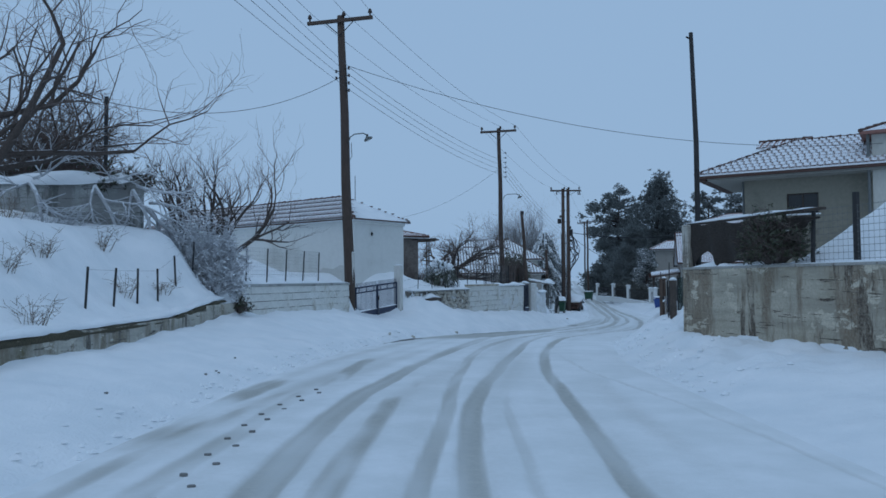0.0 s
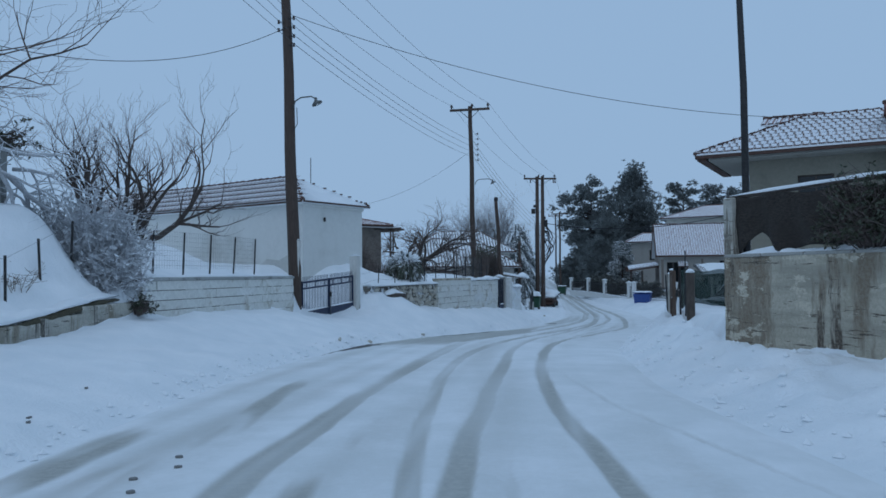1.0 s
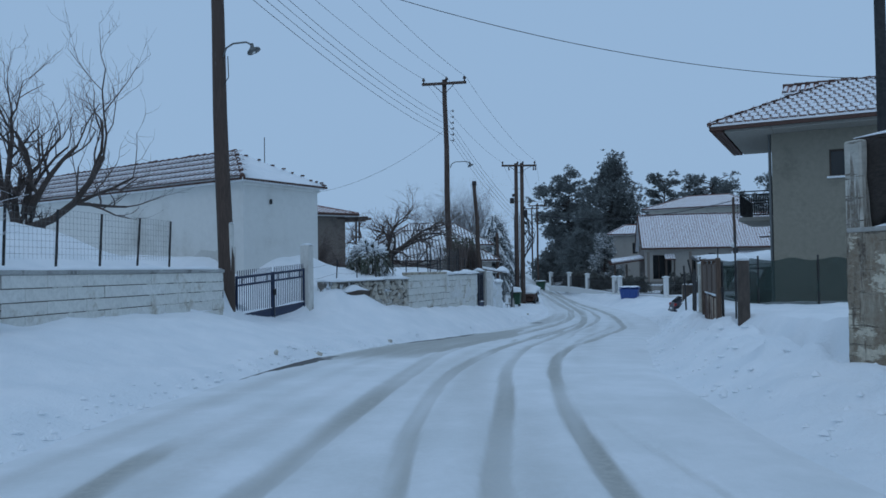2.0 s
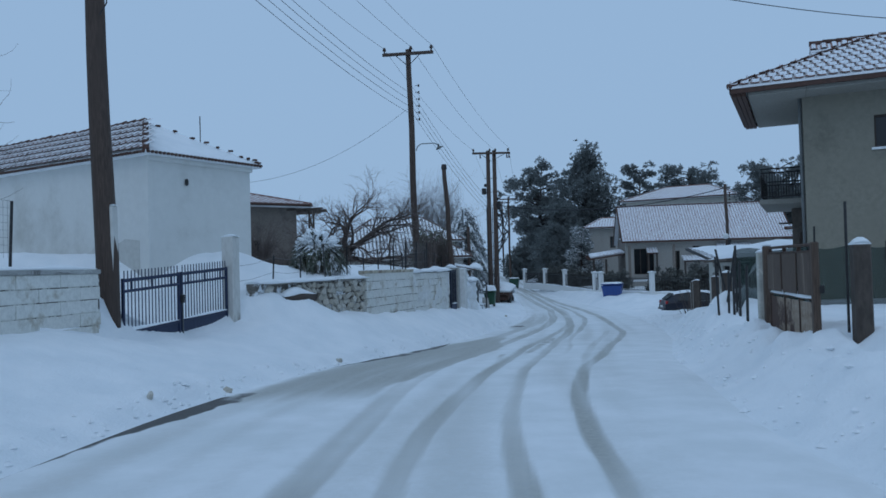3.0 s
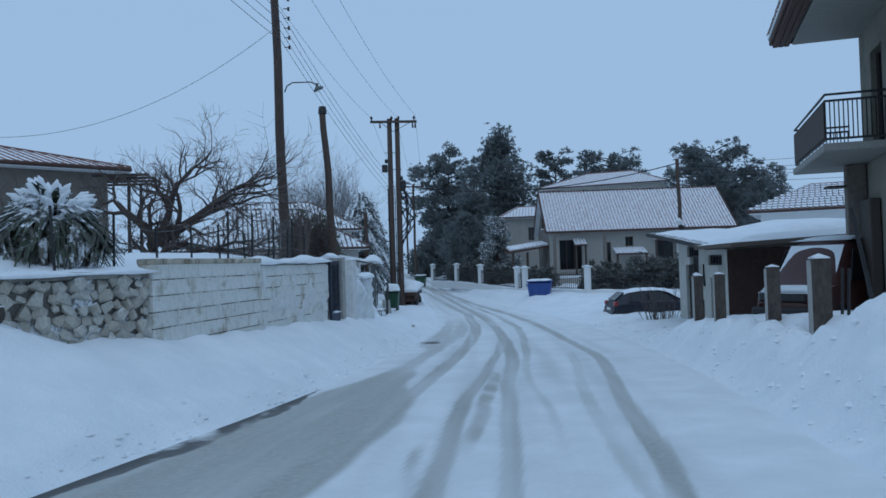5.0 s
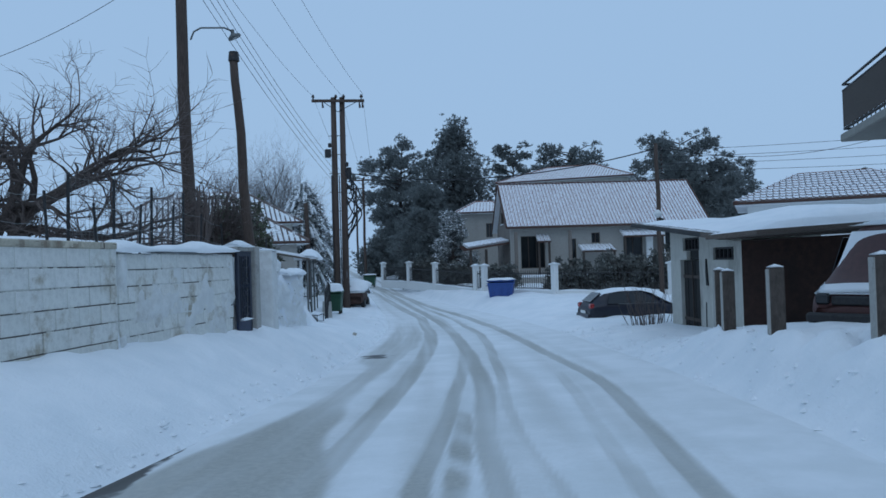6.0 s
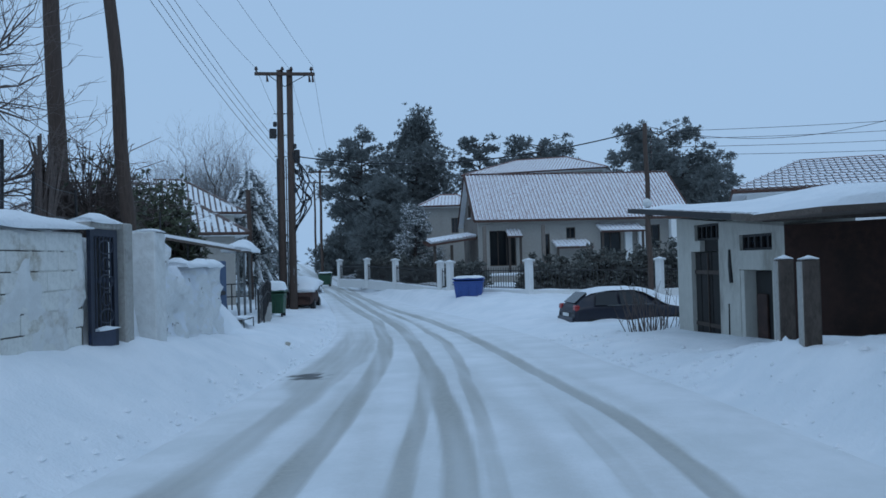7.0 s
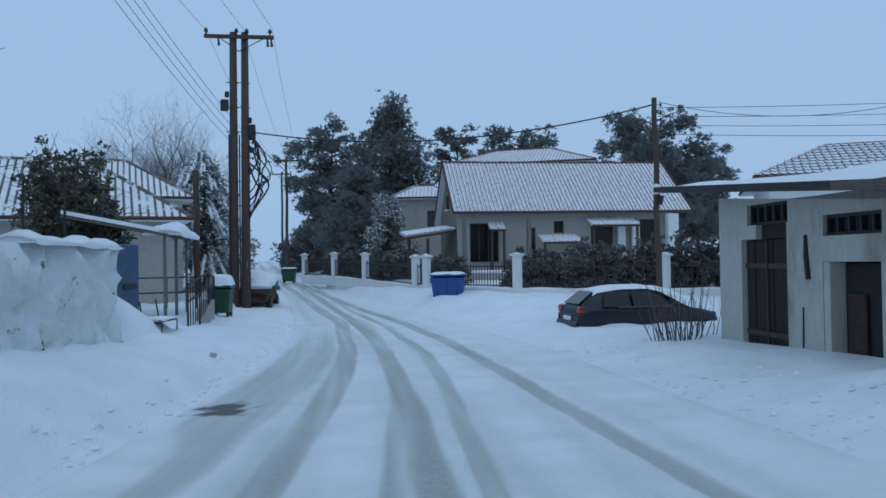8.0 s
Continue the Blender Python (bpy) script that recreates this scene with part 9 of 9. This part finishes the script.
# small stones kicked to the road edge
for k, (x, y) in enumerate(((0.55, 27.3), (0.15, 26.6), (-0.75, 25.2), (0.75, 29.9), (-1.4, 23.6), (8.2, 49.4))):
    s = new("stone", stone_mesh(200 + k, 0.07))
    s.location = (x - 0.25, y, land(x - 0.25, y) + 0.02)
    tagged(s, "small dark stone lying at the slushy road edge", "stone", "stones at the edge")
ws = thing("wooden_stake", "short grey wooden stake leaning in the snow bank", "stake", pose(5.74, 46.2, -0.62))
Geo().box((0, 0, 0.2), (0.035, 0.035, 0.60), ch=0.01, m=Matrix.Translation((0, 0, 0.22)) @ Matrix.Rotation(-0.12, 4, "Y")).part("stick", OLDWOOD, ws)
# planks half buried behind the garden wall
for k in range(4):
    pl = thing("plank", "old grey plank lying in the garden snow", "plank", pose(2.2 + 0.25 * k, 44.6 + 0.2 * k, 1.02 + 0.05 * k, 0, 4, -12 + 9 * k), "planks in the garden")
    Geo().box((0, 0, 0), (2.2, 0.16, 0.04), ch=0.006).part("board", OLDWOOD, pl)
# aerial behind the long house
an = thing("antenna_mast", "thin aerial mast on the roof behind the long house", "antenna", pose(-5.4, 47.4, 4.4))
Geo().tube([(0, 0, 0), (0, 0, 3.5)], 0.022, 6).part("mast", IRON, an)
Geo().box((0.05, 0, 1.7), (0.22, 0.12, 0.3), ch=0.02).part("amplifier_box", GALV, an)
# a trail of prints in the thin slush of the left track
fp, rnd = Geo(), random.Random(8)
for k in range(17):
    y = 5.2 + 0.36 * k
    x = -1.95 + 0.10 * math.sin(y * 0.5) + 0.55 * smooth01((y - 8) / 6) + (0.10 if k % 2 else -0.06)
    pts = [(x + math.cos(a) * 0.032, y + math.sin(a) * 0.028 * rnd.uniform(0.7, 1.2), road_z(y) + 0.022) for a in np.linspace(0, 2 * math.pi, 9)[:-1]]
    fp.slab(pts, 0.02)
for k in range(5):
    x, y = rnd.uniform(-4.6, -3.2), rnd.uniform(8.5, 14)
    fp.slab([(x + math.cos(a) * 0.022 * rnd.uniform(0.6, 1.2), y + math.sin(a) * 0.035 * rnd.uniform(0.6, 1.2), max(land(x - 0.06, y), land(x + 0.06, y), land(x, y)) + 0.008) for a in np.linspace(0, 2 * math.pi, 8)[:-1]], 0.03)
tagged(fp.part("footprint_trail", SLUSHPRINT, None, "trail of small dark prints in the slush", kind="stuff"), category="footprints")
# sticks of a pergola by the brown cottage
pg = thing("pergola", "weathered pergola of crooked poles under snow", "pergola", pose(-2.45, 48.9, 0.6))
for x, y in ((0, 0), (1.4, 0.6), (0.1, 2.2), (1.5, 2.6)):
    Geo().tube([(x, y, 0), (x + 0.03, y, 3.35)], [0.06, 0.05], 7).part("post", DARKWOOD, pg)
for k in range(7):
    Geo().tube([(-0.6, -0.2 + 0.45 * k, 3.32 + 0.03 * (k % 3)), (1.9 + 0.15 * (k % 3), 0.1 + 0.45 * k, 3.42 + 0.05 * (k % 2))], 0.045, 6).part("beam", DARKWOOD, pg)
rough_cap([(-0.5, 0.6, 3.42), (0.6, 0.8, 3.46), (1.6, 1.0, 3.46)], 1.2, 0.12, 88).part("snow_cover", SNOW, pg, "", True)
# frosted boughs fallen across the terrace wall
for k, (x, y, z, d) in enumerate(((-7.7, 19.0, 3.7, (0.55, 0.15, -0.75)), (-8.6, 18.9, 3.8, (0.5, -0.25, -0.6)), (-10.2, 18.9, 3.9, (0.3, -0.4, -0.5)), (-7.5, 19.3, 3.3, (0.75, 0.3, -0.5)))):
    bare_tree("fallen bough white with rime across the terrace wall", (x, y, z), [((0, 0, 0), d, 1.7, 0.055), ((0.1, 0, 0.1), (d[0] + 0.4, d[1], d[2] + 0.5), 1.3, 0.04), ((0, 0, 0), (d[0] - 0.5, d[1], d[2] + 0.3), 1.2, 0.035)], 300 + k, 2, -0.05, 0.3, FROST, "fallen boughs", 2, FROST)
bush("thicket of rimed stems under the terrace wall", (-9.6, 18.4, 2.4), 1.2, 0.5, 0.7, 141, 160, FROST, 0.008, FROST, 120, "frosted_bush", 0.09)
for k, (x, y, rz) in enumerate(((-12.4, 20.0, 2.0), (-10.2, 21.2, 2.6), (-13.8, 21.5, 3.0), (-11.6, 22.5, 2.8))):
    bush("bare reddish-brown undergrowth on the terrace", (x, y, 3.6), 1.5, 0.9, rz, 142 + k, 340, UNDERWOOD, 0.009, name="dry_shrub")


def snow_clods():
    """Crumbled lumps of snow along both edges of the carriageway and in the trampled bank."""
    rnd, g = random.Random(55), Geo()
    base = [(1, 0, 0), (-1, 0, 0), (0, 1, 0), (0, -1, 0), (0, 0, 1), (0, 0, -1)]
    tri = [(0, 2, 4), (2, 1, 4), (1, 3, 4), (3, 0, 4), (2, 0, 5), (1, 2, 5), (3, 1, 5), (0, 3, 5)]
    spots = []
    for _ in range(520):
        y = 6 + 54 * rnd.random() ** 1.1
        spots.append((edge_x(y) - abs(rnd.gauss(0, 0.22)) - 0.02, y, rnd.uniform(0.015, 0.06)))
    for _ in range(520):
        y = 10 + 40 * rnd.random()
        spots.append((right_x(y) + abs(rnd.gauss(0, 0.9)), y, rnd.uniform(0.015, 0.07)))
    for x, y, r in spots:
        if x > bank_x(y) - 0.2:
            continue
        z = land(x, y)
        k = [rnd.uniform(0.6, 1.3) for _ in base]
        g.add([(x + p[0] * r * q, y + p[1] * r * q, z + p[2] * r * q * 0.7 + r * 0.15) for p, q in zip(base, k)], tri)
    ob = g.part("snow_clods", SNOW, None, "crumbled snow lumps along the edges of the lane", False, "stuff")
    tagged(ob, category="snow")


snow_clods()
